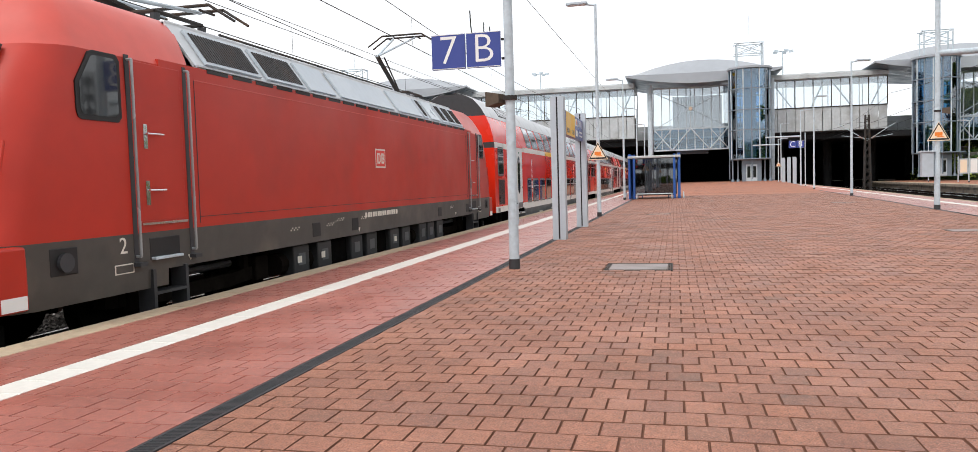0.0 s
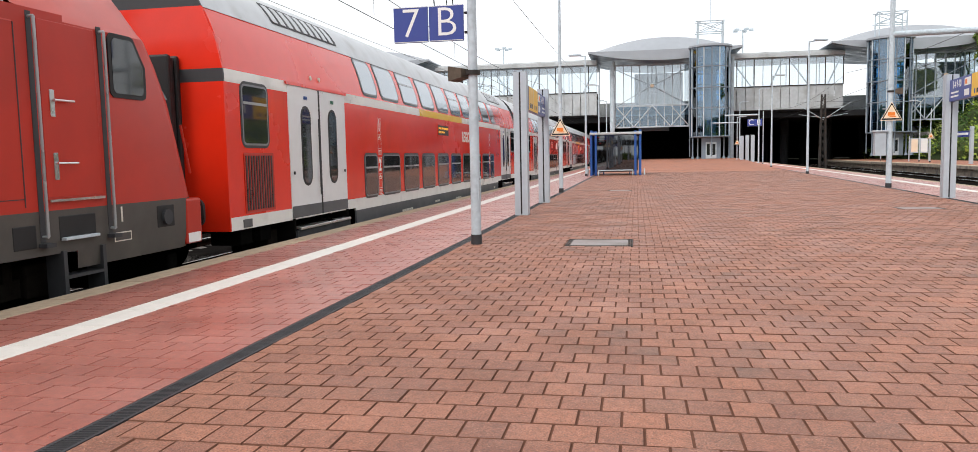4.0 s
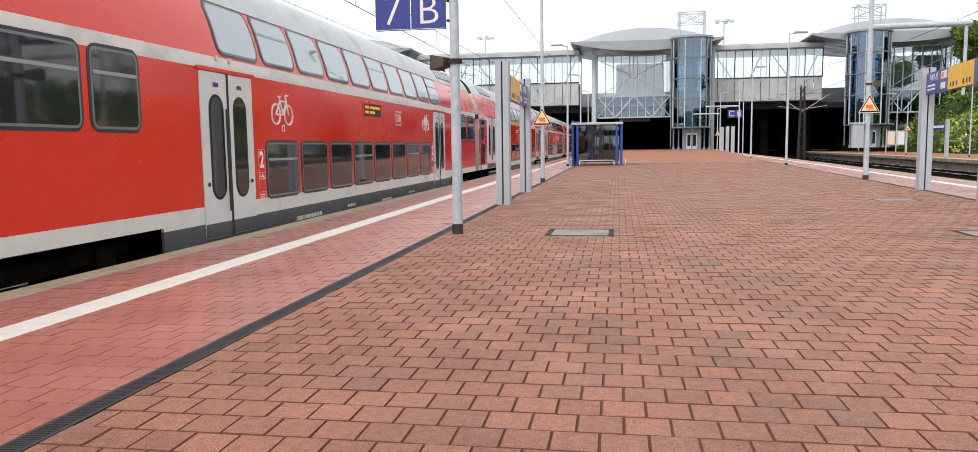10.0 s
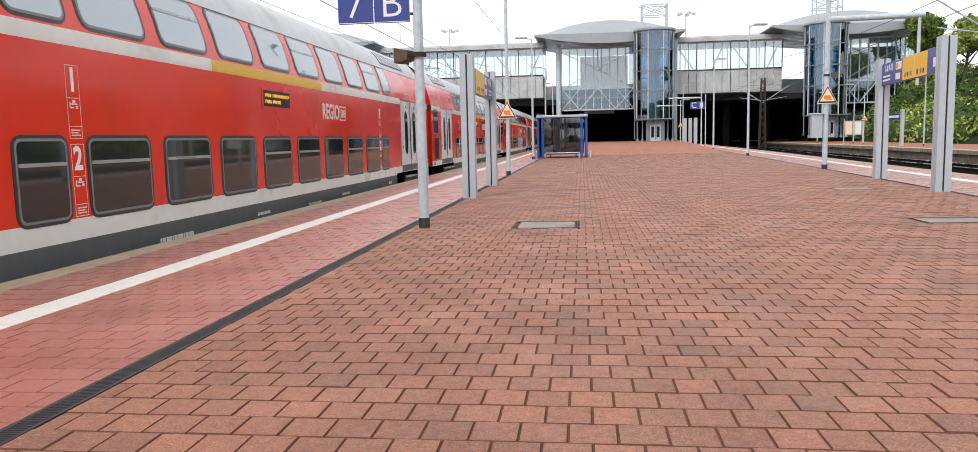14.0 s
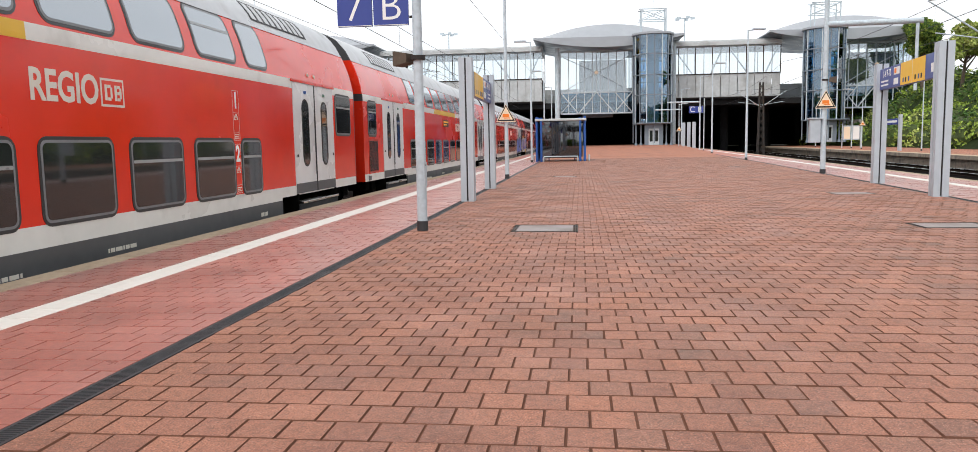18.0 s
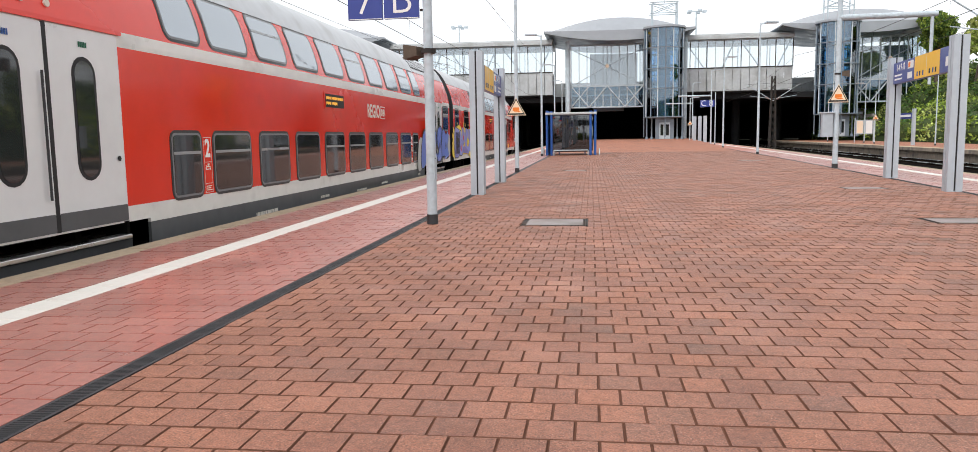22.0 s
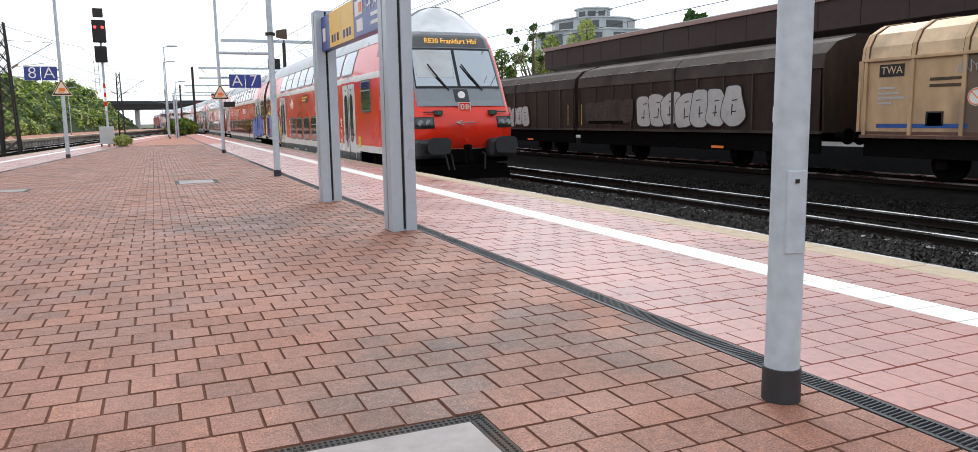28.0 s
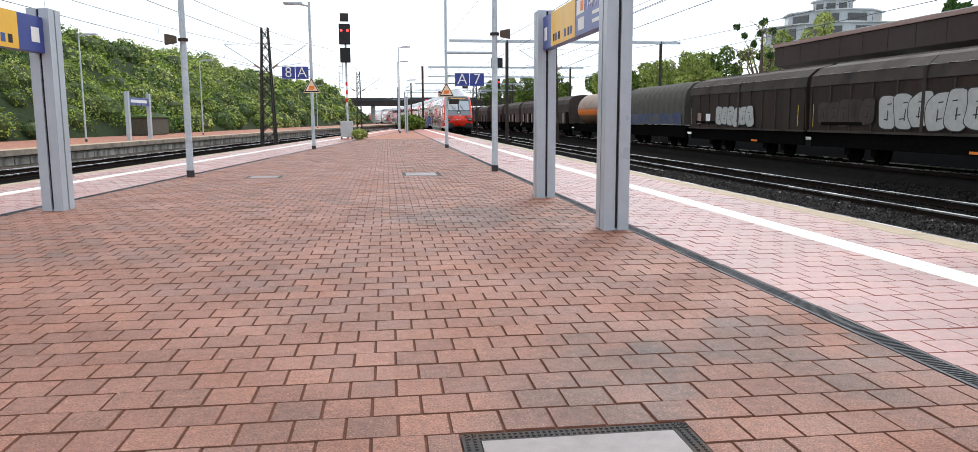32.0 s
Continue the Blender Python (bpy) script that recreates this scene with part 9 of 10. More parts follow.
def hall(x0, x1, tower_x, clear):
    """Shell-roofed hall front: lens-shaped zinc roof, tall glazing, truss band, round column and lift tower."""
    h = thing("station_hall", "glass station hall under a curved zinc shell roof", "station hall", group="station halls")
    m, hw = (x0 + x1) / 2, (x1 - x0) / 2
    n = 20

    def up(x):
        return 14.0 + 1.85 * (1 - ((x - m) / hw) ** 2)

    def lo(x):
        return 13.9 - 1.15 * (1 - ((x - m) / hw) ** 2)
    ring = [(x0 + 2 * hw * k / n) for k in range(n + 1)]
    bm = bmesh.new()
    secs = []
    for y, s in ((YB - 3.6, 0.0), (YB - 1.2, 1.0), (YB + 12.0, 1.0)):
        top = [(x, y, lo(x) + 0.28 + (up(x) - lo(x) - 0.28) * (0.35 + 0.65 * s)) for x in ring]
        bot = [(x, y, lo(x)) for x in reversed(ring)]
        secs.append(top + bot)
    loft(bm, secs)
    part("shell_roof", bm, "shell", h, "curved zinc shell roof with sharp eaves")
    bm = bmesh.new()
    loft(bm, [[(x, y, lo(x) - 0.02) for x in ring] for y in (YB - 3.3, YB + 11.8)], close_ring=False)
    part("soffit", bm, "frameblue", h)
    gx0, gx1 = x0 + 3.3, tower_x - 2.4
    if not clear:
        gx0, gx1 = tower_x + 2.4, x1 - 1.5
    k = max(2, round((gx1 - gx0) / 1.0))
    w = (gx1 - gx0) / k
    for j in range(k):
        xa = gx0 + w * j
        part("pane", boxes((xa + 0.03, xa + w - 0.03, YB - 0.4, YB - 0.385, 7.5, 12.6)), "glass", h)
        part("pane", boxes((xa + 0.03, xa + w - 0.03, YB - 0.4, YB - 0.385, 4.8, 7.3)), "towerglass", h)
    for j in range(k + 1):
        xa = gx0 + w * j
        part("mullion", boxes((xa - 0.05, xa + 0.05, YB - 0.5, YB - 0.34, 4.7, 12.7)), "galv", h)
    for z in (4.7, 7.4, 12.6):
        part("transom", boxes((gx0, gx1, YB - 0.62, YB - 0.3, z - 0.09, z + 0.09)), "galv", h)
    c = (gx0 + gx1) / 2
    for rod in (((gx0, YB - 0.7, 7.4), (gx0 + (c - gx0) * 0.5, YB - 0.7, 4.7), 0.08), (((gx0 + c) / 2, YB - 0.7, 4.7), (c, YB - 0.7, 7.4), 0.08), ((c, YB - 0.7, 7.4), ((c + gx1) / 2, YB - 0.7, 4.7), 0.08), (((c + gx1) / 2, YB - 0.7, 4.7), (gx1, YB - 0.7, 7.4), 0.08), ((gx0, YB - 0.7, 4.7), ((gx0 + c) / 2, YB - 0.7, 7.4), 0.06), (((c + gx1) / 2, YB - 0.7, 7.4), (gx1, YB - 0.7, 4.7), 0.06)):
        part("truss_brace", rods(rod), "galv", h)
    for rod in (((gx0 + 0.4, YB - 0.7, 11.9), (c, YB - 0.7, 9.9), 0.04), ((gx1 - 0.4, YB - 0.7, 11.9), (c, YB - 0.7, 9.9), 0.04), ((gx0 + 0.4, YB - 0.7, 7.6), (c, YB - 0.7, 9.9), 0.04), ((gx1 - 0.4, YB - 0.7, 7.6), (c, YB - 0.7, 9.9), 0.04), ((c, YB - 0.7, 7.5), (c, YB - 0.7, 12.4), 0.05)):
        part("star_tie", rods(rod), "galv", h)
    part("tie_boss", rods(((c, YB - 0.8, 9.9), (c, YB - 0.74, 9.9), 0.24), seg=20), "warnpale", h, "small round pale boss where the ties meet")
    part("hall_core", boxes((c - 2.2, gx1 - 0.5, YB + 4.0, YB + 8.0, 7.0, 11.9)), "frameblue", h)
    part("hall_floor", boxes((gx0, gx1, YB, YB + 11, 6.9, 7.2)), "concrete", h)
    for xa in ((x0 + 2.9, x1 - 1.0) if clear else (x1 - 1.0,)):
        part("column", rods(((xa, YB - 0.9, -0.8), (xa, YB - 0.9, 13.1), 0.33), seg=18), "galv", h, "round steel column")
    return h


def lift_tower(x, label):
    """Round glazed lift tower with rings, mullions, plinth feet, door and a steel crown frame."""
    t = thing("lift_tower", label, "lift tower", pose(x * 0.97, YB - 5.2, 0.5) @ Matrix.Diagonal((1, 1, 0.91, 1)), group="glass lift towers")
    r, n = 2.3, 16
    for k in range(n):
        a0, a1 = k * math.tau / n, (k + 1) * math.tau / n
        p0, p1 = (r * math.cos(a0), r * math.sin(a0)), (r * math.cos(a1), r * math.sin(a1))
        for z0, z1 in ((2.95, 6.6), (6.7, 9.2), (9.3, 11.9), (12.0, 14.4)):
            bm = bmesh.new()
            loft(bm, [[(p0[0] * s, p0[1] * s, z0), (p1[0] * s, p1[1] * s, z0), (p1[0] * s, p1[1] * s, z1), (p0[0] * s, p0[1] * s, z1)] for s in (0.99, 1.0)])
            part("pane", bm, "towerglass", t)
        part("mullion", rods(((p0[0] * 1.02, p0[1] * 1.02, 0.3 if k % 4 == 0 else 2.9), (p0[0] * 1.02, p0[1] * 1.02, 14.5), 0.07), seg=6), "galv" if k % 2 else "frameblue", t)
    for z in (2.9, 6.65, 9.25, 11.95, 14.5):
        bm = bmesh.new()
        loft(bm, [[(rr * math.cos(a), rr * math.sin(a), z + d) for a in [q * math.tau / 32 for q in range(32)]] for rr, d in ((2.2, -0.06), (2.42, -0.06), (2.42, 0.06), (2.2, 0.06))])
        part("ring", bm, "frameblue", t)
    part("cap", rods(((0, 0, 14.5), (0, 0, 14.75), 2.55), seg=32), "shell", t)
    part("shaft_core", boxes((-0.7, 0.7, 0.3, 1.3, 0.0, 14.4)), "clad", t)
    for z in (4.2, 5.6, 7.0, 8.4, 9.8, 11.2, 12.6):
        part("shaft_ring", boxes((-1.5, 1.5, -0.2, 1.4, z, z + 0.1)), "galv", t)
    for s in (-1, 1):
        for q in (1.5, 2.1):
            part("foot", rods(((s * q, -1.4, 0.0), (s * q, -1.4, 0.35), 0.22, 0.14), ((s * q, -1.4, 0.3), (s * q, -1.4, 2.9), 0.09), seg=12), "frameblue", t)
    part("door_frame", boxes((-1.1, 1.1, -1.75, -1.6, 0, 2.75)), "frameblue", t)
    for a, b in ((-0.62, -0.03), (0.03, 0.62)):
        part("door_leaf", boxes((a, b, -1.8, -1.75, 0.05, 2.2)), "galv", t)
        part("door_pane", boxes((a + 0.12, b - 0.12, -1.81, -1.8, 0.5, 1.95)), "darkglass", t)
    part("canopy", boxes((-2.2, 2.2, -2.7, -1.6, 2.85, 2.98), bevel=0.02), "frameblue", t)
    w = 1.45
    for sx in (-w, w):
        for sy in (-0.8, 0.8):
            part("crown_post", rods(((sx, sy, 14.7), (sx, sy, 17.9), 0.08)), "galv", t)
    for sy in (-0.8, 0.8):
        part("crown_beam", rods(((-w - 0.3, sy, 17.9), (w + 0.1, sy, 17.9), 0.07), ((-w, sy, 16.6), (w, sy, 17.8), 0.05), ((w, sy, 16.6), (-w, sy, 17.8), 0.05), ((-w - 0.3, sy, 16.5), (w, sy, 16.5), 0.06)), "galv", t)
    for sx in (-w, w):
        part("crown_tie", rods(((sx, -0.8, 17.9), (sx, 0.8, 17.9), 0.06)), "galv", t)
    part("rod_antenna", rods(((0, 0, 17.9), (0, 0, 21.5), 0.03)), "galv", t)


for a, b in ((-52, -45), (-26.5, -5.0), (11.4, 25.0), (38.0, 41.0), (-90, -74)):
    bridge(a, b)
hall(-5.9, 12.7, 9.0, True)
hall(22.8, 42.0, 29.6, False)
hall(-45.0, -26.5, -42.8, False)
hall(-74.0, -52.0, -62.0, False)
for x in (9.0, 29.6, -42.8, -62.0):
    lift_tower(x, "round blue-glass lift tower with steel crown frame")

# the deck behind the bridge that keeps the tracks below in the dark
deck = thing("station_deck", "concrete deck, darkened for shade, with added walls over the tracks", "station hall", kind="structure")
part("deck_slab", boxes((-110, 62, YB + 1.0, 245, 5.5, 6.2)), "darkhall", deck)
# End and side walls are added to keep daylight out below the deck.
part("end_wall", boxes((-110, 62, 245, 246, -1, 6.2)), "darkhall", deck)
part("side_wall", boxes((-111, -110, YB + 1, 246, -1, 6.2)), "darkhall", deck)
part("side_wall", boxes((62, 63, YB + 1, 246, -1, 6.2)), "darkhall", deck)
part("deck_building", boxes((-95, 45, YB + 14, 240, 6.2, 8.8)), "clad", deck)
part("lit_sign", boxes((0.2, 4.2, YB + 1.2, YB + 1.4, 4.2, 5.4)), "skirt", deck)
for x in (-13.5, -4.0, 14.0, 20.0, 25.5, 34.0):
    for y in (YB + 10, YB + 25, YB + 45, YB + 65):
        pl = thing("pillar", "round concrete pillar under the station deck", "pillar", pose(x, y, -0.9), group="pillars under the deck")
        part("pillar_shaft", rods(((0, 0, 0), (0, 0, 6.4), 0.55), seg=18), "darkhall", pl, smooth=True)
stair = thing("stairway", "grey stairway rising behind the far platform", "stairs", pose(36.0, YB - 1, 0))
for k in range(24):
    part("step", boxes((-1.6, 1.6, 0.3 * k, 0.3 * k + 0.32, 0, 0.17 * (k + 1))), "concrete", stair)
part("cheek_wall", boxes((-1.9, -1.62, -0.6, 7.4, 0, 3.2)), "concrete", stair)

# floodlight masts behind the roof
for x, y in ((15.7, 122), (-22.0, 130)):
    m = thing("floodlight_mast", "tall mast with a ring of floodlights", "light mast", pose(x, y, 0))
    part("shaft", rods(((0, 0, 8.8), (0, 0, 19.4), 0.16, 0.09)), "galv", m)
    for k in range(5):
        a = k * math.tau / 5
        part("floodlight", boxes((1.2 * math.cos(a) - 0.3, 1.2 * math.cos(a) + 0.3, 1.2 * math.sin(a) - 0.2, 1.2 * math.sin(a) + 0.2, 19.2, 19.55), bevel=0.03), "galv", m)
        part("arm", rods(((0, 0, 19.4), (1.2 * math.cos(a), 1.2 * math.sin(a), 19.4), 0.04)), "galv", m)

# town buildings behind the hall roofs
for x0, x1, y0, z0, z1, mt in ((-126, -106, 130, 8, 26.5, "house"), (-106, -100, 129, 8, 27.5, "signyellow"), (-100, -80, 131, 8, 25.0, "frameblue"), (-84, -72, 128, 8, 20.5, "orange")):
    o = thing("office_block", "modern office block with glass and ochre cladding", "office building", kind="")
    part("wall", boxes((x0, x1, y0, y0 + 14, z0 - 9, z1)), mt, o)
    part("roof", boxes((x0 - 0.3, x1 + 0.3, y0 - 0.3, y0 + 14.3, z1, z1 + 0.4)), "clad", o)
    nx = int((x1 - x0) / 2.2)
    for k in range(nx):
        for z in (z1 - 3.0, z1 - 6.2):
            w = part("window", boxes((x0 + 0.4 + 2.2 * k, x0 + 2.1 + 2.2 * k, y0 - 0.08, y0 - 0.02, z, z + 2.0)), "winrim", o)
            part("pane", boxes((x0 + 0.5 + 2.2 * k, x0 + 2.0 + 2.2 * k, y0 - 0.1, y0 - 0.08, z + 0.1, z + 1.9)), "darkglass", w)

# ---- long brown canopy of the further platforms behind the goods train ----
can = thing("platform_canopy", "long brown station canopy with a copper edge behind the goods train", "canopy", kind="structure")
cy0, cy1 = -46.2, 94.0
bm = bmesh.new()
prism(bm, [(-24.0, 4.35), (-24.0, 5.45), (-24.3, 5.6), (-45, 5.9), (-45, 4.5), (-25.0, 4.1)], "y", cy0, cy1)
part("canopy_body", bm, "soffit", can, "dark brown canopy cladding")
part("fascia", boxes((-24.02, -23.9, cy0 - 0.1, cy1, 5.46, 5.66)), "copper", can, "reddish copper edge")
part("end_fascia", boxes((-45, -24, cy0 - 0.12, cy0 - 0.02, 5.5, 5.72)), "copper", can)
for k in range(70):
    y = cy0 + 1 + 2.0 * k
    part("fascia_seam", boxes((-24.005, -23.985, y, y + 0.02, 4.4, 5.45)), "black", can)
part("down_light_track", boxes((-24.6, -24.5, cy0, cy1, 4.0, 4.06)), "steel", can)
for k in range(12):
    y = -40 + 11.5 * k
    p = thing("canopy_column", "round steel canopy column on the far platform", "column", pose(-26.5, y, 0), group="canopy columns")
    part("shaft", rods(((0, 0, -0.1), (0, 0, 4.3), 0.16), seg=14), "galv", p, smooth=True)
plat = thing("rear_platform", "rear platform under the brown canopy", "platform", kind="structure")
# Core is near black, standing for shade behind the wagon wheels.
part("platform_core", boxes((-44, -22.2, -120, 100, -1.0, -0.02)), "darkhall", plat)
part("paving_surface", boxes((-44, -22.2, -120, 100, -0.016, 0.0)), "concrete", plat)
part("rear_wall", boxes((-44.5, -44.0, cy0, 100, -1.0, 1.2)), "soffit", plat)

# ---- overgrown bank along the curved side, trees, masts, wires, road bridge ----
def rise(y):
    """The bank stands higher along the near half of the platform."""
    return 1.27 - 0.27 * min(1.0, max(0.0, (y + 10) / 50))


bank = thing("bank", "steep overgrown railway bank", "embankment", kind="structure")
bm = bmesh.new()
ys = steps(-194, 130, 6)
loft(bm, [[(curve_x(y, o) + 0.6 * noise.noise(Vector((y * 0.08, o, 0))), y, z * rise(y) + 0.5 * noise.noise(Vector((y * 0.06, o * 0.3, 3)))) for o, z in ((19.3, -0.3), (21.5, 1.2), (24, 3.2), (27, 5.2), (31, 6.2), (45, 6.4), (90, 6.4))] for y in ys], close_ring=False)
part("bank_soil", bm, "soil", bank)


def bank_shrubs(seed, y0, y1, n, size, share, mix):
    """Shrub crowns on the slope: each an added rounded core, darkened for inner shade, with leaf tufts on its upper and
    outer side.
    """
    rr = random.Random(seed)
    crowns = []
    for _ in range(int((y1 - y0) * share)):
        y, q = rr.uniform(y0, y1), rr.random() ** 0.8
        o = 19.9 + 11.5 * q
        r = rr.uniform(0.7, 1.5) * (1.5 if rr.random() < 0.25 else 1.0)
        z = (0.1 + 6.0 * min(1, q * 1.15)) * rise(y) + rr.uniform(-0.2, 0.6)
        crowns.append((Vector((curve_x(y, o), y, z)), r * 0.95, r * rr.uniform(1.0, 1.4), r * rr.uniform(0.75, 1.15)))
    total = sum(a * b + b * c for _, a, b, c in crowns)
    leaves = {m: ([], []) for m in ("leaf", "leafpale", "leafdark")}
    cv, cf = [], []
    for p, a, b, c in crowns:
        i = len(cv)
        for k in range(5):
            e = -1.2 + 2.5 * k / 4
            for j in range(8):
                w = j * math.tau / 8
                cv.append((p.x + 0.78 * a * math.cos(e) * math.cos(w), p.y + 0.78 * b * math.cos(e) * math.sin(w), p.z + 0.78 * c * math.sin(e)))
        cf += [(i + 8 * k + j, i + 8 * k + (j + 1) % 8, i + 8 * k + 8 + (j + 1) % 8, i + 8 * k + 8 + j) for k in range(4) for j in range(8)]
        tone = rr.random() + 0.25 * noise.noise(p * 0.12)
        main = "leaf" if tone < mix[0] else "leafpale" if tone < mix[1] else "leafdark"
        ph = rr.uniform(0, 9)
        for _ in range(int(n * (a * b + b * c) / total)):
            w, h = rr.uniform(0, math.tau), rr.uniform(-0.55, 1)
            f = math.sqrt(1 - h * h)
            out = Vector((f * math.cos(w), f * math.sin(w), h))
            lump = 0.86 + 0.3 * noise.noise(out * 2.2 + Vector((ph, ph, 0))) + rr.uniform(-0.06, 0.12)
            at = p + Vector((a * out.x, b * out.y, c * out.z)) * lump
            d = (Vector((rr.gauss(0, 1), rr.gauss(0, 1), rr.gauss(0, 1))) * 0.6 + out * 0.7 + Vector((0, 0, 0.35))).normalized()
            e = d.orthogonal().normalized()
            e.rotate(Matrix.Rotation(rr.uniform(0, 6.28), 3, d))
            g = d.cross(e)
            s = size * rr.uniform(0.6, 1.5)
            v, fc = leaves[main if rr.random() < 0.85 else "leaf"]
            i = len(v)
            v += [tuple(at - e * s), tuple(at + g * s * 0.55 + d * s * 0.2), tuple(at + e * s), tuple(at - g * s * 0.55 + d * s * 0.2)]
            fc += [(i, i + 1, i + 2), (i, i + 2, i + 3)]
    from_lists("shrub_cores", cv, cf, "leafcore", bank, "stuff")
    for m, (v, fc) in leaves.items():
        from_lists("bank_foliage", v, fc, m, bank, "stuff")


for seed, y0, y1, n, size, share, mix in ((1, -66, -26, 150000, 0.085, 7.0, (0.45, 0.8)), (2, -125, -66, 80000, 0.14, 5.5, (0.45, 0.8)), (3, -190, -125, 12000, 0.3, 3.4, (0.45, 0.75)), (4, -26, 56, 9000, 0.4, 2.4, (0.45, 0.75)), (5, 56, 125, 80000, 0.15, 5.5, (0.5, 0.62))):
    bank_shrubs(seed, y0, y1, n, size, share, mix)


def tree(x, y, z, h, spread, label, mats, seed, n=2600, size=0.26, bare=False, narrow=1.0):
    """A tapered trunk that forks into limbs, with leaf tufts round the limbs' ends."""
    t = thing("tree", label, "tree", pose(x, y, z))
    rr = random.Random(seed)
    bm = bmesh.new()
    lobes = []
    top = Vector((rr.uniform(-0.3, 0.3), rr.uniform(-0.3, 0.3), h * 0.5))
    rod(bm, (0, 0, -0.5), top, 0.03 * h, 0.018 * h, seg=8)
    for k in range(9):
        a = rr.uniform(0, math.tau)
        b = top * rr.uniform(0.55, 1.0)
        e = b + Vector((math.cos(a) * spread * rr.uniform(0.35, 0.8), math.sin(a) * spread * rr.uniform(0.35, 0.8) * narrow, h * rr.uniform(0.12, 0.42)))
        rod(bm, b, e, 0.012 * h, 0.005 * h, seg=6)
        lobes.append((*e, spread * rr.uniform(0.22, 0.42), spread * rr.uniform(0.22, 0.42), h * rr.uniform(0.08, 0.16)))
        for q in range(6 if bare else 3):
            f = e + Vector((rr.gauss(0, 1), rr.gauss(0, 1), rr.uniform(0.1, 1.3))) * spread * 0.28
            rod(bm, e, f, 0.005 * h, 0.0015 * h, seg=4)
            if bare and q % 2:
                g = f + Vector((rr.gauss(0, 1), rr.gauss(0, 1), rr.uniform(0, 1))) * spread * 0.15
                rod(bm, f, g, 0.002 * h, 0.001 * h, seg=4)
    rod(bm, top, (top.x, top.y, h * 0.95), 0.018 * h, 0.004 * h, seg=6)
    lobes.append((top.x, top.y, h * 0.88, spread * 0.35, spread * 0.35, h * 0.12))
    lobes.append((top.x, top.y, h * 0.66, spread * 0.6, spread * 0.6, h * 0.16))
    part("trunk", bm, "bark", t)
    for j, mt in enumerate(mats):
        part("crown", leaf_cloud(lobes, n // len(mats), size, rr), mt, t)
    return t


rr = random.Random(77)
hedge = thing("hedge", "overgrown hedge behind the rear platform", "hedge", pose(-50, 0, 0))
for mt in ("leafdark", "leaf"):
    part("foliage", leaf_cloud([(rr.uniform(-1.5, 1.5), -60 + 1.6 * k, rr.uniform(0.5, 3.5), 1.6, 1.8, 2.2) for k in range(100)], 9000, 0.3, rr), mt, hedge)["kind"] = "stuff"
tree(curve_x(-46, 27), -46, 6.4, 4.6, 2.6, "nearly bare tree with thin twigs on the bank", ("leafpale",), 11, n=260, size=0.1, bare=True)
tree(curve_x(-38, 29), -38, 7.0, 4.2, 2.6, "dense young tree on the bank", ("leaf", "leafdark"), 12, n=2200)
tree(curve_x(70, 26), 70, 5.0, 6.5, 3.2, "nearly bare tree on the bank", ("leafpale",), 13, n=400, size=0.14, bare=True)
tree(curve_x(96, 27.8), 96, 5.0, 9.8, 3.4, "bushy green tree beside the station hall", ("leaf", "leafdark"), 14, n=9000, size=0.18)
tree(curve_x(84, 27), 84, 5.0, 7.5, 4.2, "bushy green tree on the bank", ("leafpale", "leaf"), 15, n=8000, size=0.18)
for k, (x, y, h, mats) in enumerate(((-48.5, -82, 13.6, ("leafpale", "leafpale")), (-45.5, -86, 12, ("leafpale", "leaf")), (-36.5, -88, 9.6, ("leafpale", "leaf")), (-43.5, -96, 11, ("leaf", "leafdark")), (-34, -94, 9, ("leaf", "leafpale")), (-31, -98, 8, ("leafdark", "leaf")), (-41, -104, 11, ("leaf", "leafpale")), (-33, -112, 9, ("leaf", "leafpale")), (-36, -128, 10, ("leaf", "leafdark")), (-31, -140, 10, ("leafdark", "leaf")), (-28, -152, 10, ("leafdark", "leaf")), (-27, -168, 11, ("leafdark", "leaf")), (-25, -186, 11, ("leafdark", "leaf")))):
    tree(x, y, -0.5, h, 3.6, "spring-green tree beyond the goods train", mats, 30 + k, n=5200, size=0.17)
t = tree(-40, -80, -0.5, 12.2, 3.4, "thin tree with round mistletoe tufts", ("leafpale",), 51, n=350, size=0.14, bare=True)
rr = random.Random(9)
for k in range(9):
    p = (rr.uniform(-2.4, 2.4), rr.uniform(-2.4, 2.4), rr.uniform(7.6, 12.2))
    part("mistletoe", leaf_cloud([(*p, 0.42, 0.42, 0.4)], 160, 0.13, rr), "leafdark", t)
tree(-64, -82, -1.0, 15.8, 2.6, "tall dark tree beside the office building", ("leafdark",), 52, n=2200, size=0.35)
for k in range(7):
    tree(-68 + 0.5 * k, 18 + 6.2 * k, 0, 12.5 + 0.8 * (k % 3), 1.9, "tall narrow poplar behind the canopy", ("leafdark", "leaf"), 70 + k, n=2400, size=0.3)

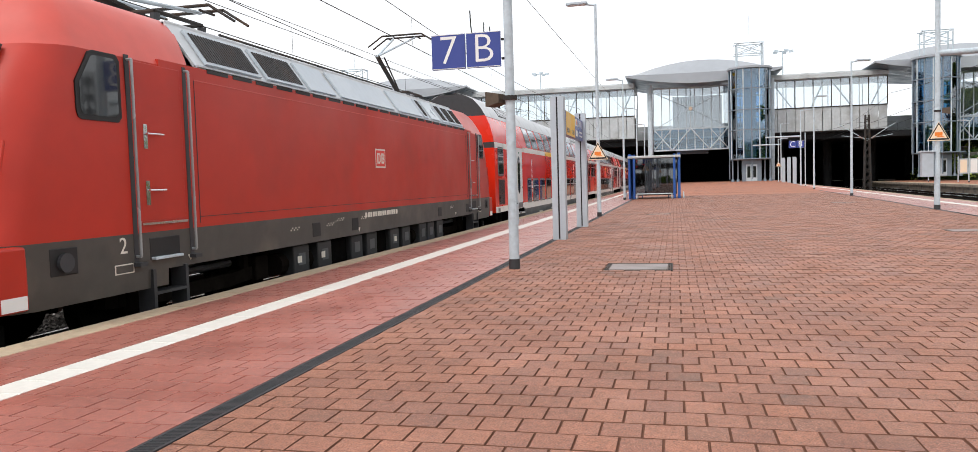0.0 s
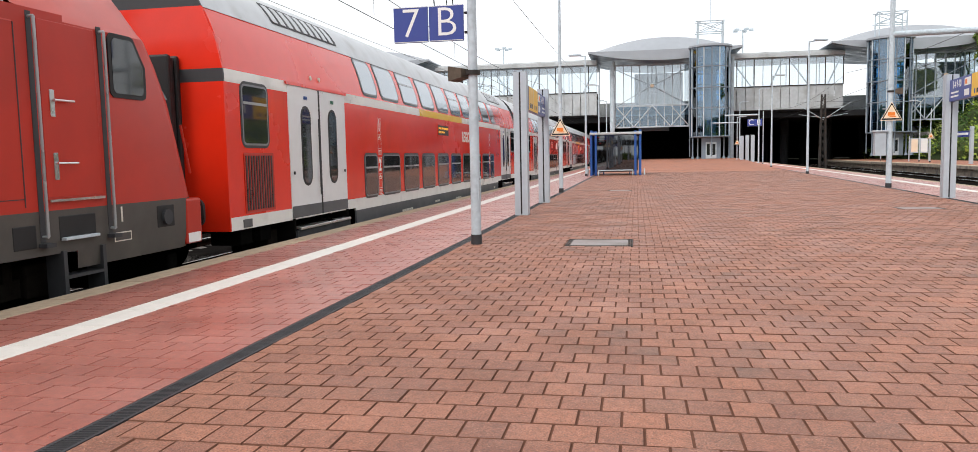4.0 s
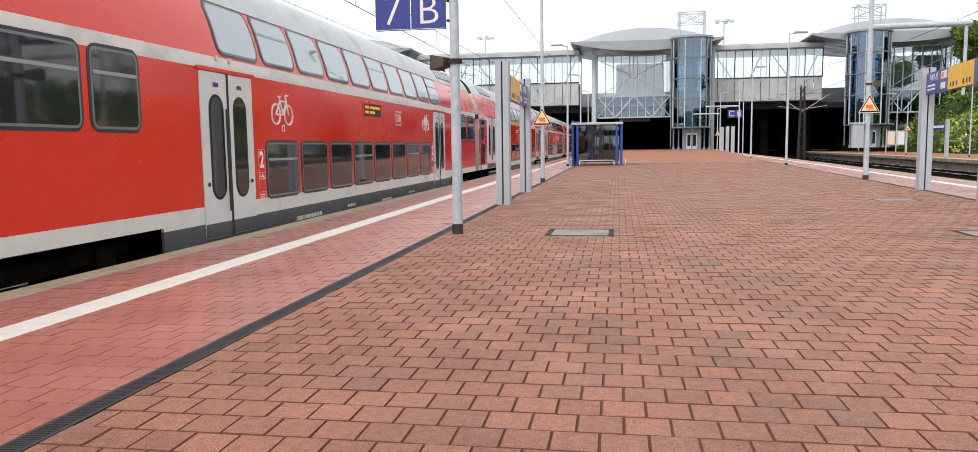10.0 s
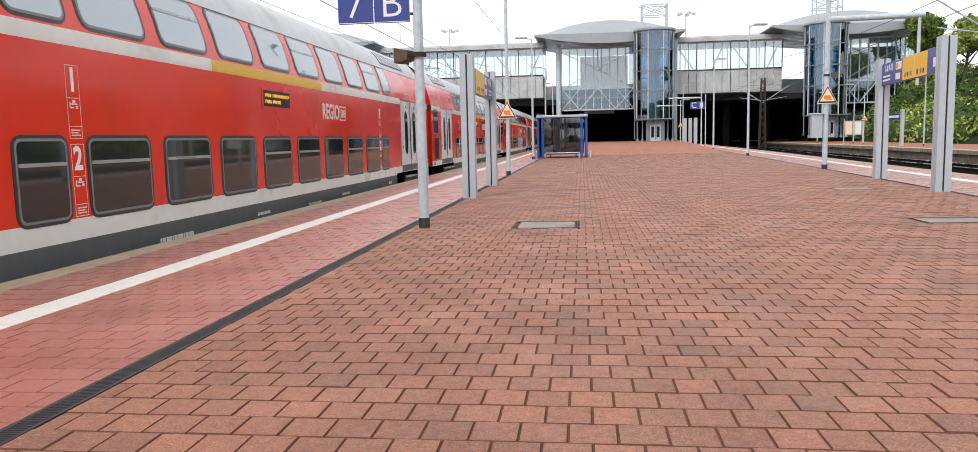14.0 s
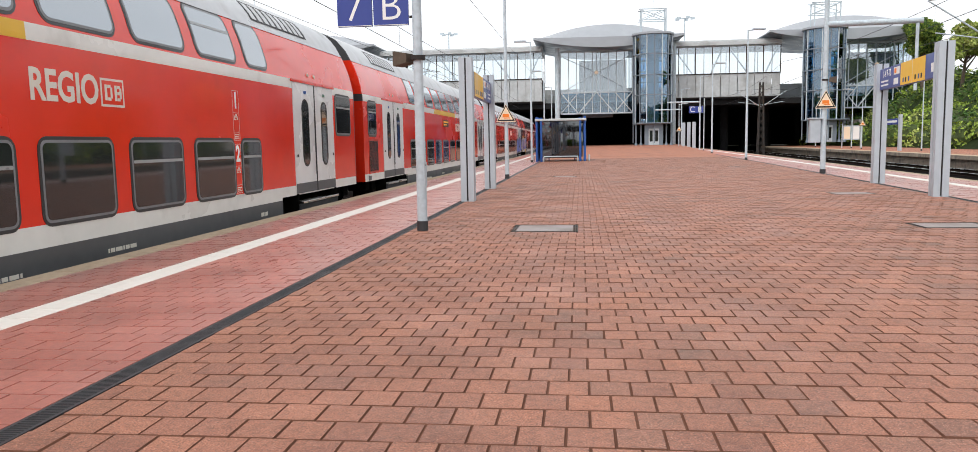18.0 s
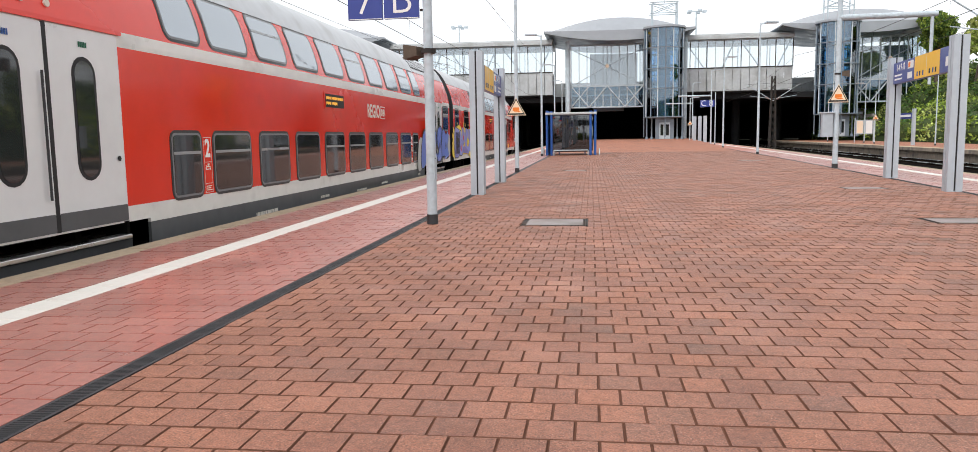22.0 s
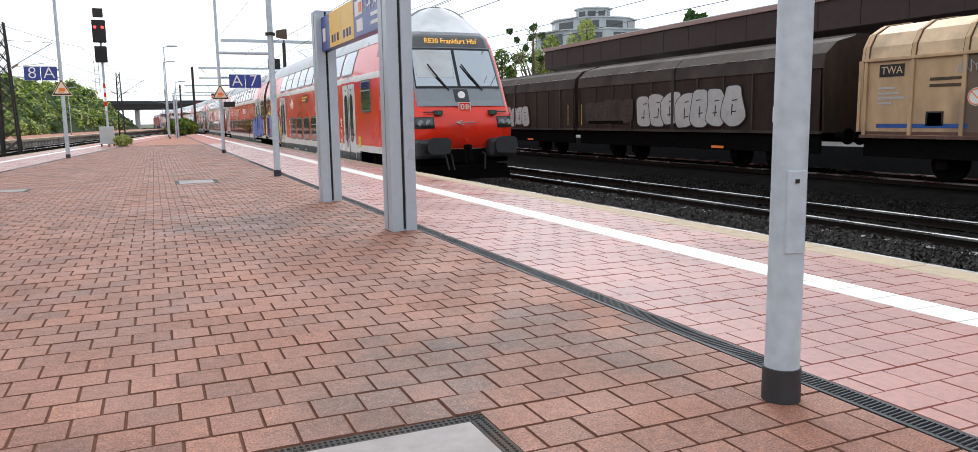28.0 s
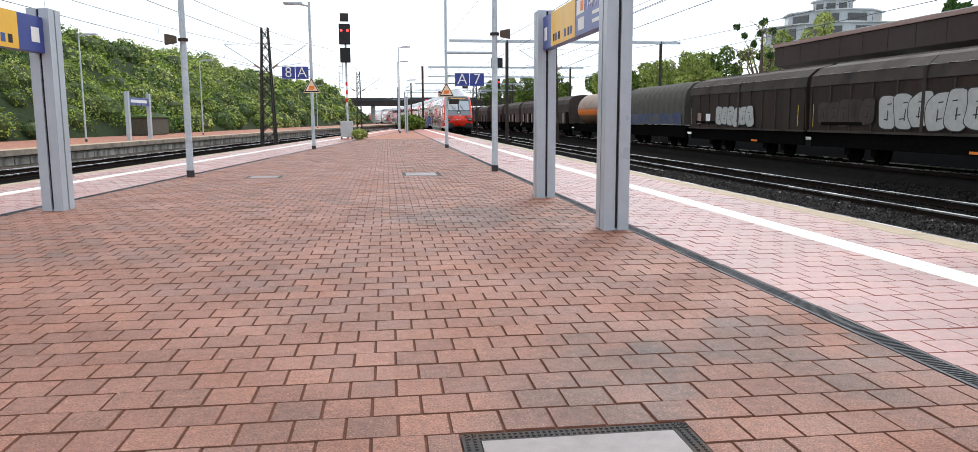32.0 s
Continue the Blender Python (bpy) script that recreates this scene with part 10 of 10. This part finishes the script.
# round office building beyond the canopy
o = thing("office_building", "grey office building with curved terraces", "office building", pose(-62.5, -104, 0))
for k, (r, z0, z1) in enumerate(((9.5, 0, 13.4), (6.3, 13.7, 15.4), (2.6, 15.7, 17.2))):
    n = 10
    bm = bmesh.new()
    prism(bm, [(r * math.cos(a), r * math.sin(a)) for a in [q * math.tau / n for q in range(n)]], "z", z0, z1)
    part("storey", bm, "house", o)
    bm = bmesh.new()
    prism(bm, [((r + 0.35) * math.cos(a), (r + 0.35) * math.sin(a)) for a in [q * math.tau / n for q in range(n)]], "z", z1, z1 + 0.16)
    part("terrace_edge", bm, "clad", o)
    for q in range(n):
        a = q * math.tau / n
        c, s = math.cos(a), math.sin(a)
        bm = boxes((r * 0.951 - 0.05, r * 0.951 + 0.06, -r * 0.22, r * 0.22, z1 - min(2.2, z1 - z0 - 0.3), z1 - 0.4))
        bmesh.ops.rotate(bm, verts=bm.verts, matrix=Matrix.Rotation(a + math.pi / n, 3, "Z"))
        part("window", bm, "darkglass", o)
part("wing", boxes((0, 12, 10, 64, 0, 10.2)), "house", o)
part("wing_roof", boxes((-0.5, 12.5, 9.5, 64.5, 10.2, 10.6)), "clad", o)

# road bridge over the tracks, far off
rb = thing("road_bridge", "distant dark road bridge across the tracks", "bridge", pose(0, -235, 0))
part("deck", boxes((-70, 60, -4, 4, 5.0, 6.4)), "steel", rb)
part("parapet", boxes((-70, 60, 3.9, 4.1, 6.4, 7.3)), "boot", rb)
for x in (-40, -13, 4, 22):
    part("pier", boxes((x - 0.6, x + 0.6, -3, 3, -1, 5.0)), "concrete", rb)


# ---- overhead line masts and wires ----
def lattice_mast(x, y, h, w0, w1, label, plinth=True, z0=None):
    """Four-legged riveted lattice mast with crossed bracing on a concrete plinth."""
    z0 = RAIL - 0.3 if z0 is None else z0
    m = thing("lattice_mast", label, "catenary mast", pose(x, y, z0), group="overhead line masts")
    if plinth:
        part("plinth", boxes((-0.6, 0.6, -0.55, 0.55, -0.1, 0.24), bevel=0.03), "dirtplinth", m, "mossy concrete plinth")
    for sx in (-1, 1):
        for sy in (-1, 1):
            part("leg", rods(((sx * w0, sy * w0, 0.0), (sx * w1, sy * w1, h), 0.075, 0.055), seg=5), "steel", m)
    n = max(4, int(h / 0.75))
    for face in range(4):
        for k in range(n):
            za, zb = 0.4 + (h - 0.5) * k / n, 0.4 + (h - 0.5) * (k + 1) / n
            wa, wb = w0 + (w1 - w0) * za / h, w0 + (w1 - w0) * zb / h
            s = 1
            if face < 2:
                d = wa if face else -wa
                e = wb if face else -wb
                a, b, c, f = (-s * wa, d, za), (s * wb, e, zb), (s * wa, d, za), (-s * wb, e, zb)
            else:
                d = wa if face == 3 else -wa
                e = wb if face == 3 else -wb
                a, b, c, f = (d, -s * wa, za), (e, s * wb, zb), (d, s * wa, za), (e, -s * wb, zb)
            part("brace", rods((a, b, 0.028), (c, f, 0.028), seg=4), "steel", m)
    return m


def cantilever(m, h, reach, s):
    part("bracket_tube", rods(((0, 0, h - 1.9), (s * reach, 0, h - 0.2), 0.03), seg=6), "galv", m)
    part("registration_tube", rods(((0, 0, h - 1.7), (s * (reach - 0.3), 0, h - 1.35), 0.022), seg=6), "galv", m)
    part("insulator", rods(((s * 0.4, 0, h - 1.7), (s * 0.75, 0, h - 1.45), 0.06), seg=8), "copper", m)
    part("top_tie", rods(((0, 0, h - 0.1), (s * reach, 0, h - 0.2), 0.014), seg=4), "steel", m)


m = lattice_mast(-13.3, 1.35, 8.6, 0.36, 0.2, "dark riveted lattice mast on a concrete plinth between the tracks")
cantilever(m, 7.6, 2.7, 1)
cantilever(m, 7.6, 4.2, -1)
part("mast_plate", boxes((0.2, 0.45, 0.46, 0.475, 1.35, 1.75)), "white", m)
for y in (-62, -118, 58):
    m = lattice_mast(-13.3, y, 8.6, 0.4, 0.2, "lattice catenary mast between the tracks")
    cantilever(m, 7.6, 2.7, 1)
    cantilever(m, 7.6, 4.2, -1)
m = lattice_mast(curve_x(-52.8, 7.2), -52.8, 7.9, 0.46, 0.2, "dark lattice mast between the curved tracks", plinth=False)
cantilever(m, 7.0, 2.6, -1)
cantilever(m, 7.0, 2.6, 1)
for y in (-95, -140, 30, 82):
    m = lattice_mast(curve_x(y, 7.2), y, 7.6, 0.3, 0.16, "lattice mast between the curved tracks", plinth=False)
    cantilever(m, 7.0, 2.6, -1)
    cantilever(m, 7.0, 2.6, 1)
for y in (-57, -86, -126, -170):
    g = thing("signal_gantry", "steel gantry with signals over the straight tracks", "gantry", pose(0, y, RAIL), group="gantries")
    for x in (-3.9 if y < -80 else -8.75, -20.5):
        part("gantry_post", rods(((x, 0, 0), (x, 0, 7.4), 0.12), seg=8), "steel", g)
    part("gantry_beam", boxes((-22.0, -4.5, -0.1, 0.1, 7.2, 7.4)), "galv", g)
    if y < -80:
        part("lower_beam", boxes((-21, -4.5, -0.08, 0.08, 6.2, 6.35)), "galv", g)
        part("gantry_brace", rods(*[((-20.5 + 1.5 * k, 0, 6.3), (-19.7 + 1.5 * k, 0, 7.3), 0.03) for k in range(11)]), "galv", g)
        for x in (-8.6, -12.2):
            s = part("signal_box", boxes((x - 0.3, x + 0.3, -0.25, 0.15, 5.0, 6.1)), "black", g)
            part("red_lamp", rods(((x - 0.15, 0.15, 5.7), (x - 0.15, 0.18, 5.7), 0.08), ((x + 0.15, 0.15, 5.7), (x + 0.15, 0.18, 5.7), 0.08)), "ledred", s)
    else:
        part("hung_box", boxes((-8.4, -7.6, -0.2, 0.2, 5.4, 6.1)), "black", g)


def wire(a, b, sag, r=0.012, name="overhead_wire"):
    bm = bmesh.new()
    a, b = Vector(a), Vector(b)
    pts = [a.lerp(b, k / 14) - Vector((0, 0, sag * 4 * (k / 14) * (1 - k / 14))) for k in range(15)]
    loft(bm, [[p + Vector((r * c, 0, r * s)) for c, s in ((1, 0), (0, 1), (-1, 0), (0, -1))] for p in pts])
    return bm


lines = thing("overhead_line", "thin black overhead wires above the tracks", "overhead line")
for fx, nm in ((lambda y: X7 + far_bend(y), 0), (lambda y: X6 + far_bend(y), 1), (lambda y: XF + far_bend(y), 2), (lambda y: curve_x(y, 4.75), 3), (lambda y: curve_x(y, 9.4), 4)):
    for y0, y1 in ((-118, -62), (-62, 1.35), (1.35, 58), (58, 101)):
        part("contact_wire", wire((fx(y0), y0, RAIL + 5.55), (fx(y1), y1, RAIL + 5.55), 0.03), "black", lines)
        part("catenary_wire", wire((fx(y0), y0, RAIL + 7.1), (fx(y1), y1, RAIL + 7.1), 0.9), "black", lines)
        for k in range(1, 6):
            y = y0 + (y1 - y0) * k / 6
            s = 0.9 * 4 * (k / 6) * (1 - k / 6)
            part("dropper", rods(((fx(y), y, RAIL + 5.55), (fx(y), y, RAIL + 7.1 - s), 0.006), seg=4), "black", lines)
for x, z in ((-13.3, 7.9), (-14.2, 8.6), (-4.6, 8.2)):
    part("feeder_wire", wire((x, -118, z), (x, 101, z), 1.2), "black", lines)
# loops of spare cable hanging over the first track
for c, r in ((24.0, 0.9), (26.5, 0.8)):
    bm = bmesh.new()
    pts = [(X7 + 0.9, c + r * math.cos(a), 6.5 + r * 1.3 * math.sin(a)) for a in [radians(180 + 20 * k) for k in range(10)]]
    for p, q in zip(pts, pts[1:]):
        rod(bm, p, q, 0.02, seg=5, caps=False)
    part("cable_loop", bm, "black", lines)


# ---- far platform furniture ----
def far_x(y, o):
    return curve_x(y, o)


for x, y in ((far_x(-44, 14.6), -44), (far_x(-62, 14.4), -62), (far_x(-84, 14.4), -84), (far_x(-106, 14.4), -106), (far_x(60, 15), 60), (far_x(78, 15), 78), (far_x(92, 16), 92)):
    p = pole("lamp_post", "slim lamp post on the far platform", x, y, 5.6, 0.07, 0.05)
    lamp_head(p, 5.6, -1, 0)
for x, y in ((far_x(-49, 13.6), -48.3), (far_x(64, 14.0), 64)):
    t = thing("station_name_sign", "blue station name sign between grey posts", "station sign", pose(x, y, 0))
    for d in (-2.0, 2.0):
        part("post", boxes((-0.1, 0.1, d - 0.16, d + 0.16, 0, 2.75), bevel=0.01), "greypaint", t)
    part("panel", boxes((-0.05, 0.05, -1.85, 1.85, 2.0, 2.45), bevel=0.01), "blue", t)
    part("name_bar", boxes((-0.056, -0.05, -1.5, 1.5, 2.15, 2.32)), "white", t, "station name as a pale bar")
t = thing("stone_hut", "low mossy stone structure at the bank's foot", "wall", pose(far_x(-61, 18.3), -62, 0))
part("stone_wall", boxes((-0.8, 0.8, -2.6, 2.6, 0, 1.3), bevel=0.1), "stonewall", t)
part("moss_top", boxes((-0.9, 0.9, -2.7, 2.7, 1.3, 1.45), bevel=0.05), "leafdark", t)
for x, y in ((far_x(90, 14.5), 90), (far_x(72, 14.2), 72)):
    p = pole("sign_post", "grey post with warning triangle on the far platform", x, y, 4.6, 0.07, 0.05)
    warning_triangle(p, 2.3, "s")
t = thing("notice_board", "timetable notice boards on steel posts", "notice board", pose(far_x(80, 15.5), 80, 0))
for k in range(2):
    part("board", boxes((-0.75 + 0.85 * k, -0.05 + 0.85 * k, -0.04, 0.04, 0.8, 2.2)), "greypaint", t)
    part("sheet", boxes((-0.68 + 0.85 * k, -0.12 + 0.85 * k, -0.05, -0.04, 0.9, 2.1)), "warnpale" if k == 0 else "white", t)
for q in (-0.85, 0.9):
    part("post", rods(((q, 0, 0), (q, 0, 2.4), 0.05)), "greypaint", t)


# ---- paving blocks that can be picked out singly ----
for nm, (me, spots) in SINGLE.items():
    for x, y, z in spots:
        shared(nm, me, platform, Matrix.Translation((x, y, z)))


def motions():
    rows = [0.5 * t for t in range(0, 65)]
    for ob, k0 in MOVING:
        keys = []
        for t in rows:
            y = G0 + k0 - travelled(t)
            ym = y + (13.4 if k0 >= 0 else 9.4)
            slope = (far_bend(ym + 5) - far_bend(ym - 5)) / 10
            keys.append((t, pose(X7 + far_bend(y), y, RAIL, 0, 0, -math.degrees(math.atan(slope)))))
        walk(ob, keys)


motions()
